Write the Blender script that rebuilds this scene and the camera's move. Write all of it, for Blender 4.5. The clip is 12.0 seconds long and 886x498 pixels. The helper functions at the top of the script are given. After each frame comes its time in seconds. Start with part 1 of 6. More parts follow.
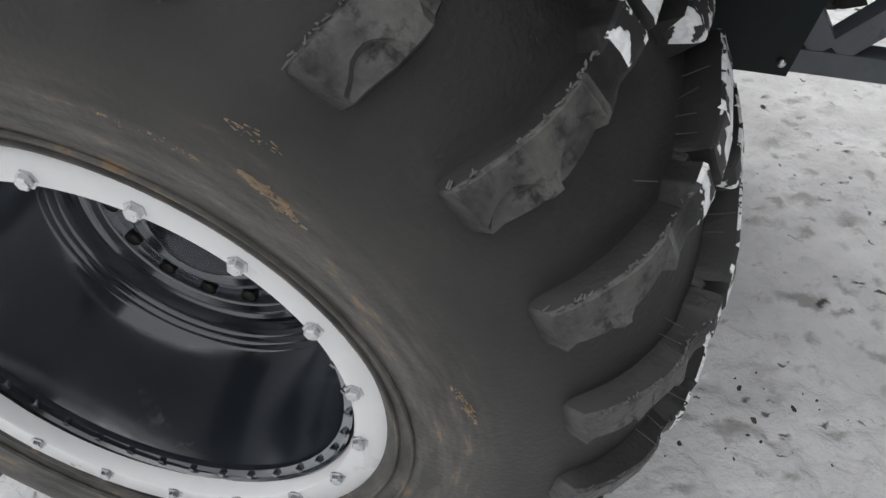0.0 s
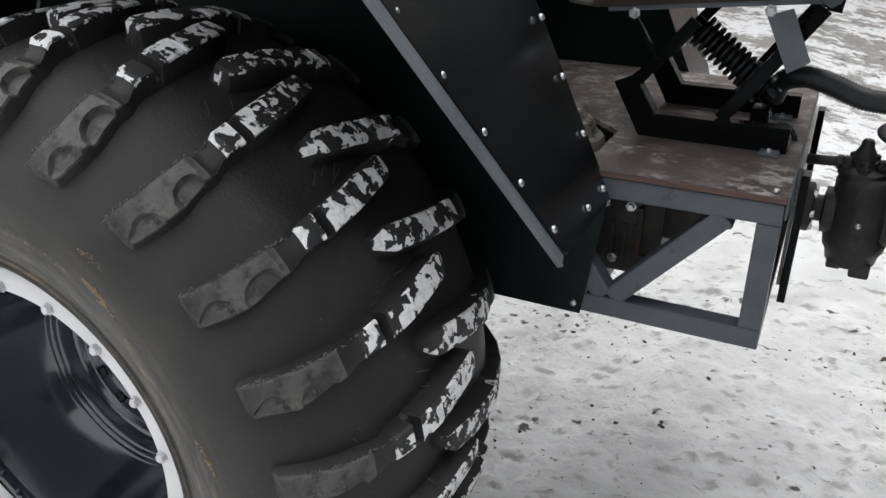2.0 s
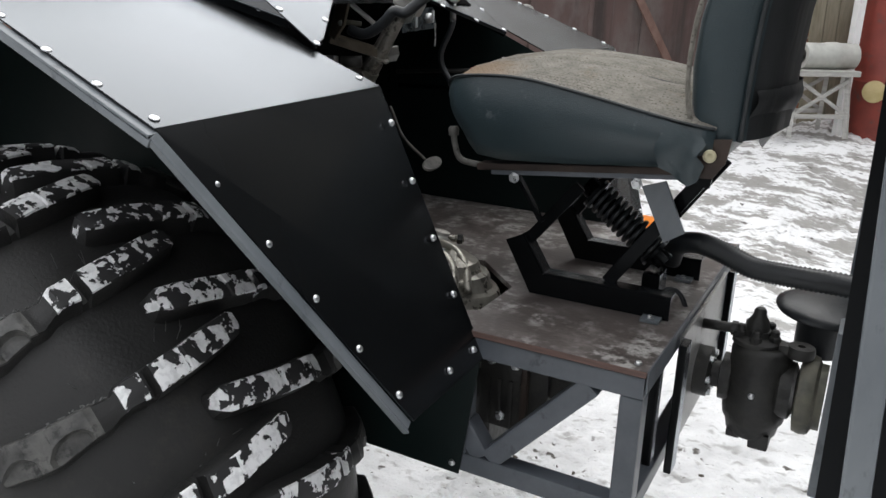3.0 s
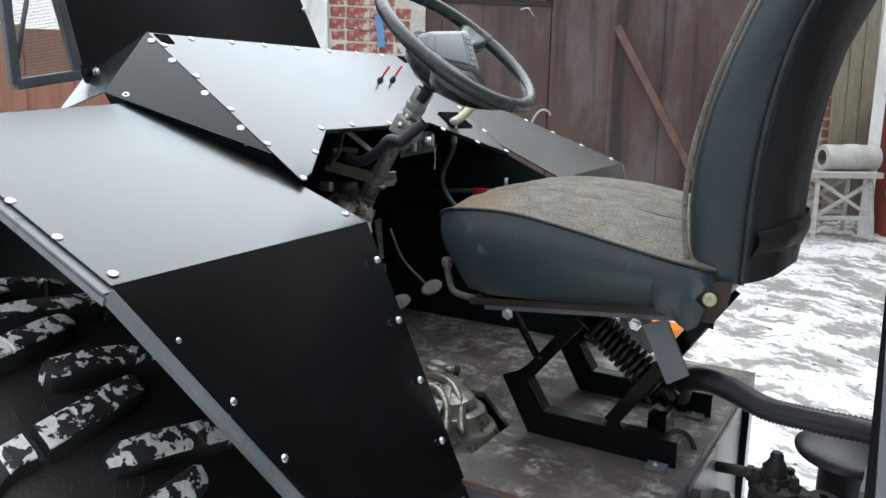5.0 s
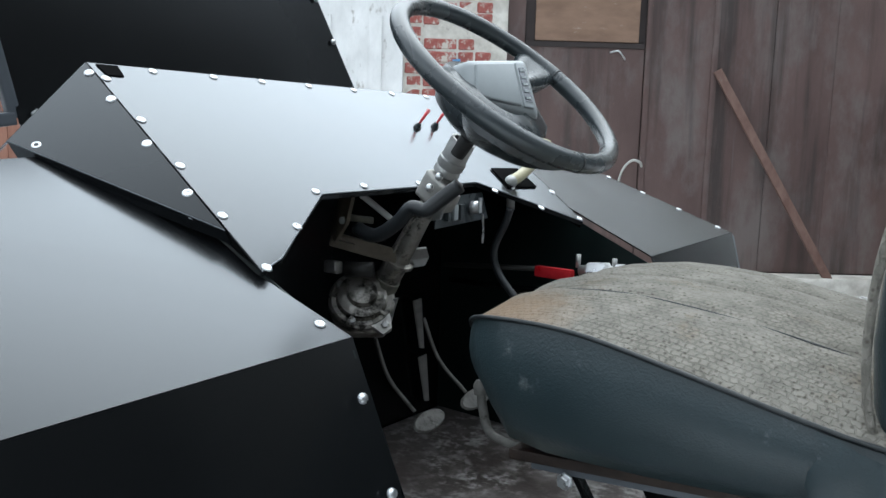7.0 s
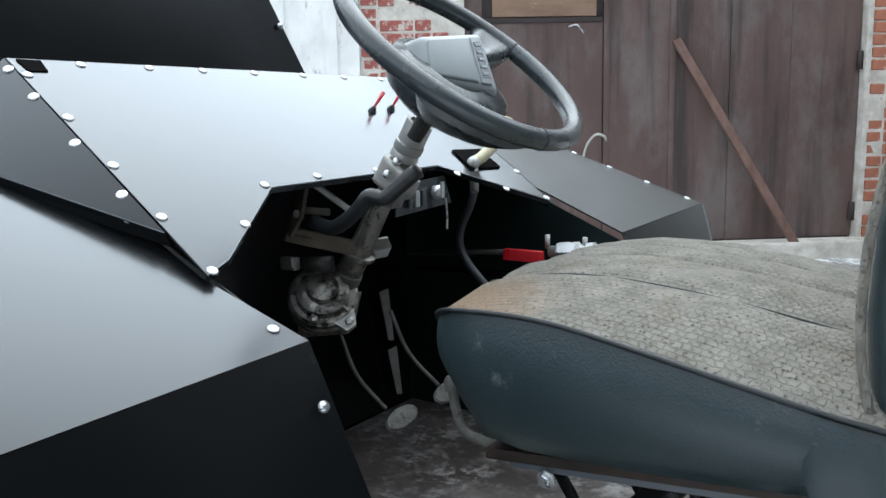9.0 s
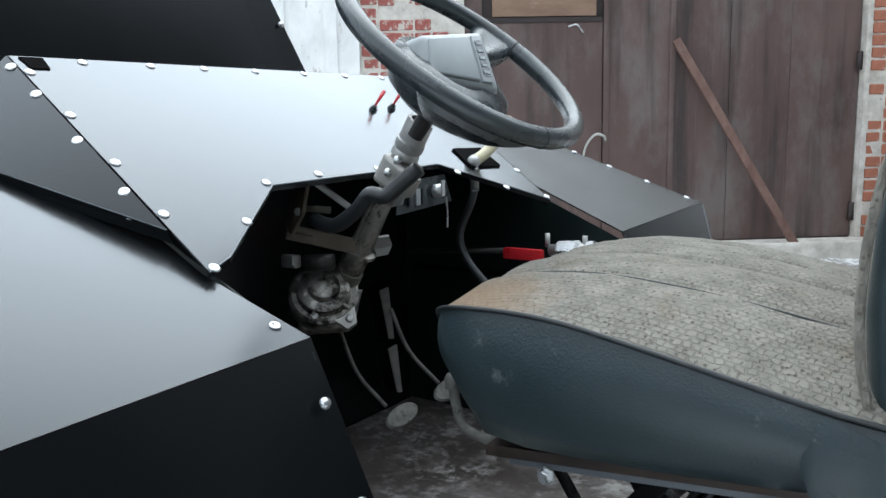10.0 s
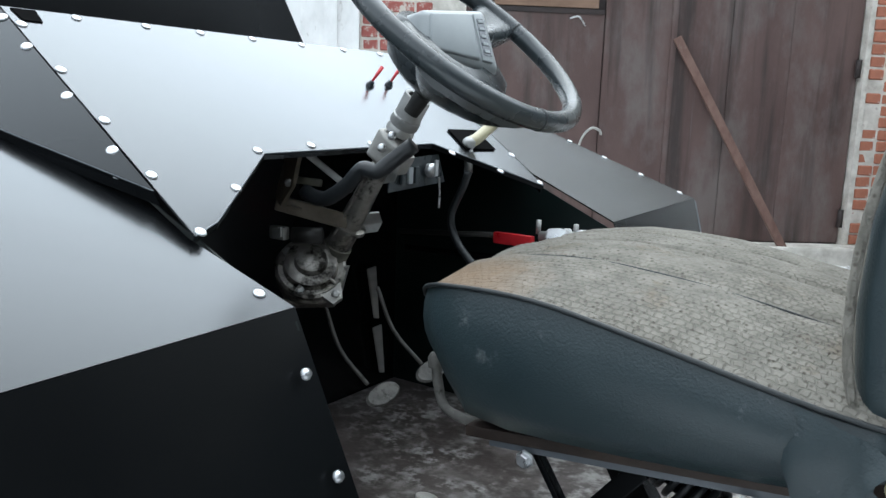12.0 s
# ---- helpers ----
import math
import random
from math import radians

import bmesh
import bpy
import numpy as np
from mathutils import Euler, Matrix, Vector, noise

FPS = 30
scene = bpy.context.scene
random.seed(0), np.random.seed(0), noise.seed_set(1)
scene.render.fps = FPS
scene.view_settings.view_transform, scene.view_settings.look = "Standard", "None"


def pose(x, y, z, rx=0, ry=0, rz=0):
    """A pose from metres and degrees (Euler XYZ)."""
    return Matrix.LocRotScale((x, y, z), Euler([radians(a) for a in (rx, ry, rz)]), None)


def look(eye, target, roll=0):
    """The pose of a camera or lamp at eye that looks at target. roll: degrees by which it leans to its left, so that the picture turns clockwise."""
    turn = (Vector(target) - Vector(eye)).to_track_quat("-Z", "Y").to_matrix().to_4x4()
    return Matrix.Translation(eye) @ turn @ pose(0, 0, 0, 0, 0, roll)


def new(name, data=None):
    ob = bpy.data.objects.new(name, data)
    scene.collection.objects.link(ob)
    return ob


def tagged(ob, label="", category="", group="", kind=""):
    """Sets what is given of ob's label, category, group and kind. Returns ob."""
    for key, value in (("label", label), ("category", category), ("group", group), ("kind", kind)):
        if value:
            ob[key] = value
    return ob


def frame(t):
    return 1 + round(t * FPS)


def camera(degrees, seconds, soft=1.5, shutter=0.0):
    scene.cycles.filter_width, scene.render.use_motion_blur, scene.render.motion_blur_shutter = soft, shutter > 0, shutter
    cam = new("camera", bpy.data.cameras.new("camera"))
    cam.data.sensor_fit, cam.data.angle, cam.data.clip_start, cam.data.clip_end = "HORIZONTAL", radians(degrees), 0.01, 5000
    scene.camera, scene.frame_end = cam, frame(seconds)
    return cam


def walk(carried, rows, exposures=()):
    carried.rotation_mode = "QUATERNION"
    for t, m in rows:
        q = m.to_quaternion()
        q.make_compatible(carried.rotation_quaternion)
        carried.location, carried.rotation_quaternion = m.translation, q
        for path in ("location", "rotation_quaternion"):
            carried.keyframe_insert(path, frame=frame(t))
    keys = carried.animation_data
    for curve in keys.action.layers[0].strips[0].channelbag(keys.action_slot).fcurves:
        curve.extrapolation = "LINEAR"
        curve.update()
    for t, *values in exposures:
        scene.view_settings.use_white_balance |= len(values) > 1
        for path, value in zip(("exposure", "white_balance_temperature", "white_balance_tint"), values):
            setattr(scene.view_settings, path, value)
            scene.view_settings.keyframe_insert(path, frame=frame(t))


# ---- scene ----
cam = camera(58.3, 12.0)
PATH = [
    (0, (0.001, 0.003, 1.411), (-0.318, 1.345, -0.037), 0.6),
    (0.5, (0.267, -0.018, 1.433), (-0.335, 1.405, 0.163), -3.8),
    (1, (0.384, -0.045, 1.464), (-0.407, 1.446, 0.39), -5.9),
    (1.5, (0.509, -0.149, 1.511), (-0.292, 1.422, 0.566), -3.1),
    (2, (0.661, -0.259, 1.541), (-0.141, 1.356, 0.675), -0.1),
    (2.5, (0.765, -0.226, 1.569), (-0.071, 1.421, 0.803), 1.0),
    (2.7, (0.83, -0.179, 1.578), (-0.033, 1.482, 0.874), 1.1),
    (3, (0.907, -0.097, 1.624), (-0.004, 1.578, 1.019), 1.7),
    (3.3, (0.958, -0.057, 1.683), (0.002, 1.634, 1.205), 1.3),
    (3.5, (0.988, -0.047, 1.724), (-0.001, 1.644, 1.322), 0.6),
    (3.7, (0.999, -0.04, 1.729), (-0.005, 1.65, 1.361), 0.3),
    (5.3, (0.857, 0.052, 1.689), (-0.132, 1.745, 1.295), 1.7),
    (5.5, (0.8, 0.086, 1.693), (-0.163, 1.792, 1.287), 1.9),
    (6, (0.731, 0.171, 1.691), (-0.247, 1.873, 1.307), 2.1),
    (6.5, (0.733, 0.369, 1.694), (-0.387, 2.0, 1.403), 2.2),
    (7, (0.727, 0.483, 1.702), (-0.469, 2.061, 1.427), 1.6),
    (7.5, (0.698, 0.542, 1.706), (-0.47, 2.137, 1.401), -0.1),
    (7.7, (0.696, 0.549, 1.709), (-0.458, 2.153, 1.4), -0.6),
    (9.5, (0.695, 0.543, 1.698), (-0.436, 2.162, 1.381), -1.3),
    (10, (0.696, 0.541, 1.698), (-0.435, 2.16, 1.381), -1.2),
    (10.5, (0.694, 0.542, 1.695), (-0.437, 2.16, 1.374), -1.1),
    (11, (0.694, 0.544, 1.692), (-0.434, 2.162, 1.363), -0.4),
    (11.5, (0.693, 0.545, 1.689), (-0.428, 2.166, 1.354), 0.6),
    (12, (0.69, 0.548, 1.684), (-0.415, 2.178, 1.336), 2.0),
]
EXPOSURES = [(0, -0.42, 6600, 10), (0.5, -0.25, 6600, 10), (1.0, -0.12, 6600, 10), (1.5, 0.0, 6600, 10), (2.0, -0.20, 6600, 10), (2.5, -0.12, 6600, 10), (3.0, -0.03, 6550, 10),
             (3.7, 0.15, 6380, 8), (6.0, 0.16, 6180, 6), (7.0, 0.18, 5930, 4), (7.5, 0.33, 5910, 4), (12.0, 0.33, 5930, 4)]
walk(cam, [(t, look(eye, target, roll)) for t, eye, target, roll in PATH], EXPOSURES)

# ---------------------------------------------------------------- world and light
world = bpy.data.worlds.new("overcast_sky")
scene.world = world
world.use_nodes = True
wn = world.node_tree.nodes
wl = world.node_tree.links
wn.clear()
sky = wn.new("ShaderNodeTexSky")
sky.sky_type, sky.sun_disc = "NISHITA", False
sky.sun_elevation, sky.sun_rotation = radians(66), radians(338)
sky.air_density, sky.dust_density, sky.ozone_density = 1.0, 3.0, 1.0
grey = wn.new("ShaderNodeHueSaturation")
grey.inputs["Saturation"].default_value = 0.28
bg = wn.new("ShaderNodeBackground")
bg.inputs["Strength"].default_value = 0.80
wout = wn.new("ShaderNodeOutputWorld")
wl.new(sky.outputs[0], grey.inputs["Color"])
even = wn.new("ShaderNodeGamma")     # cloud cover evens the sky out
even.inputs["Gamma"].default_value = 0.42
wl.new(grey.outputs[0], even.inputs["Color"])
wl.new(even.outputs[0], bg.inputs["Color"])
wl.new(bg.outputs[0], wout.inputs["Surface"])
sun_data = bpy.data.lights.new("sun", "SUN")
sun_data.energy, sun_data.angle, sun_data.color = 2.1, radians(90), (0.96, 0.985, 1.0)
sun = new("sun", sun_data)
sun.matrix_world = look((-1.52, 5.27, 9.93), (0, 1.5, 0.8))


# ---------------------------------------------------------------- materials
def surface(name, c1, c2, scale=8.0, rough=0.5, metal=0.0, bump=0.15, grain=120.0, stretch=(1, 1, 1), spread=0.12, spec=0.5,
            stain=None, stain_scale=3.0, stain_at=0.6, sharp=0.12):
    """A two-scale surface: large tone changes, fine grain with relief, and optional stains."""
    m = bpy.data.materials.new(name)
    m.use_nodes = True
    nt = m.node_tree
    N, L = nt.nodes, nt.links
    b = N["Principled BSDF"]
    b.inputs["Metallic"].default_value = metal
    b.inputs["Specular IOR Level"].default_value = spec
    tc = N.new("ShaderNodeTexCoord")
    mp = N.new("ShaderNodeMapping")
    mp.inputs["Scale"].default_value = stretch
    L.new(tc.outputs["Object"], mp.inputs["Vector"])
    big = N.new("ShaderNodeTexNoise")
    big.inputs["Scale"].default_value, big.inputs["Detail"].default_value, big.inputs["Roughness"].default_value = scale, 6, 0.6
    L.new(mp.outputs[0], big.inputs["Vector"])
    fine = N.new("ShaderNodeTexNoise")
    fine.inputs["Scale"].default_value, fine.inputs["Detail"].default_value = grain, 4
    L.new(mp.outputs[0], fine.inputs["Vector"])
    ramp = N.new("ShaderNodeValToRGB")
    ramp.color_ramp.elements[0].position, ramp.color_ramp.elements[1].position = 0.32, 0.68
    ramp.color_ramp.elements[0].color, ramp.color_ramp.elements[1].color = (*c1, 1), (*c2, 1)
    L.new(big.outputs["Fac"], ramp.inputs["Fac"])
    col = ramp.outputs[0]
    if stain:
        st = N.new("ShaderNodeTexNoise")
        st.inputs["Scale"].default_value, st.inputs["Detail"].default_value, st.inputs["Roughness"].default_value = stain_scale, 8, 0.7
        L.new(mp.outputs[0], st.inputs["Vector"])
        sr = N.new("ShaderNodeValToRGB")
        sr.color_ramp.elements[0].position, sr.color_ramp.elements[1].position = stain_at, stain_at + sharp
        L.new(st.outputs["Fac"], sr.inputs["Fac"])
        mx = N.new("ShaderNodeMix")
        mx.data_type = "RGBA"
        L.new(sr.outputs[0], mx.inputs["Factor"])
        L.new(col, mx.inputs["A"])
        mx.inputs["B"].default_value = (*stain, 1)
        col = mx.outputs["Result"]
    L.new(col, b.inputs["Base Color"])
    rr = N.new("ShaderNodeMapRange")
    rr.inputs["From Min"].default_value, rr.inputs["From Max"].default_value = 0.3, 0.7
    rr.inputs["To Min"].default_value, rr.inputs["To Max"].default_value = max(rough - spread, 0.03), min(rough + spread, 1)
    L.new(big.outputs["Fac"], rr.inputs["Value"])
    L.new(rr.outputs[0], b.inputs["Roughness"])
    bp = N.new("ShaderNodeBump")
    bp.inputs["Strength"].default_value, bp.inputs["Distance"].default_value = bump, 0.004
    L.new(fine.outputs["Fac"], bp.inputs["Height"])
    L.new(bp.outputs[0], b.inputs["Normal"])
    return m


def sheen(m, base, gain, power, tint, rough):
    """Lays a soft gloss over a material that grows towards a slant."""
    N, L = m.node_tree.nodes, m.node_tree.links
    facing = N.new("ShaderNodeLayerWeight")
    facing.inputs["Blend"].default_value = 0.5
    steep = N.new("ShaderNodeMath")
    steep.operation = "POWER"
    steep.inputs[1].default_value = power
    L.new(facing.outputs["Facing"], steep.inputs[0])
    share = N.new("ShaderNodeMath")
    share.operation = "MULTIPLY_ADD"
    share.inputs[1].default_value, share.inputs[2].default_value = gain, base
    L.new(steep.outputs[0], share.inputs[0])
    gloss = N.new("ShaderNodeBsdfGlossy")
    gloss.inputs["Color"].default_value = (*tint, 1)
    tone = N.new("ShaderNodeTexNoise")
    tone.inputs["Scale"].default_value, tone.inputs["Detail"].default_value = 5, 6
    L.new([n for n in N if n.type == "TEX_COORD"][0].outputs["Object"], tone.inputs["Vector"])
    spread = N.new("ShaderNodeMapRange")
    spread.inputs["From Min"].default_value, spread.inputs["From Max"].default_value = 0.3, 0.7
    spread.inputs["To Min"].default_value, spread.inputs["To Max"].default_value = rough * 0.85, rough * 1.2
    L.new(tone.outputs["Fac"], spread.inputs["Value"])
    L.new(spread.outputs[0], gloss.inputs["Roughness"])
    mix = N.new("ShaderNodeMixShader")
    L.new(share.outputs[0], mix.inputs[0])
    L.new(N["Principled BSDF"].outputs[0], mix.inputs[1])
    L.new(gloss.outputs[0], mix.inputs[2])
    L.new(mix.outputs[0], N["Material Output"].inputs["Surface"])
    return m


BLACK = sheen(surface("black_powder_coat", (0.0025, 0.003, 0.0035), (0.0045, 0.005, 0.0055), 3, 0.5, 0, 0.004, 300, spread=0.02, spec=0.05), 0.005, 0.78, 2.75, (0.915, 0.955, 1.0), 0.20)
TEAL = surface("dark_teal_paint", (0.002, 0.006, 0.006), (0.004, 0.010, 0.0095), 4, 0.45, 0, 0.01, 200, spec=0.25)
EDGE = surface("light_grey_edge_paint", (0.115, 0.130, 0.143), (0.170, 0.187, 0.200), 9, 0.36, 0, 0.05, 60, (1, 1, 0.5), spread=0.06, stain=(0.06, 0.066, 0.073), stain_scale=22, stain_at=0.58)
GREY = surface("dark_grey_paint", (0.066, 0.075, 0.087), (0.105, 0.115, 0.130), 9, 0.40, 0, 0.08, 90, spread=0.1, stain=(0.035, 0.037, 0.042), stain_scale=20, stain_at=0.62)


def tyre_rubber():
    """Black rubber with dust and brown scratches that run round the bead."""
    m = surface("tyre_rubber", (0.0165, 0.0166, 0.0164), (0.028, 0.028, 0.0276), 7, 0.55, 0, 0.3, 160, spec=0.4, stain=(0.036, 0.034, 0.031), stain_scale=11, stain_at=0.58)
    N, L = m.node_tree.nodes, m.node_tree.links
    b = N["Principled BSDF"]
    src = b.inputs["Base Color"].links[0].from_socket
    tc = [n for n in N if n.type == "TEX_COORD"][0]
    sep = N.new("ShaderNodeSeparateXYZ")
    off = N.new("ShaderNodeVectorMath")
    off.operation = "SUBTRACT"
    off.inputs[1].default_value = (-0.500, 0, 0.623)
    L.new(tc.outputs["Object"], off.inputs[0])
    L.new(off.outputs[0], sep.inputs[0])

    def op(kind, a, c):
        n = N.new("ShaderNodeMath")
        n.operation = kind
        for k, v in enumerate((a, c)):
            if isinstance(v, (int, float)):
                n.inputs[k].default_value = v
            else:
                L.new(v, n.inputs[k])
        return n.outputs[0]

    ang = op("ARCTAN2", sep.outputs["Z"], sep.outputs["X"])
    rad = op("SQRT", op("ADD", op("MULTIPLY", sep.outputs["X"], sep.outputs["X"]), op("MULTIPLY", sep.outputs["Z"], sep.outputs["Z"])), 0)
    com = N.new("ShaderNodeCombineXYZ")
    L.new(op("MULTIPLY", ang, 4.5), com.inputs[0])
    L.new(op("MULTIPLY", rad, 50.0), com.inputs[1])
    ns = N.new("ShaderNodeTexNoise")
    ns.inputs["Scale"].default_value, ns.inputs["Detail"].default_value, ns.inputs["Roughness"].default_value = 1.0, 6, 0.65
    L.new(com.outputs[0], ns.inputs["Vector"])
    band = N.new("ShaderNodeValToRGB")
    for p, c in ((0.0, 0), (0.335, 0.8), (0.40, 1), (0.445, 0.35), (0.48, 0)):
        e = band.color_ramp.elements.new(p) if p else band.color_ramp.elements[0]
        e.color = (c, c, c, 1)
    band.color_ramp.elements[-1].color = (0, 0, 0, 1)
    L.new(rad, band.inputs["Fac"])
    dust = N.new("ShaderNodeMapRange")       # dry dust clings to the sidewall, and wears off towards the tread
    dust.inputs["From Min"].default_value, dust.inputs["From Max"].default_value = 0.38, 0.60
    dust.inputs["To Min"].default_value, dust.inputs["To Max"].default_value = 0.85, 0.0
    L.new(rad, dust.inputs["Value"])
    patch = N.new("ShaderNodeTexNoise")
    patch.inputs["Scale"].default_value, patch.inputs["Detail"].default_value = 9, 7
    L.new(tc.outputs["Object"], patch.inputs["Vector"])
    thin = N.new("ShaderNodeMapRange")
    thin.inputs["From Min"].default_value, thin.inputs["From Max"].default_value, thin.inputs["To Min"].default_value = 0.3, 0.65, 0.45
    L.new(patch.outputs["Fac"], thin.inputs["Value"])
    md = N.new("ShaderNodeMix")
    md.data_type = "RGBA"
    L.new(op("MULTIPLY", dust.outputs[0], thin.outputs[0]), md.inputs["Factor"])
    L.new(src, md.inputs["A"])
    md.inputs["B"].default_value = (0.080, 0.077, 0.071, 1)
    src = md.outputs["Result"]
    for lo_, hi_, color, gain in ((0.40, 0.62, (0.140, 0.131, 0.117, 1), 0.9), (0.60, 0.65, (0.25, 0.165, 0.095, 1), 0.9)):
        rp = N.new("ShaderNodeMapRange")
        rp.inputs["From Min"].default_value, rp.inputs["From Max"].default_value = lo_, hi_
        rp.inputs["To Max"].default_value = gain
        L.new(ns.outputs["Fac"], rp.inputs["Value"])
        mx = N.new("ShaderNodeMix")
        mx.data_type = "RGBA"
        L.new(op("MULTIPLY", rp.outputs[0], band.outputs[0]), mx.inputs["Factor"])
        L.new(src, mx.inputs["A"])
        mx.inputs["B"].default_value = color
        src = mx.outputs["Result"]
    L.new(src, b.inputs["Base Color"])
    return m


RUBBER = tyre_rubber()
LUGWORN = surface("worn_lug_rubber", (0.030, 0.030, 0.030), (0.125, 0.123, 0.116), 22, 0.48, 0, 0.7, 70, spread=0.16, spec=0.5, stain=(0.022, 0.022, 0.022), stain_scale=28, stain_at=0.52, sharp=0.10)
HAIR = surface("dry_rubber_hair", (0.07, 0.07, 0.07), (0.15, 0.15, 0.147), 20, 0.6, 0, 0.1, 60)
WHITE = surface("white_enamel", (0.84, 0.845, 0.85), (0.91, 0.91, 0.91), 6, 0.35, 0, 0.05, 60, stain=(0.66, 0.64, 0.61), stain_scale=18, stain_at=0.66)
GLOSS = sheen(surface("gloss_black_enamel", (0.013, 0.016, 0.022), (0.026, 0.031, 0.040), 5, 0.13, 0, 0.10, 12, spread=0.05, spec=1.0, stain=(0.10, 0.108, 0.118), stain_scale=7, stain_at=0.64), 0.03, 0.7, 2.0, (0.9, 0.95, 1.0), 0.12)
ZINC = surface("zinc_plate", (0.55, 0.56, 0.57), (0.70, 0.71, 0.72), 60, 0.32, 0.9, 0.1, 200)
VINYL = surface("grey_vinyl", (0.020, 0.032, 0.037), (0.030, 0.045, 0.050), 5, 0.34, 0, 0.18, 380, spread=0.07, stain=(0.12, 0.137, 0.140), stain_scale=19, stain_at=0.625)
# near-black that paints the shade inside the hood openings
HOLESHADE = surface("painted_opening_shade", (0.0015, 0.0015, 0.002), (0.003, 0.003, 0.003), 8, 0.95, 0, 0.1, 100, spec=0.05)
VINYLBACK = surface("black_seat_cloth", (0.009, 0.010, 0.010), (0.018, 0.019, 0.020), 7, 0.5, 0, 0.8, 14, (1, 1, 0.5), spec=0.3)
PIPING = surface("seat_piping", (0.010, 0.013, 0.015), (0.022, 0.026, 0.028), 30, 0.5)
DECK = surface("film_faced_plywood", (0.050, 0.041, 0.038), (0.100, 0.084, 0.078), 5, 0.42, 0, 0.15, 90, (1, 1.25, 1), stain=(0.20, 0.18, 0.17), stain_scale=11, stain_at=0.50, sharp=0.30)
def scuffed(m):
    """Pale ground-in scuffs in scattered patches."""
    N, L = m.node_tree.nodes, m.node_tree.links
    b = N["Principled BSDF"]
    tc = [n for n in N if n.type == "TEX_COORD"][0]
    masks = []
    for scale, detail, lo, hi in ((32, 10, 0.47, 0.60), (5.5, 4, 0.44, 0.58)):
        ns = N.new("ShaderNodeTexNoise")
        ns.inputs["Scale"].default_value, ns.inputs["Detail"].default_value, ns.inputs["Roughness"].default_value = scale, detail, 0.68
        L.new(tc.outputs["Object"], ns.inputs["Vector"])
        rp = N.new("ShaderNodeMapRange")
        rp.inputs["From Min"].default_value, rp.inputs["From Max"].default_value = lo, hi
        L.new(ns.outputs["Fac"], rp.inputs["Value"])
        masks.append(rp.outputs[0])
    both = N.new("ShaderNodeMath")
    both.operation = "MULTIPLY"
    L.new(masks[0], both.inputs[0])
    L.new(masks[1], both.inputs[1])
    mx = N.new("ShaderNodeMix")
    mx.data_type = "RGBA"
    L.new(both.outputs[0], mx.inputs["Factor"])
    L.new(b.inputs["Base Color"].links[0].from_socket, mx.inputs["A"])
    mx.inputs["B"].default_value = (0.34, 0.33, 0.315, 1)
    L.new(mx.outputs["Result"], b.inputs["Base Color"])
    return m


DECK = scuffed(DECK)
CASTBOX = surface("oily_gearbox_casting", (0.20, 0.19, 0.165), (0.46, 0.44, 0.39), 18, 0.32, 0.6, 0.5, 60, stain=(0.05, 0.045, 0.036), stain_scale=15, stain_at=0.58)
PLYEDGE = surface("plywood_edge", (0.085, 0.050, 0.042), (0.14, 0.085, 0.070), 20, 0.7, 0, 0.2, 200, (1, 1, 12))
CAST = surface("cast_aluminium", (0.30, 0.29, 0.27), (0.50, 0.49, 0.46), 14, 0.45, 0.5, 0.5, 70, stain=(0.09, 0.08, 0.07), stain_scale=16, stain_at=0.58)
CASTOIL = surface("oily_cast_aluminium", (0.16, 0.15, 0.13), (0.42, 0.40, 0.37), 20, 0.35, 0.7, 0.7, 60, stain=(0.02, 0.018, 0.015), stain_scale=22, stain_at=0.50, sharp=0.10)
IRON = surface("greasy_cast_iron", (0.014, 0.014, 0.014), (0.036, 0.035, 0.032), 22, 0.5, 0.2, 0.6, 60, stain=(0.075, 0.068, 0.055), stain_scale=20, stain_at=0.60)
BRASSY = surface("dirty_coupling_steel", (0.10, 0.10, 0.085), (0.20, 0.19, 0.15), 25, 0.55, 0.5, 0.4, 60)
BRACKET = surface("greasy_brown_bracket", (0.075, 0.062, 0.046), (0.15, 0.125, 0.095), 26, 0.5, 0.3, 0.4, 70, stain=(0.020, 0.017, 0.014), stain_scale=24, stain_at=0.54)
PEDALSTEEL = surface("worn_pedal_steel", (0.07, 0.068, 0.063), (0.15, 0.145, 0.135), 30, 0.6, 0.0, 0.4, 120, spec=0.2, stain=(0.03, 0.028, 0.025), stain_scale=40, stain_at=0.55)
STEEL = surface("dull_steel", (0.28, 0.28, 0.27), (0.46, 0.46, 0.45), 16, 0.42, 0.6, 0.3, 120, stain=(0.10, 0.07, 0.045), stain_scale=12, stain_at=0.58)
PLASTIC = surface("dark_wheel_plastic", (0.026, 0.033, 0.037), (0.042, 0.051, 0.056), 10, 0.27, 0, 0.012, 400, spread=0.03, spec=0.65)
HUBPAD = surface("grey_hub_plastic", (0.30, 0.325, 0.335), (0.37, 0.395, 0.405), 10, 0.36, 0, 0.05, 400, spread=0.06)
HOSE = surface("black_rubber_hose", (0.011, 0.013, 0.015), (0.020, 0.023, 0.026), 12, 0.40)
RED = surface("red_plastic", (0.42, 0.012, 0.018), (0.55, 0.02, 0.03), 30, 0.35)
ORANGE = surface("orange_plastic", (0.75, 0.20, 0.02), (0.85, 0.27, 0.03), 12, 0.4)
CREAM = surface("cream_painted_steel", (0.42, 0.38, 0.24), (0.52, 0.48, 0.32), 30, 0.4)
RUSTSTEEL = surface("rusty_strip", (0.13, 0.070, 0.055), (0.21, 0.13, 0.105), 14, 0.6, 0.1, 0.3, 90, (1, 1, 0.5), stain=(0.26, 0.22, 0.19), stain_scale=9, stain_at=0.60)


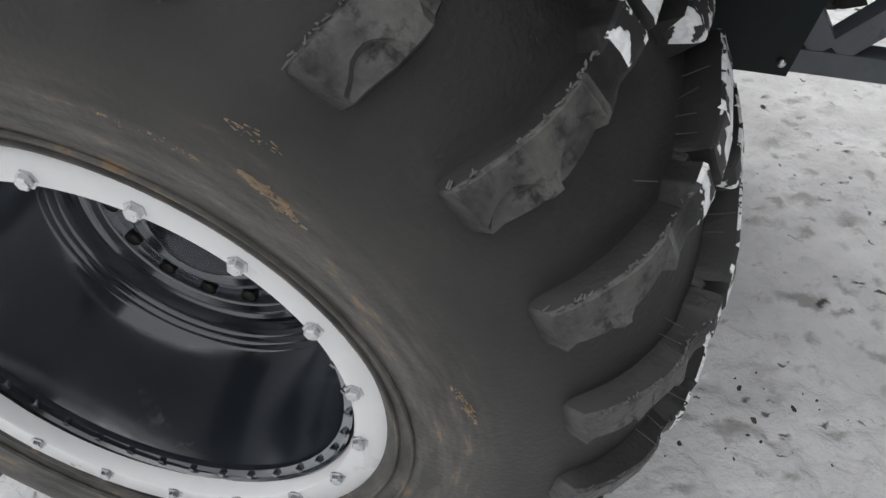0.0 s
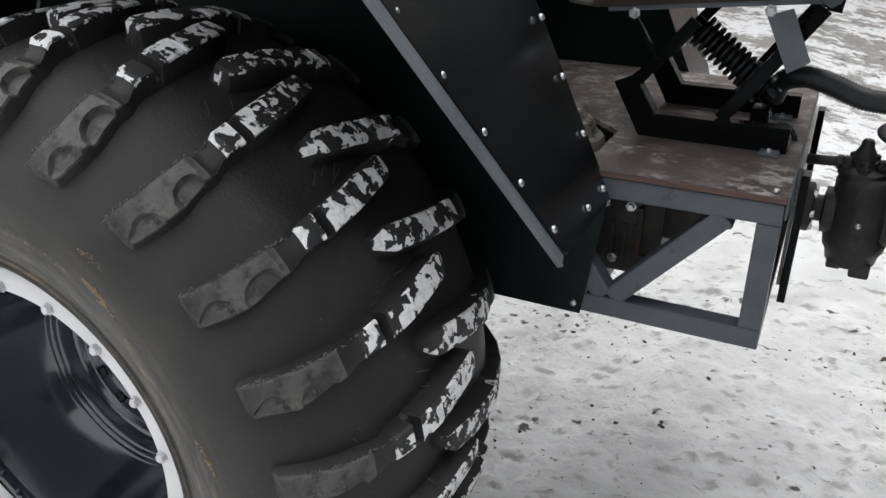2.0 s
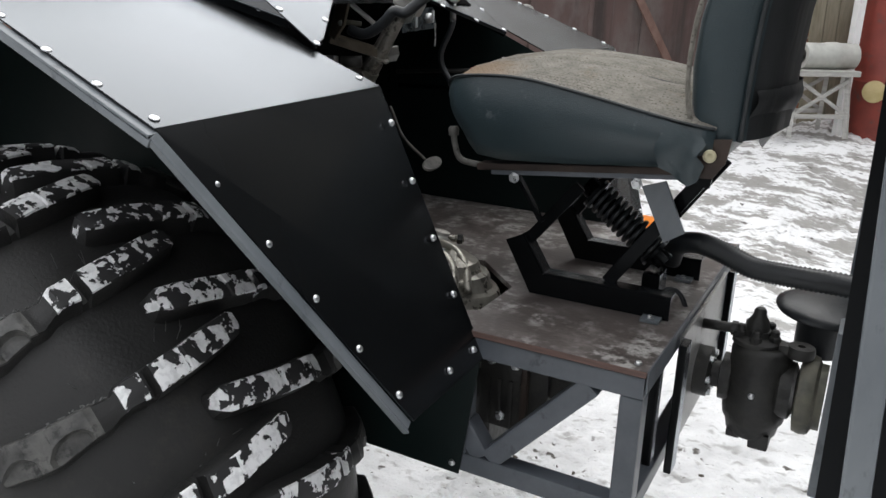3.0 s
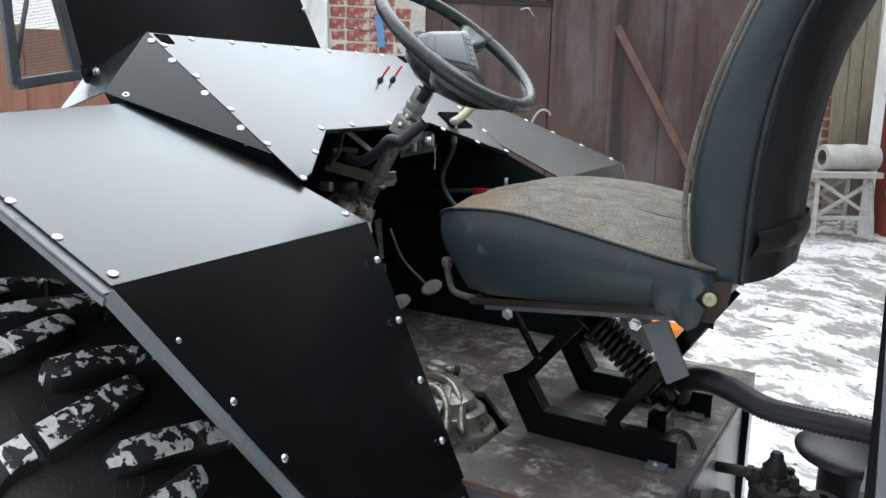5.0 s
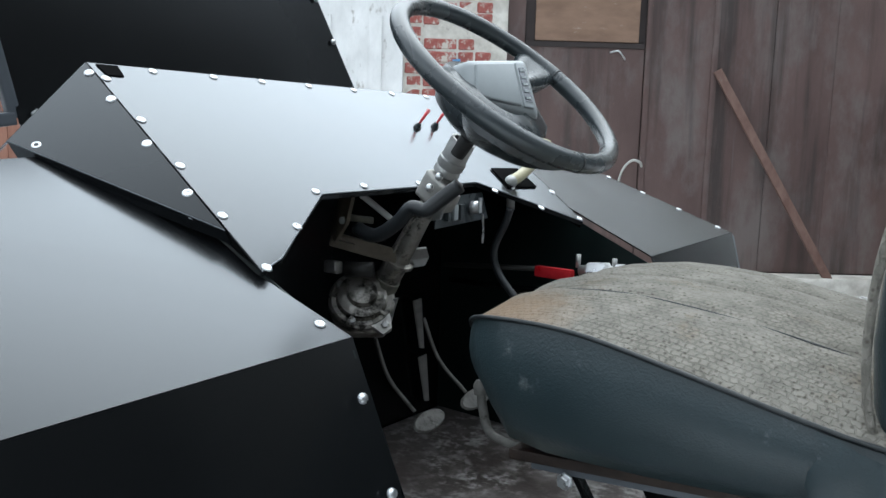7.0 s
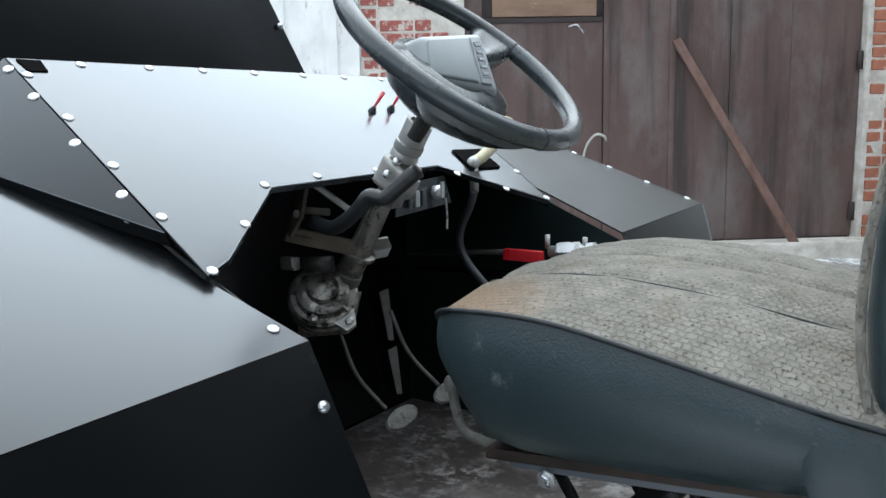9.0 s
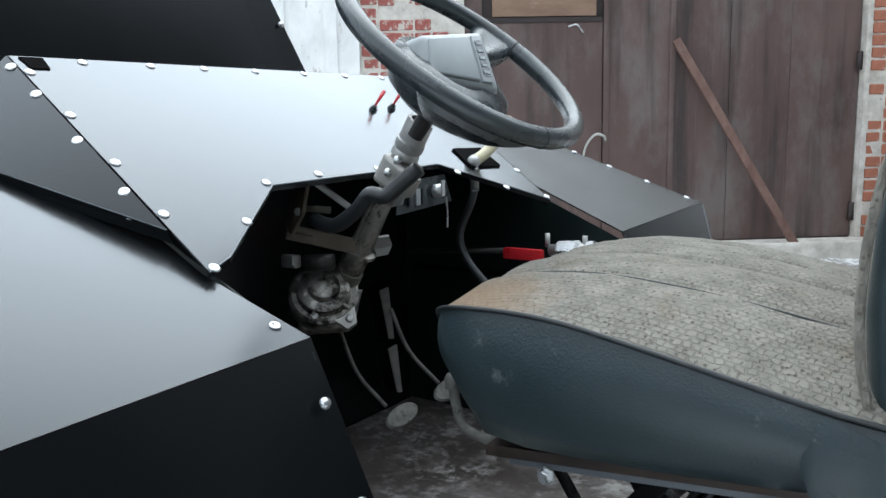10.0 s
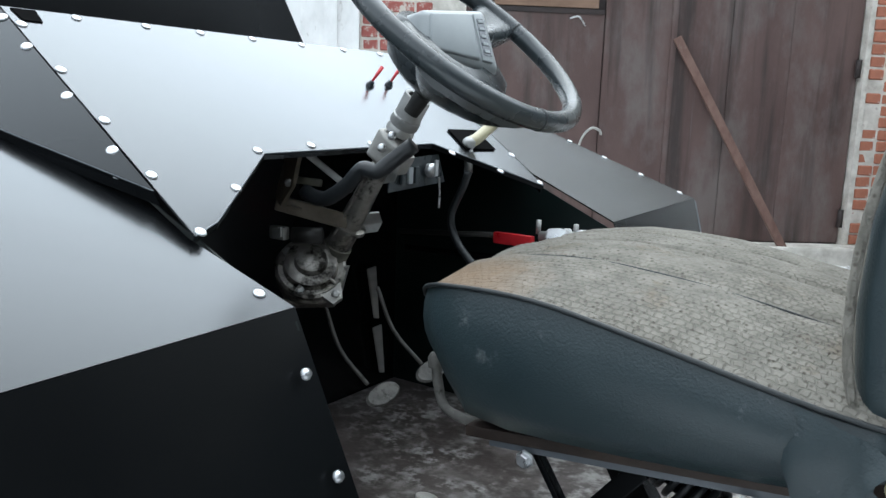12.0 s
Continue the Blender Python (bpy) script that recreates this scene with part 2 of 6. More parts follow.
def rusty_gate():
    """Sheet steel with old red-brown paint, grey worn patches and dark vertical runs."""
    m = surface("rusty_brown_gate", (0.084, 0.052, 0.047), (0.132, 0.085, 0.076), 1.8, 0.55, 0, 0.3, 60, (1.6, 1.6, 0.8), stain=(0.145, 0.118, 0.110), stain_scale=1.3, stain_at=0.50, sharp=0.16)
    N, L = m.node_tree.nodes, m.node_tree.links
    b = N["Principled BSDF"]
    tc = [n for n in N if n.type == "TEX_COORD"][0]
    src = b.inputs["Base Color"].links[0].from_socket
    for stretch, scale, lo, hi, gain, color in (((5, 5, 0.35), 1.1, 0.50, 0.66, 0.75, (0.028, 0.023, 0.021, 1)), ((9, 9, 0.5), 2.0, 0.64, 0.76, 0.45, (0.16, 0.145, 0.14, 1)),
                                                ((1, 1, 1), 26, 0.70, 0.74, 0.8, (0.17, 0.10, 0.06, 1))):
        mp = N.new("ShaderNodeMapping")
        mp.inputs["Scale"].default_value = stretch
        L.new(tc.outputs["Object"], mp.inputs["Vector"])
        ns = N.new("ShaderNodeTexNoise")
        ns.inputs["Scale"].default_value, ns.inputs["Detail"].default_value, ns.inputs["Roughness"].default_value = scale, 6, 0.6
        L.new(mp.outputs[0], ns.inputs["Vector"])
        rp = N.new("ShaderNodeMapRange")
        rp.inputs["From Min"].default_value, rp.inputs["From Max"].default_value, rp.inputs["To Max"].default_value = lo, hi, gain
        L.new(ns.outputs["Fac"], rp.inputs["Value"])
        mx = N.new("ShaderNodeMix")
        mx.data_type = "RGBA"
        L.new(rp.outputs[0], mx.inputs["Factor"])
        L.new(src, mx.inputs["A"])
        mx.inputs["B"].default_value = color
        src = mx.outputs["Result"]
    L.new(src, b.inputs["Base Color"])
    return m


GATE = rusty_gate()
RUSTDARK = surface("dark_rusty_steel", (0.022, 0.015, 0.012), (0.055, 0.038, 0.030), 18, 0.6, 0.3, 0.3, 90)
GATESEAM = surface("gate_dark_seam", (0.022, 0.016, 0.015), (0.045, 0.033, 0.031), 8, 0.7)
PLYPATCH = surface("weathered_plywood", (0.19, 0.115, 0.075), (0.28, 0.18, 0.125), 4, 0.7, 0, 0.2, 60, (1, 1, 3), stain=(0.34, 0.27, 0.22), stain_scale=6, stain_at=0.6)
BRICK = surface("red_brick", (0.25, 0.065, 0.052), (0.38, 0.125, 0.105), 7, 0.85, 0, 0.6, 50, stain=(0.56, 0.51, 0.45), stain_scale=10, stain_at=0.53, sharp=0.05)
OLDBRICK = surface("orange_brick", (0.30, 0.10, 0.06), (0.46, 0.20, 0.125), 6, 0.85, 0, 0.6, 50, stain=(0.55, 0.50, 0.45), stain_scale=8, stain_at=0.56, sharp=0.06)
MORTAR = surface("lime_mortar", (0.44, 0.41, 0.36), (0.72, 0.69, 0.63), 9, 0.9, 0, 0.9, 30, stain=(0.33, 0.28, 0.26), stain_scale=11, stain_at=0.60)
PLASTER = surface("flaking_white_plaster", (0.72, 0.72, 0.71), (0.90, 0.90, 0.89), 4, 0.85, 0, 0.6, 25, (2, 2, 1), stain=(0.46, 0.44, 0.41), stain_scale=5, stain_at=0.59, sharp=0.07)
BLUE = surface("blue_plastic", (0.10, 0.26, 0.50), (0.14, 0.32, 0.58), 12, 0.5)
GREYWOOD = surface("weathered_grey_wood", (0.34, 0.33, 0.31), (0.52, 0.51, 0.48), 7, 0.8, 0, 0.3, 60, (1, 1, 6))
BEIGEWOOD = surface("beige_boards", (0.22, 0.20, 0.14), (0.33, 0.30, 0.23), 6, 0.8, 0, 0.3, 60, (8, 8, 1))
REDOXIDE = surface("red_oxide_tank", (0.14, 0.022, 0.015), (0.26, 0.05, 0.035), 4, 0.6, 0, 0.3, 40, stain=(0.10, 0.06, 0.05), stain_scale=7, stain_at=0.56)
YELLOW = surface("faded_yellow_paint", (0.42, 0.33, 0.14), (0.55, 0.45, 0.24), 12, 0.6)
FENCE = surface("brown_board_fence", (0.20, 0.085, 0.055), (0.32, 0.16, 0.11), 3, 0.8, 0, 0.3, 60, (6, 6, 0.6))
BARK = surface("dry_bark", (0.17, 0.115, 0.07), (0.34, 0.26, 0.18), 60, 0.9, 0, 0.4, 200)
TWIG = surface("dry_twig", (0.10, 0.065, 0.04), (0.18, 0.12, 0.08), 30, 0.85)
PIPEGREY = surface("grey_insulated_pipe", (0.40, 0.40, 0.37), (0.58, 0.58, 0.54), 8, 0.7, 0, 0.4, 30)


def snow_ground():
    m = surface("trodden_snow", (0.60, 0.605, 0.61), (0.84, 0.845, 0.85), 4.0, 0.75, 0, 0.8, 70, (1, 1.15, 1), stain=(0.40, 0.39, 0.375), stain_scale=13, stain_at=0.575, sharp=0.13)
    [n for n in m.node_tree.nodes if n.type == "BUMP"][0].inputs["Distance"].default_value = 0.010
    nt = m.node_tree
    N, L = nt.nodes, nt.links
    b = N["Principled BSDF"]
    src = b.inputs["Base Color"].links[0].from_socket
    tc = [n for n in N if n.type == "TEX_COORD"][0]
    # thin slush and wheel tracks with bare asphalt, away from the trodden spot by the machine
    sep = N.new("ShaderNodeSeparateXYZ")
    L.new(tc.outputs["Object"], sep.inputs[0])
    far = N.new("ShaderNodeMapRange")
    far.inputs["From Min"].default_value, far.inputs["From Max"].default_value = 2.9, 4.4
    L.new(sep.outputs["Y"], far.inputs["Value"])
    mp = N.new("ShaderNodeMapping")
    mp.inputs["Rotation"].default_value = (0, 0, radians(-12))
    mp.inputs["Scale"].default_value = (1.5, 3.6, 1)
    L.new(tc.outputs["Object"], mp.inputs["Vector"])
    tr = N.new("ShaderNodeTexNoise")
    tr.inputs["Scale"].default_value, tr.inputs["Detail"].default_value, tr.inputs["Roughness"].default_value = 1.5, 11, 0.74
    tr.inputs["Distortion"].default_value = 0.15
    L.new(mp.outputs[0], tr.inputs["Vector"])
    thin = N.new("ShaderNodeMath")      # the snow lies thicker near the machine
    thin.operation = "MULTIPLY_ADD"
    thin.inputs[1].default_value = 0.16
    L.new(far.outputs[0], thin.inputs[0])
    L.new(tr.outputs["Fac"], thin.inputs[2])
    rp = N.new("ShaderNodeValToRGB")
    rp.color_ramp.elements[0].position, rp.color_ramp.elements[1].position = 0.655, 0.70
    L.new(thin.outputs[0], rp.inputs["Fac"])
    mud = N.new("ShaderNodeMix")
    mud.data_type = "RGBA"
    L.new(tr.outputs["Fac"], mud.inputs["Factor"])
    mud.inputs["A"].default_value, mud.inputs["B"].default_value = (0.56, 0.55, 0.53, 1), (0.20, 0.19, 0.175, 1)
    slush = N.new("ShaderNodeMix")
    slush.data_type = "RGBA"
    L.new(rp.outputs[0], slush.inputs["Factor"])
    slush.inputs["A"].default_value = (0.90, 0.905, 0.91, 1)
    L.new(mud.outputs["Result"], slush.inputs["B"])
    mx = N.new("ShaderNodeMix")
    mx.data_type = "RGBA"
    L.new(far.outputs[0], mx.inputs["Factor"])
    L.new(src, mx.inputs["A"])
    L.new(slush.outputs["Result"], mx.inputs["B"])
    # grey scuffs and dark crumbs of soil, each of an uneven outline
    wn = N.new("ShaderNodeTexNoise")
    wn.inputs["Scale"].default_value, wn.inputs["Detail"].default_value = 24, 5
    L.new(tc.outputs["Object"], wn.inputs["Vector"])
    ws = N.new("ShaderNodeVectorMath")
    ws.operation = "SCALE"
    ws.inputs["Scale"].default_value = 0.07
    L.new(wn.outputs["Color"], ws.inputs[0])
    wa = N.new("ShaderNodeVectorMath")
    L.new(tc.outputs["Object"], wa.inputs[0])
    L.new(ws.outputs[0], wa.inputs[1])
    mz = mx
    for turn, stretch, scale, lo, hi, pick, gain, color in (
            (35, (0.45, 1.25, 0.2), 9, 0.14, 0.32, 0.45, 0.75, (0.27, 0.265, 0.255, 1)),
            (-20, (0.6, 1.2, 0.2), 17, 0.12, 0.32, 0.44, 0.65, (0.30, 0.295, 0.285, 1)),
            (10, (0.8, 1.3, 0.2), 12, 0.12, 0.20, 0.50, 0.95, (0.07, 0.062, 0.05, 1)),
            (60, (0.7, 1.3, 0.2), 26, 0.12, 0.22, 0.52, 0.9, (0.09, 0.08, 0.066, 1))):
        mq = N.new("ShaderNodeMapping")
        mq.inputs["Rotation"].default_value = (0, 0, radians(turn))
        mq.inputs["Scale"].default_value = stretch
        L.new(wa.outputs[0], mq.inputs["Vector"])
        vo = N.new("ShaderNodeTexVoronoi")
        vo.inputs["Scale"].default_value = scale
        L.new(mq.outputs[0], vo.inputs["Vector"])
        vr = N.new("ShaderNodeMapRange")
        vr.inputs["From Min"].default_value, vr.inputs["From Max"].default_value = lo, hi
        vr.inputs["To Min"].default_value, vr.inputs["To Max"].default_value = gain, 0.0
        L.new(vo.outputs["Distance"], vr.inputs["Value"])
        pk = N.new("ShaderNodeTexNoise")
        pk.inputs["Scale"].default_value = scale * 0.45
        L.new(tc.outputs["Object"], pk.inputs["Vector"])
        pr = N.new("ShaderNodeMapRange")
        pr.inputs["From Min"].default_value, pr.inputs["From Max"].default_value = pick, pick + 0.07
        L.new(pk.outputs["Fac"], pr.inputs["Value"])
        m2 = N.new("ShaderNodeMath")
        m2.operation = "MULTIPLY"
        L.new(vr.outputs[0], m2.inputs[0])
        L.new(pr.outputs[0], m2.inputs[1])
        nx = N.new("ShaderNodeMix")
        nx.data_type = "RGBA"
        L.new(m2.outputs[0], nx.inputs["Factor"])
        L.new(mz.outputs["Result"], nx.inputs["A"])
        nx.inputs["B"].default_value = color
        mz = nx
    L.new(mz.outputs["Result"], b.inputs["Base Color"])
    return m


def lug_snow():
    """Lug rubber with packed snow stuck on it in broken flakes."""
    m = surface("snow_on_lug", (0.020, 0.020, 0.021), (0.035, 0.035, 0.036), 12, 0.6, 0, 0.3, 120)
    nt = m.node_tree
    N, L = nt.nodes, nt.links
    b = N["Principled BSDF"]
    src = b.inputs["Base Color"].links[0].from_socket
    tc = [n for n in N if n.type == "TEX_COORD"][0]
    info = N.new("ShaderNodeObjectInfo")
    shift = N.new("ShaderNodeVectorMath")
    shift.operation = "MULTIPLY_ADD"
    shift.inputs[1].default_value = (1, 1, 1)
    wide = N.new("ShaderNodeMath")
    wide.operation = "MULTIPLY"
    wide.inputs[1].default_value = 40.0
    L.new(info.outputs["Random"], wide.inputs[0])
    L.new(tc.outputs["Object"], shift.inputs[0])
    L.new(wide.outputs[0], shift.inputs[2])
    clump = N.new("ShaderNodeTexNoise")
    clump.inputs["Scale"].default_value, clump.inputs["Detail"].default_value, clump.inputs["Roughness"].default_value, clump.inputs["Distortion"].default_value = 34, 4, 0.5, 0.4
    L.new(shift.outputs[0], clump.inputs["Vector"])
    crumb = N.new("ShaderNodeTexNoise")
    crumb.inputs["Scale"].default_value, crumb.inputs["Detail"].default_value, crumb.inputs["Distortion"].default_value = 85, 4, 0.6
    L.new(shift.outputs[0], crumb.inputs["Vector"])
    both = N.new("ShaderNodeMath")
    both.operation = "MULTIPLY_ADD"
    both.inputs[1].default_value = 0.30
    L.new(crumb.outputs["Fac"], both.inputs[0])
    L.new(clump.outputs["Fac"], both.inputs[2])
    mu = N.new("ShaderNodeMapRange")
    mu.inputs["From Min"].default_value, mu.inputs["From Max"].default_value = 0.640, 0.660
    L.new(both.outputs[0], mu.inputs["Value"])
    mx = N.new("ShaderNodeMix")
    mx.data_type = "RGBA"
    L.new(mu.outputs[0], mx.inputs["Factor"])
    L.new(src, mx.inputs["A"])
    pack = N.new("ShaderNodeValToRGB")
    pack.color_ramp.elements[0].position, pack.color_ramp.elements[1].position = 0.36, 0.56
    pack.color_ramp.elements[0].color, pack.color_ramp.elements[1].color = (0.74, 0.745, 0.75, 1), (0.94, 0.945, 0.95, 1)
    L.new(crumb.outputs["Fac"], pack.inputs["Fac"])
    L.new(pack.outputs[0], mx.inputs["B"])
    L.new(mx.outputs["Result"], b.inputs["Base Color"])
    bp = N.new("ShaderNodeBump")
    bp.inputs["Strength"].default_value, bp.inputs["Distance"].default_value = 0.9, 0.006
    L.new(mu.outputs[0], bp.inputs["Height"])
    L.new(bp.outputs[0], b.inputs["Normal"])
    return m


def woven():
    m = surface("woven_seat_fabric", (0.152, 0.143, 0.124), (0.258, 0.245, 0.215), 34, 0.9, 0, 0.3, 500, spec=0.2, stain=(0.16, 0.120, 0.080), stain_scale=9, stain_at=0.58, sharp=0.2)
    nt = m.node_tree
    N, L = nt.nodes, nt.links
    b = N["Principled BSDF"]
    tc = [n for n in N if n.type == "TEX_COORD"][0]
    br = N.new("ShaderNodeTexBrick")
    br.inputs["Scale"].default_value = 1.0
    br.inputs["Brick Width"].default_value, br.inputs["Row Height"].default_value = 0.0100, 0.0078
    br.offset = 0.5
    br.inputs["Mortar Size"].default_value = 0.0016
    br.inputs["Mortar Smooth"].default_value = 0.6
    br.inputs["Color1"].default_value, br.inputs["Color2"].default_value, br.inputs["Mortar"].default_value = (0.86, 0.85, 0.83, 1), (1.0, 0.99, 0.97, 1), (0.62, 0.615, 0.60, 1)
    # the weave wanders and wears off in patches
    wn_ = N.new("ShaderNodeTexNoise")
    wn_.inputs["Scale"].default_value, wn_.inputs["Detail"].default_value = 75, 3
    L.new(tc.outputs["Object"], wn_.inputs["Vector"])
    sc_ = N.new("ShaderNodeVectorMath")
    sc_.operation = "SCALE"
    sc_.inputs["Scale"].default_value = 0.011
    L.new(wn_.outputs["Color"], sc_.inputs[0])
    ad_ = N.new("ShaderNodeVectorMath")
    L.new(tc.outputs["Object"], ad_.inputs[0])
    L.new(sc_.outputs[0], ad_.inputs[1])
    L.new(ad_.outputs[0], br.inputs["Vector"])
    wear = N.new("ShaderNodeTexNoise")
    wear.inputs["Scale"].default_value, wear.inputs["Detail"].default_value = 12, 5
    L.new(tc.outputs["Object"], wear.inputs["Vector"])
    wr = N.new("ShaderNodeMapRange")
    wr.inputs["From Min"].default_value, wr.inputs["From Max"].default_value = 0.35, 0.65
    wr.inputs["To Min"].default_value, wr.inputs["To Max"].default_value = 0.05, 0.70
    L.new(wear.outputs["Fac"], wr.inputs["Value"])
    src = b.inputs["Base Color"].links[0].from_socket
    mx = N.new("ShaderNodeMix")
    mx.data_type, mx.blend_type = "RGBA", "MULTIPLY"
    L.new(wr.outputs[0], mx.inputs["Factor"])
    L.new(src, mx.inputs["A"])
    L.new(br.outputs["Color"], mx.inputs["B"])
    knot = N.new("ShaderNodeTexVoronoi")
    knot.inputs["Scale"].default_value, knot.inputs["Randomness"].default_value = 110, 0.7
    L.new(tc.outputs["Object"], knot.inputs["Vector"])
    kr = N.new("ShaderNodeMapRange")
    kr.inputs["From Min"].default_value, kr.inputs["From Max"].default_value = 0.10, 0.30
    kr.inputs["To Min"].default_value, kr.inputs["To Max"].default_value = 0.9, 0.0
    L.new(knot.outputs["Distance"], kr.inputs["Value"])
    mk = N.new("ShaderNodeMix")
    mk.data_type = "RGBA"
    L.new(kr.outputs[0], mk.inputs["Factor"])
    L.new(mx.outputs["Result"], mk.inputs["A"])
    mk.inputs["B"].default_value = (0.085, 0.075, 0.062, 1)
    spot = N.new("ShaderNodeVectorMath")
    spot.operation = "DISTANCE"
    spot.inputs[1].default_value = (0.185, 1.330, 1.480)
    L.new(tc.outputs["Object"], spot.inputs[0])
    ragged = N.new("ShaderNodeMath")
    ragged.operation = "MULTIPLY_ADD"
    ragged.inputs[1].default_value = 0.16
    L.new(wear.outputs["Fac"], ragged.inputs[0])
    L.new(spot.outputs["Value"], ragged.inputs[2])
    soak = N.new("ShaderNodeMapRange")
    soak.inputs["From Min"].default_value, soak.inputs["From Max"].default_value = 0.11, 0.20
    soak.inputs["To Min"].default_value, soak.inputs["To Max"].default_value = 0.55, 0.0
    L.new(ragged.outputs[0], soak.inputs["Value"])
    old = N.new("ShaderNodeMix")
    old.data_type = "RGBA"
    L.new(soak.outputs[0], old.inputs["Factor"])
    L.new(mk.outputs["Result"], old.inputs["A"])
    old.inputs["B"].default_value = (0.24, 0.145, 0.075, 1)
    L.new(old.outputs["Result"], b.inputs["Base Color"])
    bp = N.new("ShaderNodeBump")
    bp.inputs["Strength"].default_value, bp.inputs["Distance"].default_value = 1.0, 0.0034
    L.new(br.outputs["Color"], bp.inputs["Height"])
    L.new(bp.outputs[0], b.inputs["Normal"])
    return m


SNOW = snow_ground()
SOIL = surface("frozen_soil", (0.035, 0.030, 0.023), (0.10, 0.085, 0.066), 40, 0.85, 0, 0.5, 200)
LUGSNOW = lug_snow()
FABRIC = woven()


# ---------------------------------------------------------------- mesh helpers
def part(name, bm, material, parent=None, label="", smooth=False, angle=None):
    me = bpy.data.meshes.new(name)
    bmesh.ops.recalc_face_normals(bm, faces=bm.faces)
    bm.to_mesh(me)
    bm.free()
    for m in (material if isinstance(material, (list, tuple)) else [material]):
        me.materials.append(m)
    if smooth:
        me.shade_smooth()
        if angle:
            me.set_sharp_from_angle(angle=radians(angle))
    ob = new(name, me)
    if parent is not None:
        ob.parent = parent
        if parent.type == "EMPTY":
            ob.matrix_parent_inverse = Matrix.Translation(-parent.location)
    if label:
        tagged(ob, label)
    return ob


def shared(name, me, parent, m):
    ob = new(name, me)
    ob.parent = parent
    if parent.type == "EMPTY":
        ob.matrix_parent_inverse = Matrix.Translation(-parent.location)
    ob.matrix_basis = m
    return ob


def thing(name, at, label, category, group="", kind=""):
    ob = new(name)
    ob.location = at
    ob.empty_display_size = 0.1
    return tagged(ob, label, category, group, kind)


def newell(pts):
    n = Vector((0, 0, 0))
    for a, b in zip(pts, pts[1:] + pts[:1]):
        n += Vector(((a[1] - b[1]) * (a[2] + b[2]), (a[2] - b[2]) * (a[0] + b[0]), (a[0] - b[0]) * (a[1] + b[1])))
    return n.normalized()


def sheet(points, thick=0.003, bm=None):
    """A plate from its outline."""
    bm = bm or bmesh.new()
    pts = [Vector(p) for p in points]
    n = newell(pts)
    top = [bm.verts.new(p + n * thick / 2) for p in pts]
    low = [bm.verts.new(p - n * thick / 2) for p in pts]
    bm.faces.new(top)
    bm.faces.new(low[::-1])
    k = len(pts)
    for i in range(k):
        bm.faces.new((top[i], low[i], low[(i + 1) % k], top[(i + 1) % k]))
    return bm


def block(lo, hi, bevel=0.003, bm=None, m=None, seg=2):
    bm = bm or bmesh.new()
    lo, hi = Vector(lo), Vector(hi)
    mat = Matrix.Translation((lo + hi) / 2) @ Matrix.Diagonal((*(hi - lo), 1))
    g = bmesh.ops.create_cube(bm, size=1, matrix=(m or Matrix()) @ mat)
    if bevel:
        es = {e for v in g["verts"] for e in v.link_edges}
        bmesh.ops.bevel(bm, geom=list(es), offset=bevel, segments=seg, affect="EDGES", profile=0.7)
    return bm


def beam(p, q, w=0.04, h=0.04, up=(0, 0, 1), bevel=0.004, bm=None):
    """A bar of section w x h from p to q."""
    p, q = Vector(p), Vector(q)
    d = q - p
    z = d.normalized()
    x = Vector(up).cross(z)
    if x.length < 1e-4:
        x = Vector((1, 0, 0)).cross(z)
    x.normalize()
    y = z.cross(x)
    m = Matrix((x, y, z)).transposed().to_4x4()
    m.translation = p
    return block((-w / 2, -h / 2, 0), (w / 2, h / 2, d.length), bevel, bm, m)


def smooth_path(pts, n=6):
    pts = [Vector(p) for p in pts]
    out = []
    ext = [2 * pts[0] - pts[1]] + pts + [2 * pts[-1] - pts[-2]]
    for i in range(1, len(ext) - 2):
        a, b, c, d = ext[i - 1:i + 3]
        for k in range(n):
            t = k / n
            out.append(0.5 * ((2 * b) + (c - a) * t + (2 * a - 5 * b + 4 * c - d) * t * t + (3 * b - a - 3 * c + d) * t ** 3))
    return out + [pts[-1]]


def tube(pts, r, seg=10, bm=None, smoothed=0, closed=False, radii=None):
    bm = bm or bmesh.new()
    pts = smooth_path(pts, smoothed) if smoothed else [Vector(p) for p in pts]
    k = len(pts)
    rings = []
    nrm = None
    for i, p in enumerate(pts):
        a = pts[(i - 1) % k] if closed or i > 0 else p
        b = pts[(i + 1) % k] if closed or i < k - 1 else p
        t = (b - a).normalized()
        if nrm is None:
            nrm = t.orthogonal().normalized()
        nrm = (nrm - t * nrm.dot(t)).normalized()
        bi = t.cross(nrm)
        rr = radii[i] if radii else r
        rings.append([bm.verts.new(p + rr * (math.cos(j * math.tau / seg) * nrm + math.sin(j * math.tau / seg) * bi)) for j in range(seg)])
    for i in range(k if closed else k - 1):
        a, b = rings[i], rings[(i + 1) % k]
        for j in range(seg):
            bm.faces.new((a[j], a[(j + 1) % seg], b[(j + 1) % seg], b[j]))
    if not closed:
        bm.faces.new(rings[0][::-1])
        bm.faces.new(rings[-1])
    return bm


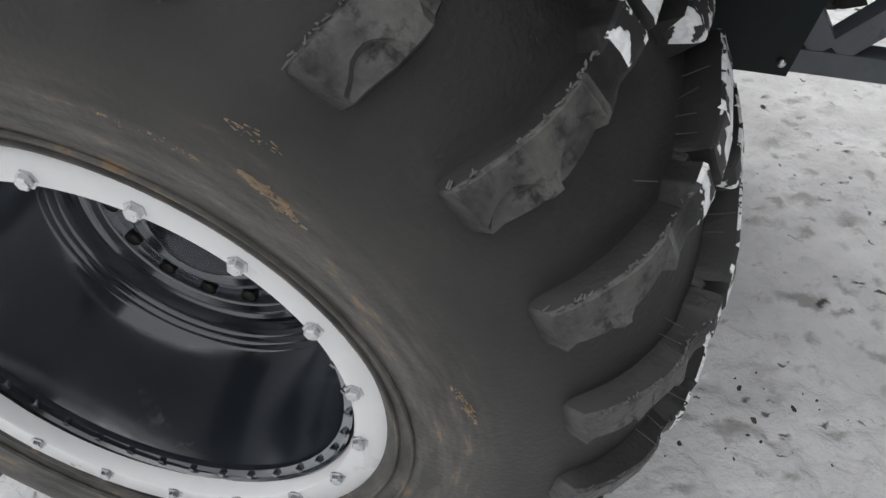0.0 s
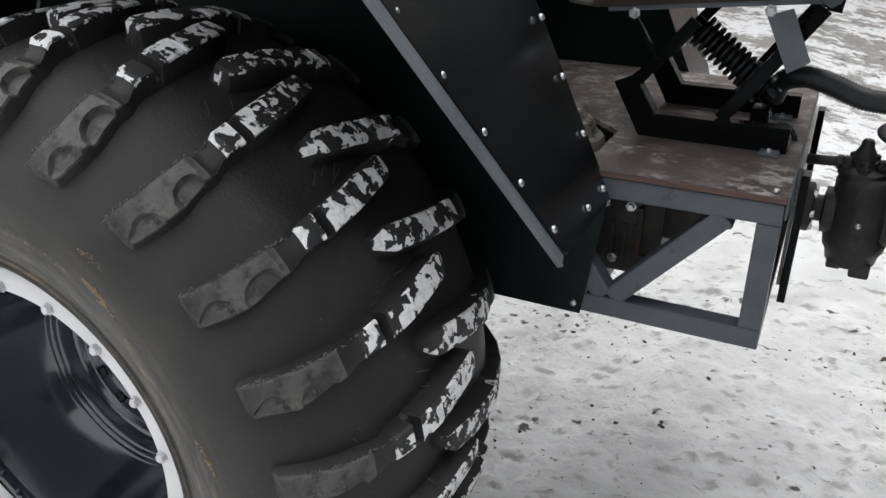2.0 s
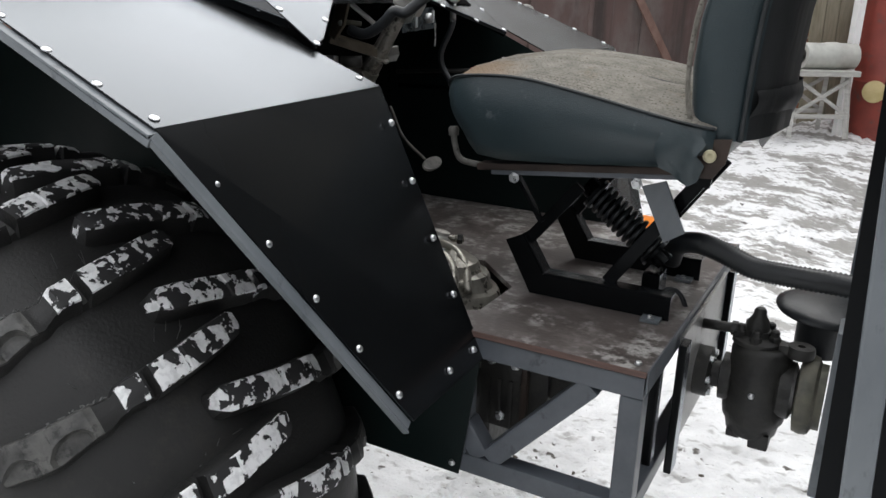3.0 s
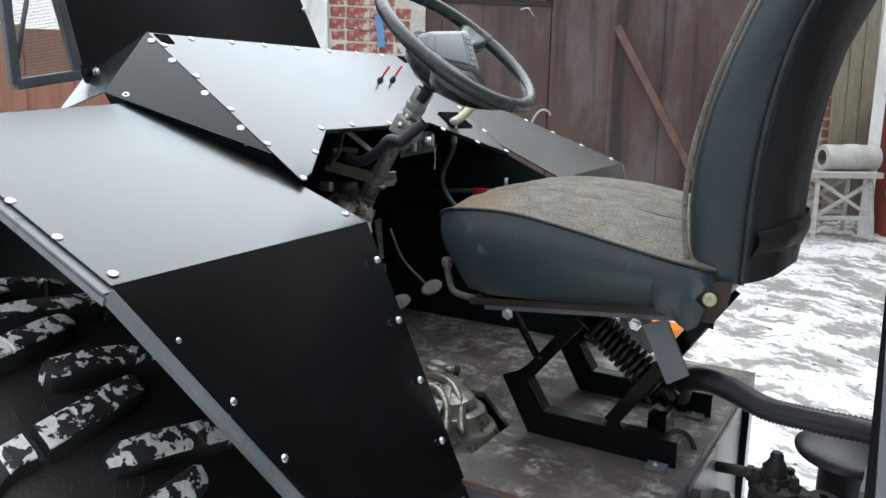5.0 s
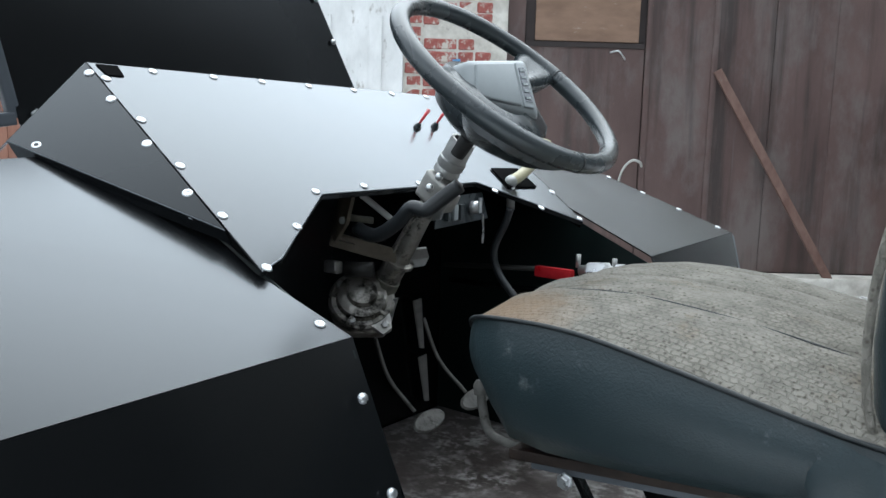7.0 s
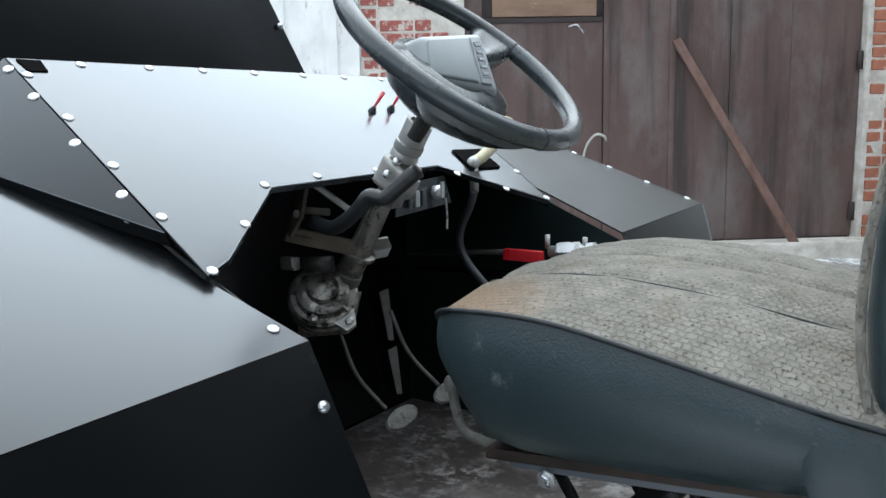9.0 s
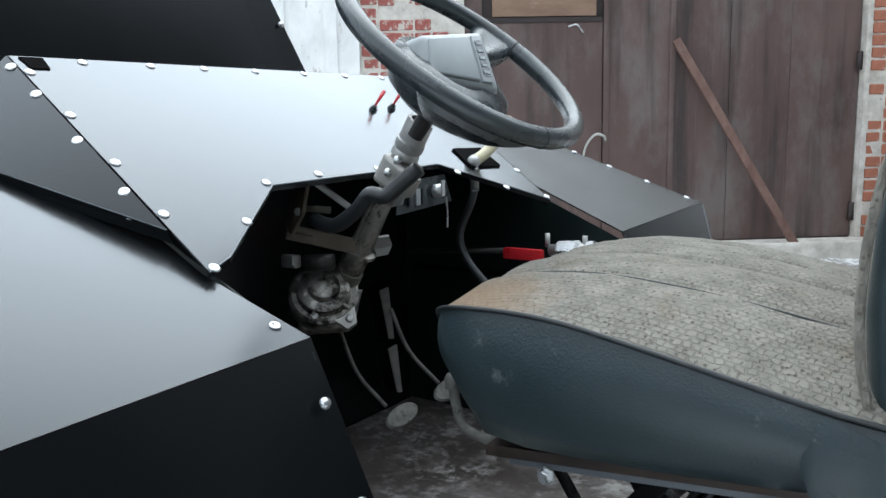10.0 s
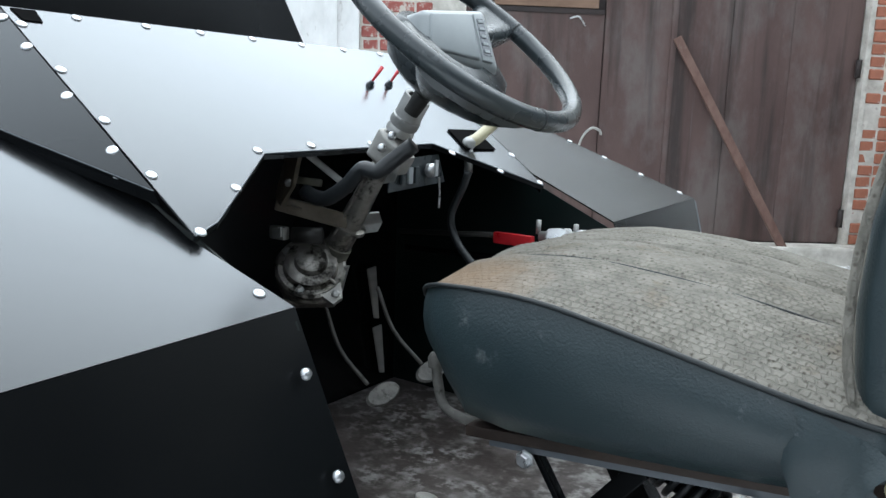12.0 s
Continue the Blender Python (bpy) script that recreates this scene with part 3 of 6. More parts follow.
def lathe(profile, m=None, seg=48, bm=None, cap=True):
    """Turns (radius, height) pairs about the local z axis, placed by m."""
    bm = bm or bmesh.new()
    m = m or Matrix()
    rings = []
    for r, h in profile:
        if r < 1e-5:
            rings.append([bm.verts.new(m @ Vector((0, 0, h)))])
        else:
            rings.append([bm.verts.new(m @ Vector((r * math.cos(j * math.tau / seg), r * math.sin(j * math.tau / seg), h))) for j in range(seg)])
    for a, b in zip(rings, rings[1:]):
        for j in range(seg):
            q = [a[j % len(a)], a[(j + 1) % len(a)], b[(j + 1) % len(b)], b[j % len(b)]]
            u = []
            for v in q:
                if v not in u:
                    u.append(v)
            if len(u) > 2:
                bm.faces.new(u)
    return bm


def along(p, d):
    """A pose at p whose z axis points along d."""
    m = Vector(d).to_track_quat("Z", "Y").to_matrix().to_4x4()
    m.translation = Vector(p)
    return m


def mesh_of(name, bm, material, smooth=True):
    me = bpy.data.meshes.new(name)
    bmesh.ops.recalc_face_normals(bm, faces=bm.faces)
    bm.to_mesh(me)
    bm.free()
    me.materials.append(material)
    if smooth:
        me.shade_smooth()
    return me


RIVET = mesh_of("rivet", lathe([(0.0076, 0), (0.0076, 0.0008), (0.0064, 0.0020), (0.0038, 0.0025), (0.0030, 0.0016), (0, 0.0014)], seg=14), ZINC)
SCREW = mesh_of("screw", lathe([(0.0070, 0), (0.0070, 0.002), (0.0058, 0.0048), (0.0028, 0.0062), (0, 0.0064)], seg=12), ZINC)
BOLT = mesh_of("bolt", lathe([(0.0115, 0), (0.0115, 0.002), (0.0085, 0.002), (0.0085, 0.008), (0.0070, 0.0095), (0, 0.0095)], seg=6), ZINC, False)


def rivets(parent, points, normal, me=None, name="rivet", mirror=False):
    n = Vector(normal).normalized()
    for p in points:
        shared(name, me or RIVET, parent, along(Vector(p) + n * 0.0018, n) @ pose(0, 0, 0, 0, 0, random.uniform(0, 360)))


def between(a, b, ts):
    a, b = Vector(a), Vector(b)
    return [a.lerp(b, t) for t in ts]


# ---------------------------------------------------------------- ground
WALL_U = Vector((0.78801, 0.61566, 0))   # along the garage wall
WALL_N = Vector((-0.61566, 0.78801, 0))  # away from the machine
WALL_C = 6.111


def step(a, b, x):
    t = min(max((x - a) / (b - a), 0), 1)
    return t * t * (3 - 2 * t)


def ground_z(x, y):
    w = x * WALL_N.x + y * WALL_N.y
    z = -0.085 + 0.07 * step(-0.05, 0.5, x)
    near = max(abs(x - 0.5), abs(y - 1.8))
    z += 0.66 * step(2.3, 6.0, w)
    amp = 0.017 if near < 6 else 0.03
    z += amp * (noise.noise(Vector((x * 4, y * 4, 0))) + 0.9 * abs(noise.noise(Vector((x * 9, y * 9, 3)))) + 0.75 * noise.noise(Vector((x * 21, y * 21, 7))) + 0.5 * noise.noise(Vector((x * 45, y * 45, 9))))
    return z


def graded(lo, hi, a, b, fine, n):
    mid = list(np.arange(a, b + 1e-6, fine))
    left = [a - (a - lo) * (k / n) ** 3 for k in range(n, 0, -1)]
    right = [b + (hi - b) * (k / n) ** 3 for k in range(1, n + 1)]
    return left + mid + right


def build_ground():
    xs, ys = graded(-150, 150, -0.3, 1.9, 0.010, 46), graded(-150, 150, 0.3, 2.8, 0.010, 46)
    verts = [(x, y, ground_z(x, y)) for y in ys for x in xs]
    k = len(xs)
    faces = [(j * k + i, j * k + i + 1, (j + 1) * k + i + 1, (j + 1) * k + i) for j in range(len(ys) - 1) for i in range(k - 1)]
    me = bpy.data.meshes.new("ground")
    me.from_pydata(verts, [], faces)
    me.materials.append(SNOW)
    me.shade_smooth()
    tagged(new("ground", me), "trodden dirty snow with slush tracks and soil crumbs", "ground", kind="structure")


build_ground()


def build_crumbs():
    """Small clods of soil and bark trodden into the snow."""
    rnd = random.Random(23)
    verts, faces = [], []
    for _ in range(800):
        x, y = rnd.uniform(-0.2, 2.0), rnd.uniform(0.35, 2.7)
        if noise.noise(Vector((x * 2.3, y * 2.3, 5))) < rnd.uniform(-0.45, 0.35):
            continue
        r = 0.0018 + 0.0085 * rnd.random() ** 5
        turn, long = rnd.uniform(0, math.tau), rnd.uniform(1.0, 2.4)
        z, base = ground_z(x, y), len(verts)
        for h, w in ((-0.4, 0.8), (0.25, 1.0), (0.7, 0.5)):
            for k in range(6):
                a = k * math.tau / 6
                w_ = w * r * rnd.uniform(0.7, 1.25)
                u, v = w_ * long * math.cos(a), w_ * math.sin(a)
                verts.append((x + u * math.cos(turn) - v * math.sin(turn), y + u * math.sin(turn) + v * math.cos(turn), z + h * r * 0.8))
        for t in (0, 6):
            faces += [(base + t + k, base + t + (k + 1) % 6, base + t + 6 + (k + 1) % 6, base + t + 6 + k) for k in range(6)]
        faces.append(tuple(base + 12 + k for k in range(6)))
    me = bpy.data.meshes.new("soil_crumbs")
    me.from_pydata(verts, [], faces)
    me.materials.append(SOIL)
    tagged(new("soil_crumbs", me), "dark crumbs of soil scattered over trodden snow", "soil", kind="stuff")


build_crumbs()


# ---------------------------------------------------------------- the machine
YC = 1.612
CAR = thing("all_terrain_vehicle", (-0.3, YC, -0.09), "home-built black steel all-terrain vehicle with huge lugged tyre on snow", "vehicle")


def mir(p):
    return (p[0], 2 * YC - p[1], p[2])


# ---- wheel
WC = Vector((-0.505, 0.0, 0.622))
TY = [0.462, 0.440, 0.425, 0.424, 0.442, 0.474, 0.528, 0.600, 0.690, 0.800]
TR = [0.325, 0.355, 0.405, 0.455, 0.512, 0.560, 0.607, 0.643, 0.661, 0.666]
TYM = 0.80
WHEEL_M = Matrix.Translation(WC) @ Matrix.Rotation(radians(-90), 4, "X")  # local z to +y


def tread(theta, y, h):
    """A point h above the carcass at the angle theta (degrees) and the station y."""
    yy = y if y <= TYM else TYM - (y - TYM) / 0.93
    r = np.interp(yy, TY[3:], TR[3:])
    d = 0.01
    slope = (np.interp(min(yy + d, TYM), TY[3:], TR[3:]) - np.interp(yy - d, TY[3:], TR[3:])) / (2 * d)
    n = Vector((-slope, 1)).normalized()
    yo, ro = yy + n.x * h, r + n.y * h
    if y > TYM:
        yo = TYM + 0.93 * (TYM - yo)
    a = radians(theta)
    return Vector((WC.x + ro * math.cos(a), yo, WC.z + ro * math.sin(a)))


def build_wheel():
    prof = [(r, y) for y, r in zip(TY, TR)] + [(r, TYM + 0.93 * (TYM - y)) for y, r in list(zip(TY, TR))[-2::-1]]
    prof = [(0.30, 0.470)] + prof + [(0.30, TYM + 0.93 * (TYM - 0.470))]
    fine = [tuple(v) for v in [(p.x, p.y) for p in smooth_path([(r, y, 0) for r, y in prof], 4)]]
    tyre = part("tyre", lathe(fine, WHEEL_M, 180), RUBBER, CAR, "black balloon tyre with brown scuffs and mould lines", True)
    # moulded rings round the bead
    for r, y, w in ((0.352, 0.4395, 0.003), (0.372, 0.430, 0.0022)):
        part("bead_line", lathe([(r - w, y + 0.002), (r - w * 0.5, y - w), (r + w * 0.5, y - w), (r + w, y + 0.002)], WHEEL_M, 160), RUBBER, tyre, smooth=True)
    # one lug towards the outside and one towards the inside
    key_y = [0.456, 0.464, 0.488, 0.515, 0.555, 0.575, 0.590, 0.604, 0.634, 0.641, 0.700, 0.780, 0.812, 0.824, 0.829]
    key_u = [43.4, 43.6, 42.8, 42.3, 41.8, 41.3, 41.0, 41.9, 42.1, 42.2, 42.6, 43.8, 44.1, 43.8, 43.2]
    key_l = [37.4, 37.1, 36.1, 35.9, 37.0, 37.1, 37.9, 38.3, 38.2, 38.2, 38.8, 40.0, 40.5, 41.2, 42.4]
    key_h = [0.002, 0.026, 0.031, 0.033, 0.034, 0.026, 0.026, 0.036, 0.038, 0.040, 0.042, 0.042, 0.041, 0.037, 0.010]
    ys = sorted(set(key_y + [0.470, 0.475, 0.480, 0.4841, 0.4882, 0.493, 0.498, 0.5018, 0.506, 0.510, 0.5151, 0.522, 0.530, 0.538, 0.545, 0.550, 0.554, 0.560, 0.566, 0.572,
                             0.580, 0.597, 0.6005, 0.6075, 0.618, 0.6305, 0.6365, 0.6392, 0.6445, 0.648, 0.660, 0.680, 0.697, 0.703, 0.720, 0.740, 0.757, 0.763]))

    def lug(flip, kind):
        bm = bmesh.new()
        rows = []
        rnd = random.Random(2 + flip + 7 * kind)
        cups = [(0.482 + rnd.uniform(-0.003, 0.004), rnd.uniform(0.012, 0.017), rnd.uniform(0.34, 0.50), 0.0085), (0.531 + rnd.uniform(-0.006, 0.006), rnd.uniform(0.019, 0.027), rnd.uniform(0.32, 0.48), 0.0135)]
        for y in ys:
            u, l, h = (float(np.interp(y, key_y, k)) for k in (key_u, key_l, key_h))
            slim = 0.55 * max(0.0, min(1.0, (0.585 - y) / 0.05))
            u, l = u - slim, l + slim * 0.6
            yy = 0.712 + (0.828 - y) * 1.06 if flip else y
            off = -8.7 if flip else 0.0
            cut = 0.024 if 0.633 < y < 0.6465 else (0.004 if abs(y - 0.700) < 0.002 or abs(y - 0.760) < 0.002 else 0.0)
            h -= cut
            # two cupped hollows in the lower half of the shoulder block
            f, drop = 0.86, 0.0015
            for c, half, deep, low in cups:
                if abs(y - c) < half:
                    f, drop = 0.90 - deep * math.sqrt(1 - ((y - c) / half) ** 2), low
            a = lambda t: u + (l - u) * t + off
            wob = 0.0014 * rnd.uniform(-1, 1)
            row = [tread(u + 0.55 + off, yy, -0.006), tread(a(0.0), yy, h - 0.004), tread(a(0.06), yy, h), tread(a(f * 0.5), yy, h + wob), tread(a(f - 0.05), yy, h),
                   tread(a(f + 0.03), yy, h - drop), tread(a(0.97), yy, h - drop - 0.001), tread(a(1.0), yy, h - drop - 0.005), tread(l - 0.6 + off, yy, -0.006)]
            rows.append([bm.verts.new(p) for p in row])
        for i, (a, b) in enumerate(zip(rows, rows[1:])):
            y = (ys[i] + ys[i + 1]) / 2
            for j in range(8):
                f = bm.faces.new((a[j], a[j + 1], b[j + 1], b[j]))
                f.material_index = 0 if j in (0, 7) else (1 if y > 0.596 and not 0.633 < y < 0.6465 else (2 if y < 0.566 else 0))
        bm.faces.new(rows[0])
        bm.faces.new(rows[-1][::-1])
        return bm

    for flip in (False, True):
        kinds = []
        for kind in range(4):
            me = bpy.data.meshes.new("lug")
            bm = lug(flip, kind)
            bmesh.ops.recalc_face_normals(bm, faces=bm.faces)
            bm.to_mesh(me)
            bm.free()
            for m in (RUBBER, LUGSNOW, LUGWORN):
                me.materials.append(m)
            me.shade_smooth()
            me.set_sharp_from_angle(angle=radians(33))
            kinds.append(me)
        for k in range(23):
            turn = Matrix.Translation(WC) @ Matrix.Rotation(radians(-15.652 * k), 4, "Y") @ Matrix.Translation(-WC)
            shared("lug", kinds[k * 5 % 4 if k % 3 else (k + 2) % 4], tyre, turn)
    # rubber hairs between the lugs
    hair = bmesh.new()
    rnd = random.Random(5)
    for k in range(-6, 6):
        base = 15.652 * k
        for _ in range(5):    # long hairs beside each lug
            y = rnd.uniform(0.54, 0.76)
            th = base + float(np.interp(y, key_y, key_u)) + rnd.uniform(0.6, 4.0)
            p, q = tread(th, y, -0.001), tread(th + rnd.uniform(0.4, 1.2), y - rnd.uniform(0.002, 0.010), rnd.uniform(0.016, 0.038))
            tube([p, q], 0.0009, 4, hair, 0, False, [0.0008, 0.0004])
        for _ in range(34):   # torn flash along the upper edge of the shoulder block
            y = rnd.uniform(0.462, 0.60)
            th = base + float(np.interp(y, key_y, key_u)) - 0.55 * max(0.0, min(1.0, (0.585 - y) / 0.05)) + rnd.uniform(-0.15, 0.25)
            h = float(np.interp(y, key_y, key_h)) - 0.002
            p, q = tread(th, y, h), tread(th + rnd.uniform(0.05, 0.35), y + rnd.uniform(-0.005, 0.005), h + rnd.uniform(-0.002, 0.003))
            tube([p, q], 0.001, 4, hair, 0, False, [0.0014, 0.0006])
    tagged(part("moulding_hairs", hair, HAIR, tyre, "short moulding hairs standing on the tread"), kind="stuff")

    # dried mud and bark crumbs smeared on the sidewall
    mud = bmesh.new()
    rnd = random.Random(17)
    for t0, t1, r0, r1, n in ((61.2, 55.4, 0.484, 0.485, 60), (57.6, 49.4, 0.452, 0.440, 120), (73, 61.5, 0.437, 0.439, 50), (-28, -22, 0.45, 0.46, 40), (20, 12, 0.44, 0.452, 50), (128, 120, 0.47, 0.46, 50)):
        for _ in range(n):
            u = rnd.random()
            th = t0 + (t1 - t0) * u + rnd.uniform(-0.3, 0.3)
            r = r0 + (r1 - r0) * u + rnd.uniform(-0.006, 0.006) * math.sin(math.pi * u)
            y = float(np.interp(r, TR[:6], TY[:6]))
            a0, a1 = radians(th), radians(th - rnd.uniform(0.2, 1.0))
            dr = rnd.uniform(-0.002, 0.002)
            tube([(WC.x + r * math.cos(a0), y - 0.0005, WC.z + r * math.sin(a0)), (WC.x + (r + dr) * math.cos(a1), y - rnd.uniform(0.0, 0.002), WC.z + (r + dr) * math.sin(a1))], 0.001, 4, mud, 0, False, [rnd.uniform(0.0006, 0.0022), rnd.uniform(0.0004, 0.0012)])
    tagged(part("mud_smear", mud, BARK, tyre, "tan bark crumbs stuck on the sidewall"), kind="stuff")

    # ring that clamps the bead
    RING_M = along((-0.499, 0.443, 0.624), (-0.0315, 0.9994, -0.015))
    ring = part("clamp_ring", lathe([(0.290, 0.026), (0.290, 0.003), (0.2925, 0.0), (0.329, 0.0), (0.333, 0.003), (0.333, 0.022)], RING_M, 128), WHITE, CAR, "white painted bead clamp ring", True, 40)
    for k in range(18):
        a = radians(10.1 + 20 * k)
        shared("bolt", BOLT, ring, RING_M @ Matrix.Translation((0.2995 * math.cos(a), 0.2995 * math.sin(a), 0)) @ pose(0, 0, 0, 180, 0, 17 * k))
    barrel = [(0.290, 0.466), (0.288, 0.472), (0.276, 0.476), (0.276, 0.484), (0.281, 0.488), (0.268, 0.540), (0.256, 0.590), (0.243, 0.630), (0.232, 0.652), (0.2295, 0.656), (0.2275, 0.653),
              (0.2245, 0.656), (0.2225, 0.663), (0.2200, 0.660), (0.2165, 0.663), (0.2140, 0.671), (0.2110, 0.668), (0.2075, 0.671), (0.2050, 0.680)]
    disc = [(0.2050, 0.680), (0.200, 0.697), (0.194, 0.702), (0.190, 0.700), (0.186, 0.694), (0.181, 0.694), (0.176, 0.702), (0.166, 0.706), (0.140, 0.704), (0.128, 0.696), (0.121, 0.694), (0.114, 0.702),
            (0.106, 0.704), (0.096, 0.690), (0.080, 0.676), (0.060, 0.668), (0.030, 0.664), (0, 0.663)]
    rim = part("rim", lathe(barrel, WHEEL_M, 128), GLOSS, CAR, "glossy black deep steel rim", True, 35)
    part("wheel_disc", lathe(disc, WHEEL_M, 96), GLOSS, rim, "black pressed steel wheel disc", True, 30)
    nut = mesh_of("nut", lathe([(0.0052, 0), (0.0052, 0.005), (0.003, 0.006), (0, 0.006)], seg=6), GLOSS, False)
    for k in range(36):
        a = radians(4 + 10 * k)
        shared("nut", nut, rim, along((WC.x + 0.282 * math.cos(a), 0.474, WC.z + 0.282 * math.sin(a)), (0, -1, 0)))
    hole = mesh_of("vent_hole", lathe([(0.0125, 0.004), (0.0125, -0.001), (0.0105, -0.002), (0.0105, 0.003), (0, 0.003)], seg=16), IRON)
    for k in range(14):
        a = radians(360 / 14 * k)
        shared("vent_hole", hole, rim, along((WC.x + 0.153 * math.cos(a), 0.704, WC.z + 0.153 * math.sin(a)), (0, -1, 0)))
    part("axle", lathe([(0.05, 0.72), (0.05, 1.16), (0.035, 1.16)], WHEEL_M, 24), IRON, CAR, "dark steel axle", True)


build_wheel()

# ---- fenders
K1, K2 = (0.085, 0.622, 1.450), (0.077, 1.163, 1.461)
KT = (-0.064, 1.133, 1.5246)   # where the inner edge passes under the hood
F1, F2 = (-0.332, 0.610, 1.6374), (-0.386, 1.150, 1.6691)
B1, B2 = (0.312, 0.912, 0.952), (0.314, 1.172, 0.962)
G1, G2 = (-1.05, 0.64, 1.52), (-1.05, 1.166, 1.53)
H1, H2 = (-1.32, 0.90, 0.95), (-1.32, 1.166, 0.96)


def fender(m):
    """A fender of folded sheet; m mirrors it for the far side."""
    near = m is None
    odd = {mir(K1): (0.080, 2.580, 1.479), mir(K2): (0.077, 2.066, 1.468), mir(F1): (-0.345, 2.445, 1.659)}
    f = (lambda p: p) if near else (lambda p: odd.get(mir(tuple(p)), mir(tuple(p))))
    slope = part("fender_slope", sheet([f(K1), f(B1), f(B2), f(K2)]), BLACK, CAR, "matt black sloping fender sheet")
    top = part("fender_top", sheet([f(K1), f(K2), f(KT), f(F2), f(F1)] if near else [f(K1), f(K2), f(F2), f(F1)]), BLACK, CAR, "matt black fender top sheet")
    part("fender_front", sheet([f(F1), f(F2), f(G2), f(G1)]), BLACK, CAR, "black fender sheet")
    part("fender_nose", sheet([f(G1), f(G2), f(H2), f(H1)]), BLACK, CAR, "black fender sheet")
    part("wheel_arch_wall", sheet([f(p) for p in [(-1.34, 1.158, 0.70), (0.276, 1.158, 0.70), (0.312, 1.158, 0.955), (0.085, 1.158, 1.448), (-0.345, 1.158, 1.640), (-1.05, 1.158, 1.51), (-1.32, 1.158, 0.94)]]), TEAL, CAR, "dark teal inner wheel arch sheet")
    n1 = newell([Vector(p) for p in (K1, B1, B2, K2)])
    if n1.x < 0:
        n1 = -n1
    n2 = newell([Vector(p) for p in (K1, K2, F2, F1)])
    if n2.z < 0:
        n2 = -n2
    fn = (lambda v: v) if near else (lambda v: Vector((v.x, -v.y, v.z)))
    edge = between((0.117, 0.690, 1.367), (0.289, 0.898, 0.999), (0, 0.25, 0.5, 0.75, 1.0))
    right = between((0.116, 1.139, 1.399), (0.303, 1.142, 0.988), (0, 0.25, 0.5, 0.75, 1.0)) + [Vector((0.303, 1.048, 0.984))]
    rivets(slope, [f(p) for p in edge + right], fn(n1), SCREW, "screw")
    tops = [(0.067, 0.639, 1.459), (-0.022, 0.625, 1.498), (-0.112, 0.620, 1.538), (-0.205, 0.620, 1.580), (-0.295, 0.620, 1.622)]
    if not near:
        tops = [mir((x, y, 1.469 + (0.077 - x) * 0.4337 + (y - 2.066) * 0.0214)) for x, y in ((0.049, 2.560), (-0.046, 2.530), (-0.138, 2.502), (-0.226, 2.475), (-0.318, 2.448))]
    inner = [(0.046, 1.140, 1.475), (-0.142, 1.119, 1.556)]
    rivets(top, [f(p) for p in tops + inner], fn(n2))
    # angle steel along the outer edge
    trim = [Vector(f(p)) for p in ((0.308, 0.906, 0.950), (0.088, 0.619, 1.447), (-0.332, 0.606, 1.636))]
    if not near:
        trim[1:] = [Vector(odd[mir(K1)]), Vector(odd[mir(F1)])]
    off = Vector((0, -0.004, -0.006)) if near else Vector((0, 0.004, -0.006))
    for a, b, nm in ((trim[0], trim[1], n1), (trim[1], trim[2], n2)):
        bm = beam(a + off * 0.7, b + off * 0.7, 0.016, 0.004, fn(nm), 0.001)
        beam(a + off * 2.4, b + off * 1.9, 0.004, 0.011, fn(nm), 0.001, bm)
        part("edge_angle", bm, EDGE, CAR, "grey painted angle-steel edging")
    # small screws on the arch wall
    if near:
        wall = bpy.data.objects["wheel_arch_wall"]
        rivets(wall, [(0.262, 1.156, 0.724), (0.10, 1.156, 1.06), (0.10, 1.156, 1.02), (-0.12, 1.156, 1.33)], (0, -1, 0), SCREW, "screw")


fender(None)
fender(True)


# ---- hood
def hood_z(x):
    return 1.80 - 0.67 * (x + 0.448)


def hp(x, y):
    return (x, y, hood_z(x))


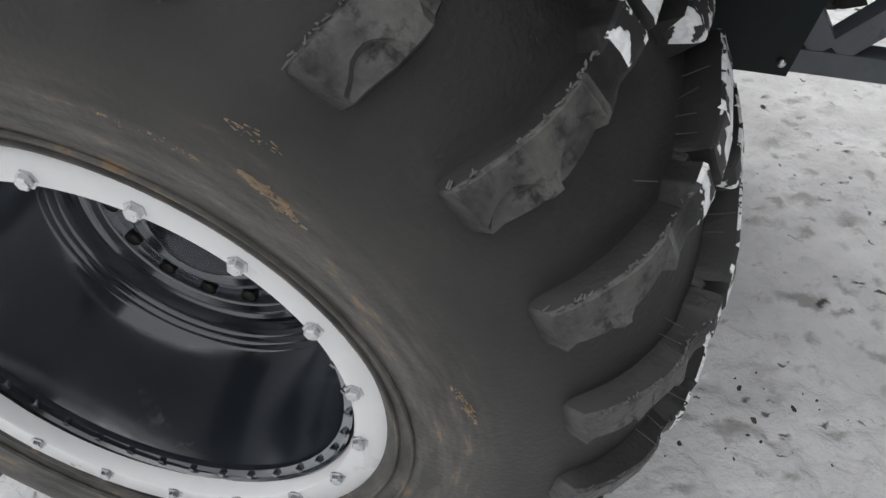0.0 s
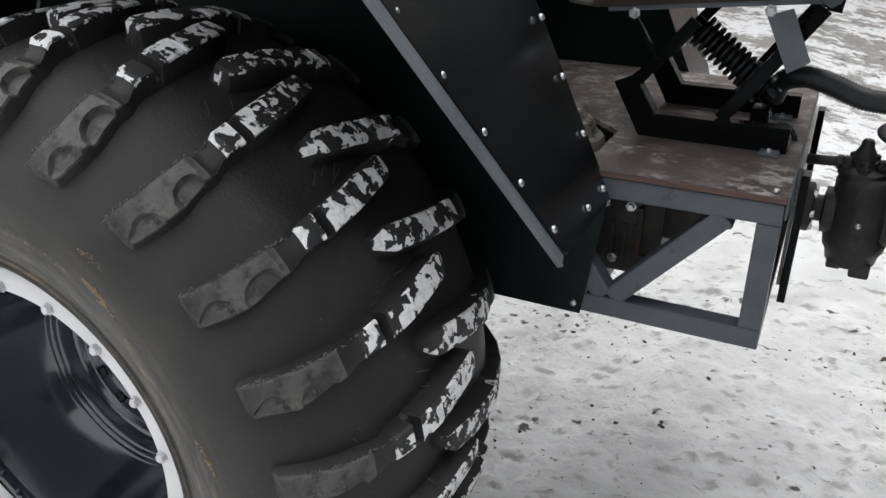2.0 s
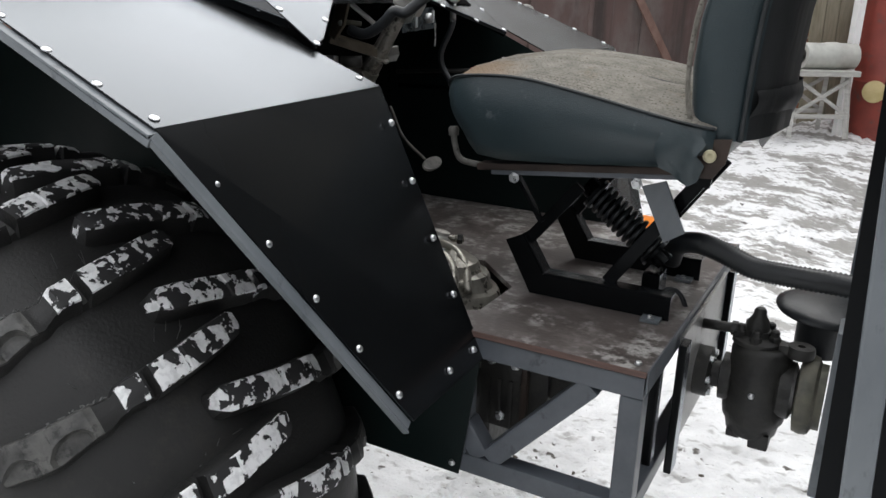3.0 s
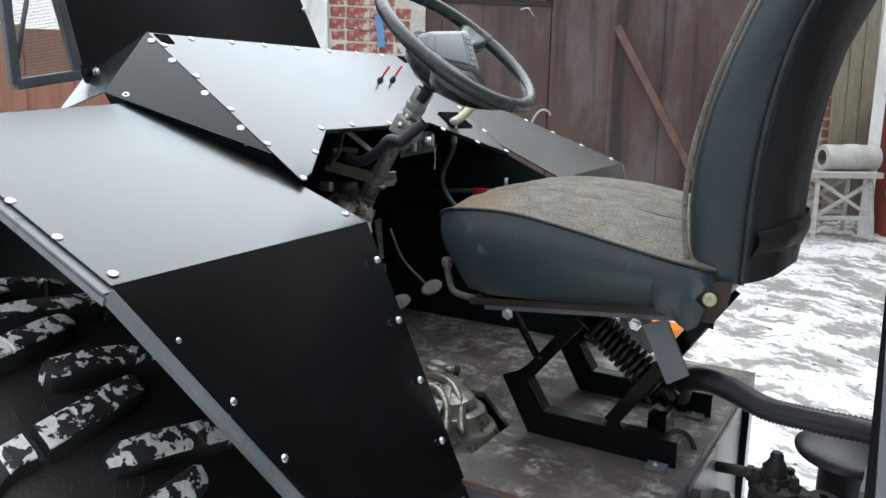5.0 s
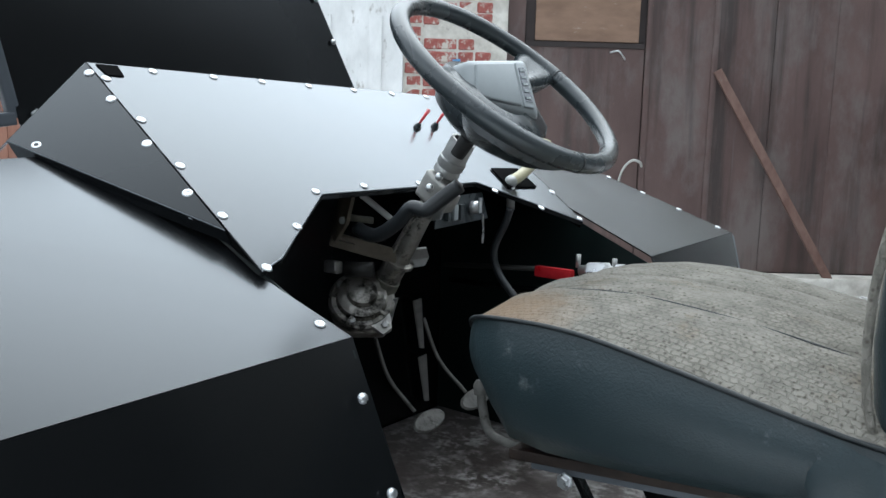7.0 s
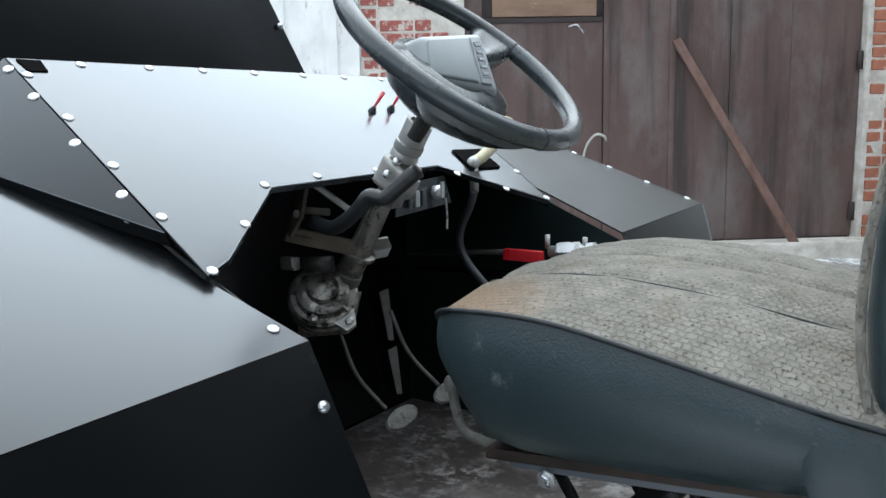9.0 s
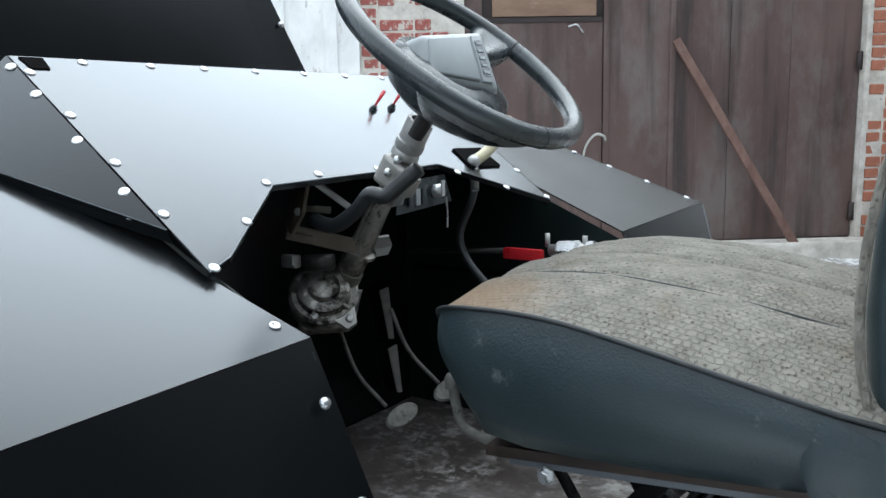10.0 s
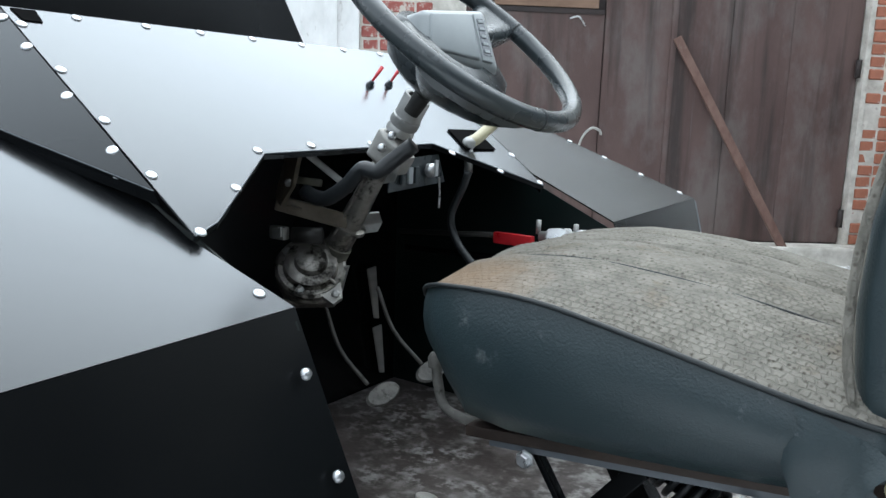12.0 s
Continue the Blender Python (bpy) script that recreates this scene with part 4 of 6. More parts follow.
def build_hood():
    left = [hp(-0.448, 1.130), hp(-0.045, 1.128), hp(-0.060, 1.172), hp(-0.165, 1.345)]
    right = [hp(-0.175, 1.775), hp(-0.064, 1.978), hp(-0.052, 1.999), hp(-0.448, 2.065)]
    pts = left + right
    deckn = Vector((0.67, 0, 1)).normalized()
    top = part("hood_top", sheet(pts, 0.003), BLACK, CAR, "matt black sloping hood sheet")
    le = [hp(x, 1.138) for x in (-0.411, -0.321, -0.229, -0.137, -0.049)]
    be = [hp(-0.108, 1.243), hp(-0.171, 1.338)]
    fe = [hp(-0.440, y) for y in (1.235, 1.352, 1.458, 1.574)]
    sill = [hp(-0.178, 1.454), hp(-0.178, 1.60)]
    ps = le + be + fe + sill
    far_edge = [hp(x, 2.062 - 0.168 * (x + 0.448)) for x in (-0.411, -0.321, -0.229, -0.137, -0.060)]
    rivets(top, [tuple(p) for p in ps] + far_edge + [hp(-0.440, y) for y in (1.70, 1.82, 1.94)] + [hp(-0.150, 1.805), hp(-0.098, 1.900)], deckn)
    for f, s in ((lambda p: p, 1), (mir, -1)):
        a, b, c = (hp(-0.448, 1.128), (-0.405, 0.990, 1.682), hp(-0.115, 1.125)) if s > 0 else (mir(hp(-0.448, 2.067)), (-0.440, 1.014, 1.660), mir(hp(-0.060, 2.003)))
        n = newell([Vector(p) for p in (a, b, c)])
        if n.z < 0:
            n = -n
        if s < 0:
            n = Vector((n.x, -n.y, n.z))
        side = part("hood_side", sheet([f(a), f(b), f(c)], 0.003), BLACK, CAR, "black triangular hood side sheet")
        sp = [(-0.428, 1.122, 1.783), (-0.370, 1.122, 1.744), (-0.280, 1.121, 1.682), (-0.186, 1.120, 1.619), (-0.161, 1.111, 1.592), (-0.276, 1.062, 1.635), (-0.376, 1.015, 1.676)]
        if s > 0:
            rivets(side, sp, n)
        # light grey tube paints the glint of the bare sheet edge
        part("sheet_edge", tube([f(a), f(b), f(c)], 0.0013, 6), EDGE, side, "bare sheet edge with its glint drawn as a light grey tube")
        # folded lip under the side sheet
        lip = part("hood_lip", sheet([f(b), f(c), f((c[0] + 0.004, c[1] + 0.008, c[2] - 0.018)), f((b[0] + 0.001, b[1] + 0.014, b[2] - 0.024))], 0.003), BLACK, CAR, "black folded lip under the hood side")
        # front cheek that closes the nose
        part("hood_cheek", sheet([f(a), f(b), f((-0.66, 1.064, 1.637)), f((-0.72, 1.178, 1.716))], 0.003), BLACK, CAR, "black hood nose sheet")
    part("hood_front", sheet([hp(-0.448, 1.13), hp(-0.448, 2.065), mir((-0.72, 1.178, 1.716)), (-0.72, 1.178, 1.716)], 0.003), BLACK, CAR, "black hood front sheet")
    # black sheets paint the dark inside corner slots and a hatch; then its lever
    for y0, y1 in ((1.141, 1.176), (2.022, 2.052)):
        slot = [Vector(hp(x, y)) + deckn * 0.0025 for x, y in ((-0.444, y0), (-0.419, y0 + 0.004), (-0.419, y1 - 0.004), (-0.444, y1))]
        part("hood_slot", sheet(slot, 0.002), HOLESHADE, top, "black sheet painted as a dark slot")
    lift = deckn * 0.004
    part("lever_hatch", sheet([Vector(p) + lift for p in [hp(-0.209, 1.874), hp(-0.155, 1.860), hp(-0.151, 1.965), hp(-0.206, 1.972)]], 0.003), HOLESHADE, top, "black sheet painted as the hatch opening for the lever")
    lever = part("hand_lever", tube([(-0.160, 1.884, 1.620), (-0.154, 1.901, 1.628), (-0.151, 1.930, 1.644), (-0.147, 1.955, 1.660), (-0.143, 1.972, 1.680), (-0.140, 1.982, 1.705)], 0.0115, 10, None, 4), CREAM, CAR, "cream painted bent hand lever", True)
    part("lever_ball", lathe([(0, -0.014), (0.010, -0.010), (0.014, 0), (0.010, 0.010), (0, 0.014)], along((-0.160, 1.880, 1.618), deckn), 16), STEEL, lever, smooth=True)
    part("lever_stub", tube([(-0.156, 1.876, 1.560), (-0.160, 1.880, 1.612)], 0.009, 10), STEEL, lever, smooth=True)
    # toggle switches
    for x, y in ((-0.332, 1.779), (-0.336, 1.843)):
        base = Vector((x, y, hood_z(x)))
        sw = part("toggle_switch", lathe([(0.0085, 0), (0.0085, 0.006), (0.0055, 0.006), (0.0055, 0.012), (0, 0.012)], along(base, deckn), 12), PLASTIC, CAR, "black toggle switch body")
        tip = base + deckn * 0.012
        bm = tube([tip, tip + Vector((0.008, 0.020, 0.028))], 0.0032, 8, None, 0, False, [0.0022, 0.0042])
        part("toggle", bm, RED, sw, "red switch lever", True)
    # opening lip and dark side cheeks below the hood
    lip = [hp(-0.045, 1.128), hp(-0.060, 1.172), hp(-0.165, 1.345)]
    lip = lip + right[:3]
    bm = bmesh.new()
    for a, b in zip(lip, lip[1:]):
        sheet([a, b, (b[0] - 0.003, b[1], b[2] - 0.007), (a[0] - 0.003, a[1], a[2] - 0.007)], 0.003, bm)
    lip_ob = part("dash_lip", bm, BLACK, CAR, "black folded lip of the dash opening")
    # same painted glint along the bare edge of the opening
    part("sheet_edge", tube([Vector(p) + deckn * 0.0018 for p in lip], 0.0011, 6), EDGE, lip_ob, "bare sheet edge with its glint drawn as a light grey tube")
    part("firewall", sheet([(-0.478, 1.161, 0.70), (-0.478, 2.064, 0.70), (-0.478, 2.064, 1.80), (-0.478, 1.161, 1.80)], 0.004), BLACK, CAR, "black firewall sheet")


build_hood()


# ---- raised cover with a meshed lamp guard
def build_cover():
    pts = [(-0.655 - 0.2 * (z - 1.75), y, z) for y, z in ((1.120, 1.700), (1.944, 1.812), (1.800, 2.14), (1.050, 2.16))]
    cover = part("raised_cover", sheet(pts, 0.004), BLACK, CAR, "satin black raised cover sheet")
    rivets(cover, [(-0.684, 1.880, 1.925), (-0.703, 1.84, 2.02)], (1, 0, 0.2), SCREW, "screw")
    rivets(cover, [(-0.640, 1.145, 1.722)], (1, 0, 0), BOLT, "bolt")
    o = [(-0.66, 0.972, 1.692), (-0.66, 1.116, 1.716), (-0.66, 1.064, 1.936), (-0.66, 0.962, 1.908)]
    guard = part("lamp_guard", beam(o[0], o[1], 0.022, 0.022), GREY, CAR, "grey steel lamp guard frame with wire mesh")
    for a, b in ((o[1], o[2]), (o[2], o[3]), (o[3], o[0])):
        part("guard_bar", beam(a, b, 0.020, 0.020), GREY, guard)
    part("guard_stay", tube([(-0.66, 0.975, 1.72), (-0.70, 1.045, 1.90)], 0.005, 8), GREY, guard, smooth=True)
    bm = bmesh.new()
    O = [Vector(p) for p in o]
    k = 34
    for i in range(1, k):
        t = i / k
        tube([O[0].lerp(O[1], t), O[3].lerp(O[2], t)], 0.0006, 4, bm)
        tube([O[0].lerp(O[3], t), O[1].lerp(O[2], t)], 0.0006, 4, bm)
    tagged(part("wire_mesh", bm, GREY, guard, "fine woven wire mesh"), kind="stuff")


build_cover()


# ---- deck and frame
def build_deck():
    x0, x1, y0, y1, z0, z1 = -0.47, 0.628, 1.164, 2.060, 1.006, 1.018
    hx0, hx1, hy0, hy1 = -0.07, 0.256, 1.215, 1.555
    bm = bmesh.new()
    # plate with an opening for the gearbox, its far corner cut off
    rects = [[(x0, y0), (hx0, y0), (hx0, y1), (x0, y1)], [(hx1, y0), (x1, y0), (x1, y1), (hx1, y1)],
             [(hx0, y0), (hx1, y0), (hx1, hy0), (hx0, hy0)], [(hx0, hy1), (hx1, hy1), (hx1, y1), (hx0, y1)],
             [(hx1 - 0.13, hy1), (hx1, hy1 - 0.13), (hx1, hy1)], [(hx1, hy0), (hx1, hy0 + 0.05), (hx1 - 0.07, hy0)]]
    for r in rects:
        sheet([(x, y, (z0 + z1) / 2) for x, y in r], z1 - z0, bm)
    bmesh.ops.remove_doubles(bm, verts=bm.verts, dist=0.0005)
    deck = part("deck_plate", bm, DECK, CAR, "brown film-faced plywood deck with pale scuffs")
    part("deck_edge", block((x0, y0 - 0.0025, z0 + 0.0005), (x1, y0 - 0.0003, z1 - 0.0005), 0), PLYEDGE, deck, "reddish cut plywood edge")
    rivets(deck, [(0.606, 1.186, z1)], (0, 0, 1), SCREW, "screw")
    # angle strip along the rear edge
    part("deck_angle", block((x1 + 0.0005, y0, z0 - 0.030), (x1 + 0.004, y1, z1 + 0.002), 0.001), GREY, CAR, "grey angle strip on the deck edge")
    s = 0.042
    zt, zb, yn, yf, xr = 1.004 - s / 2, 0.703 + s / 2, 1.186, 2.038, 0.605
    bars = [((-1.2, yn, zb), (xr + s / 2, yn, zb)), ((0.255, yn, zt), (xr + s / 2, yn, zt)), ((-1.2, yf, zb), (xr + s / 2, yf, zb)), ((0.0, yf, zt), (xr + s / 2, yf, zt)),
            ((xr, yn + s / 2, zb), (xr, yf - s / 2, zb)), ((xr, yn + s / 2, zt), (xr, yf - s / 2, zt)),
            ((xr, yn, zb + s / 2), (xr, yn, zt - s / 2)), ((xr, yf, zb + s / 2), (xr, yf, zt - s / 2)), ((0.265, yn, zb + s / 2), (0.265, yn, zt - s / 2)),
            ((0.265, yf, zb), (0.265, yf, zt)),
            ((0.335, yn + 0.002, zb + s / 2), (0.530, yn + 0.002, zt - s / 2)), ((0.318, yn + 0.002, zb + s / 2), (0.272, yn + 0.002, zb + 0.085)),
            ((0.530, yf, zt - s / 2), (0.600, yf, zb + 0.10))]
    for a, b in bars:
        d = Vector(b) - Vector(a)
        part("frame_tube", beam(a, b, s, s, (0, 1, 0) if abs(d.normalized().z) > 0.3 or abs(d.normalized().x) > 0.9 else (0, 0, 1), 0.005), GREY, CAR, "grey painted square steel tube")
    # bulkhead under the rear deck edge: uprights and plates round the joint
    for y in (1.33, 1.88):
        part("frame_tube", beam((xr, y, zb + s / 2), (xr, y, zt - s / 2), 0.030, 0.030), BLACK, CAR, "black square steel tube")
    part("joint_plate", block((0.632, 1.40, 0.735), (0.640, 1.86, 1.000), 0.002), STEEL, CAR, "bare steel joint plate")
    part("joint_post", block((0.640, 1.350, 0.720), (0.656, 1.395, 1.0), 0.003), BLACK, CAR, "black steel upright beside the joint")
    part("joint_post", block((0.640, 1.865, 0.720), (0.656, 1.91, 1.0), 0.003), BLACK, CAR, "black steel upright beside the joint")


build_deck()


# ---- engine and gearbox under the deck
def build_gearbox():
    # domed casting whose steps run round its rear shoulder
    centre = Vector((0.075, 1.372, 0.0))
    steps = [(1.00, 0.900), (1.00, 1.010), (0.985, 1.022), (0.93, 1.026), (0.905, 1.032), (0.895, 1.044), (0.87, 1.050), (0.80, 1.052), (0.775, 1.058), (0.765, 1.070), (0.74, 1.076),
             (0.665, 1.076), (0.64, 1.081), (0.63, 1.090), (0.60, 1.095), (0.50, 1.094), (0.30, 1.098), (0.0, 1.098)]
    bm = bmesh.new()
    rings = []
    for r, z in steps:
        ring = []
        for k in range(56):
            a = k * math.tau / 56
            w = 1 + 0.05 * math.sin(3 * a + 1.0) + 0.03 * math.sin(5 * a)
            q = Vector((0.168 * r * w * math.cos(a), 0.165 * r * w * math.sin(a), z))
            q.z -= 0.055 * max(0.0, r - 0.45) * max(0.0, math.cos(a - 0.3)) + 0.004 * noise.noise(q * 30)
            ring.append(bm.verts.new(centre + q))
        rings.append(ring)
    for a, b in zip(rings, rings[1:]):
        for k in range(56):
            bm.faces.new((a[k], a[(k + 1) % 56], b[(k + 1) % 56], b[k]))
    box = part("gearbox", bm, CASTBOX, CAR, "oily ribbed cast aluminium gearbox in the deck opening", True, 28)
    part("cover_plate", sheet([(0.075, 1.300, 1.098), (0.150, 1.330, 1.094), (0.165, 1.290, 1.088), (0.120, 1.255, 1.086), (0.080, 1.262, 1.094)], 0.010), CAST, box)
    part("casting_rib", tube([(0.020, 1.330, 1.090), (0.070, 1.352, 1.108), (0.120, 1.352, 1.106), (0.165, 1.318, 1.086), (0.188, 1.275, 1.058)], 0.010, 8, None, 5), CASTBOX, box, smooth=True)
    part("casting_rib", tube([(0.010, 1.430, 1.078), (0.060, 1.425, 1.104), (0.115, 1.410, 1.104), (0.165, 1.372, 1.084), (0.205, 1.310, 1.050)], 0.009, 8, None, 5), CASTBOX, box, smooth=True)
    part("casting_web", beam((0.118, 1.405, 1.098), (0.160, 1.315, 1.086), 0.016, 0.014), CASTBOX, box)
    part("selector_boss", lathe([(0.024, -0.020), (0.025, 0.014), (0.019, 0.020), (0.019, 0.028), (0.012, 0.031), (0, 0.031)], along((0.045, 1.470, 1.090), (0.15, 0.2, 1)), 20), CAST, box, smooth=True, angle=40)
    part("selector_shaft", tube([(0.050, 1.470, 1.105), (0.098, 1.492, 1.102)], 0.008, 10), CASTBOX, box, smooth=True)
    part("shaft_nut", lathe([(0.012, 0), (0.012, 0.012), (0, 0.012)], along((0.084, 1.486, 1.1026), (0.91, 0.42, -0.06)), 6), IRON, box)
    rivets(box, [(0.030, 1.385, 1.098), (0.098, 1.385, 1.096), (0.100, 1.282, 1.096), (0.145, 1.308, 1.090)], (0.1, 0, 1), BOLT, "bolt")
    box.location.z -= 0.018
    eng = part("engine_block", block((-0.30, 1.36, 0.60), (0.250, 1.84, 0.93), 0.03), IRON, CAR, "dark greasy engine and transfer block", True, 40)
    for lo, hi, bevel, kind in (((0.245, 1.300, 0.742), (0.352, 1.50, 0.93), 0.012, "transfer_case"), ((0.349, 1.306, 0.770), (0.400, 1.48, 0.945), 0.010, "case_cover"),
                                ((0.397, 1.316, 0.830), (0.470, 1.50, 0.955), 0.014, "case_snout"), ((0.467, 1.340, 0.900), (0.530, 1.46, 0.960), 0.020, "case_snout"),
                                ((0.245, 1.505, 0.790), (0.520, 1.90, 0.958), 0.025, "gear_case")):
        part(kind, block(lo, hi, bevel), IRON, eng, smooth=True, angle=40)
    for k in range(4):
        part("block_rib", beam((0.268 + 0.026 * k, 1.297, 0.752), (0.268 + 0.026 * k, 1.297, 0.86), 0.006, 0.012), IRON, eng)
    part("block_flange", block((0.345, 1.292, 0.752), (0.358, 1.40, 0.90), 0.003), RUSTDARK, eng)
    part("mount_tab", sheet([(0.355, 1.296, 0.752), (0.390, 1.296, 0.764), (0.372, 1.296, 0.790), (0.355, 1.296, 0.795)], 0.006), IRON, eng)
    rivets(eng, [(0.275, 1.297, 0.90), (0.330, 1.297, 0.90), (0.300, 1.297, 0.775)], (0, -1, 0), BOLT, "bolt")

build_gearbox()


# ---- the joint to the rear half
def build_joint():
    AX = Matrix.Translation((0, 1.60, 0.848)) @ Matrix.Rotation(radians(90), 4, "Y")
    fl = part("joint_flange", lathe([(0.0, 0.640), (0.056, 0.640), (0.056, 0.668), (0.046, 0.672), (0.030, 0.674), (0.030, 0.715)], AX, 24), IRON, CAR, "black joint flange", True, 40)
    for k in range(6):
        a = radians(60 * k)
        shared("bolt", BOLT, fl, along((0.668, 1.60 + 0.044 * math.cos(a), 0.848 + 0.044 * math.sin(a)), (1, 0, 0)))
    HX, HY = 0.768, 1.60
    UP = along((HX, HY, 0.730), (0, 0, 1))
    hs = part("joint_housing", lathe([(0, 0), (0.044, 0.0), (0.052, 0.008), (0.056, 0.030), (0.063, 0.040), (0.066, 0.060), (0.066, 0.150), (0.062, 0.165), (0.062, 0.195), (0.058, 0.206), (0.050, 0.212), (0, 0.212)], UP, 36), IRON, CAR, "black greasy cast joint housing", True, 35)
    part("housing_rib", lathe([(0.030, -0.078), (0.052, -0.074), (0.052, -0.052), (0.040, -0.046)], along((HX, HY, 0.848), (1, 0, 0)), 28), IRON, hs, smooth=True, angle=40)
    part("housing_rib", lathe([(0.056, 0.040), (0.062, 0.046), (0.062, 0.070), (0.050, 0.076)], along((HX, HY, 0.848), (1, 0, 0)), 28), IRON, hs, smooth=True, angle=40)
    part("housing_lug", block((0.770, 1.555, 0.712), (0.812, 1.635, 0.748), 0.007), IRON, hs, smooth=True, angle=40)
    part("housing_lug", block((0.722, 1.565, 0.722), (0.752, 1.635, 0.745), 0.006), IRON, hs, smooth=True, angle=40)
    part("crown_plate", lathe([(0.050, 0), (0.050, 0.010), (0.044, 0.014), (0.028, 0.018), (0.026, 0.030), (0, 0.030)], along((HX - 0.014, HY, 0.940), (0, 0, 1)), 24), IRON, hs, smooth=True, angle=35)
    part("valve_tower", lathe([(0.024, 0), (0.022, 0.022), (0.013, 0.038), (0.013, 0.046), (0.009, 0.052), (0, 0.054)], along((HX - 0.016, HY, 0.966), (0, 0, 1)), 14), IRON, hs, smooth=True, angle=40)
    for k in range(5):
        a = radians(-90 + 72 * k)
        p = (HX - 0.014 + 0.036 * math.cos(a), HY + 0.036 * math.sin(a), 0.952)
        part("stud", lathe([(0.0125, 0), (0.0125, 0.012), (0.0095, 0.014), (0.0095, 0.024), (0.006, 0.027), (0, 0.027)], along(p, (0, 0, 1)), 8), IRON, hs)
        shared("bolt", BOLT, hs, along((p[0], p[1], p[2] + 0.020), (0, 0, 1)) @ Matrix.Scale(0.55, 4))
    eye = bmesh.new()
    lathe([(0.008, -0.012), (0.026, -0.012), (0.028, -0.008), (0.028, 0.008), (0.026, 0.012), (0.008, 0.012)], along((0.842, 1.585, 0.945), (0, 0, 1)), 18, eye)
    block((0.800, 1.570, 0.934), (0.832, 1.600, 0.956), 0.005, eye)
    part("side_eye", eye, IRON, hs, smooth=True, angle=40)
    part("pressure_pipe", tube([(0.640, 1.60, 0.958), (0.716, 1.60, 0.962)], 0.011, 12), IRON, hs, smooth=True)
    part("pipe_nut", lathe([(0.016, 0), (0.016, 0.012), (0.011, 0.014)], along((0.700, 1.60, 0.961), (1, 0, 0.05)), 6), IRON, hs)
    rivets(hs, [(HX - 0.002, 1.5335, 0.845)], (0, -1, 0), SCREW, "screw")
    part("coupling_ring", lathe([(0.058, 0.846), (0.082, 0.850), (0.086, 0.866), (0.082, 0.880), (0.070, 0.886), (0.070, 0.900)], AX, 36), BRASSY, CAR, "dirty bare steel coupling ring", True, 35)
    # round air intake with a domed cap
    cap = part("intake_pipe", lathe([(0.050, 0), (0.050, 0.112), (0.044, 0.112)], along((0.868, 1.72, 0.90), (0, 0, 1)), 28), HOSE, CAR, "black intake stub with domed cap", True, 40)
    part("intake_cap", lathe([(0.046, -0.010), (0.090, -0.012), (0.098, -0.010), (0.099, -0.006), (0.080, 0.004), (0.052, 0.011), (0.026, 0.014), (0, 0.015)], along((0.868, 1.72, 1.008), (0.04, -0.10, 1)), 36), HOSE, cap, smooth=True)
    # ribbed hose
    path = smooth_path([(0.545, 1.64, 1.075), (0.560, 1.62, 1.118), (0.605, 1.60, 1.136), (0.655, 1.60, 1.126), (0.725, 1.60, 1.102), (0.80, 1.60, 1.098), (0.90, 1.60, 1.098), (0.99, 1.60, 1.09)], 22)
    radii = [0.0235 if i < 50 else 0.0220 + (0.0032 if i % 2 else 0.0) for i in range(len(path))]
    part("corrugated_hose", tube(path, 0.02, 14, None, 0, False, radii), HOSE, CAR, "black corrugated plastic hose", True)
    # pipe clamp and stay on the deck by the hose
    part("hose_stay", tube([(0.545, 1.50, 1.02), (0.575, 1.50, 1.055), (0.60, 1.52, 1.04), (0.622, 1.52, 0.99)], 0.0055, 8, None, 4), HOSE, CAR, "black rubber stay", True)


build_joint()


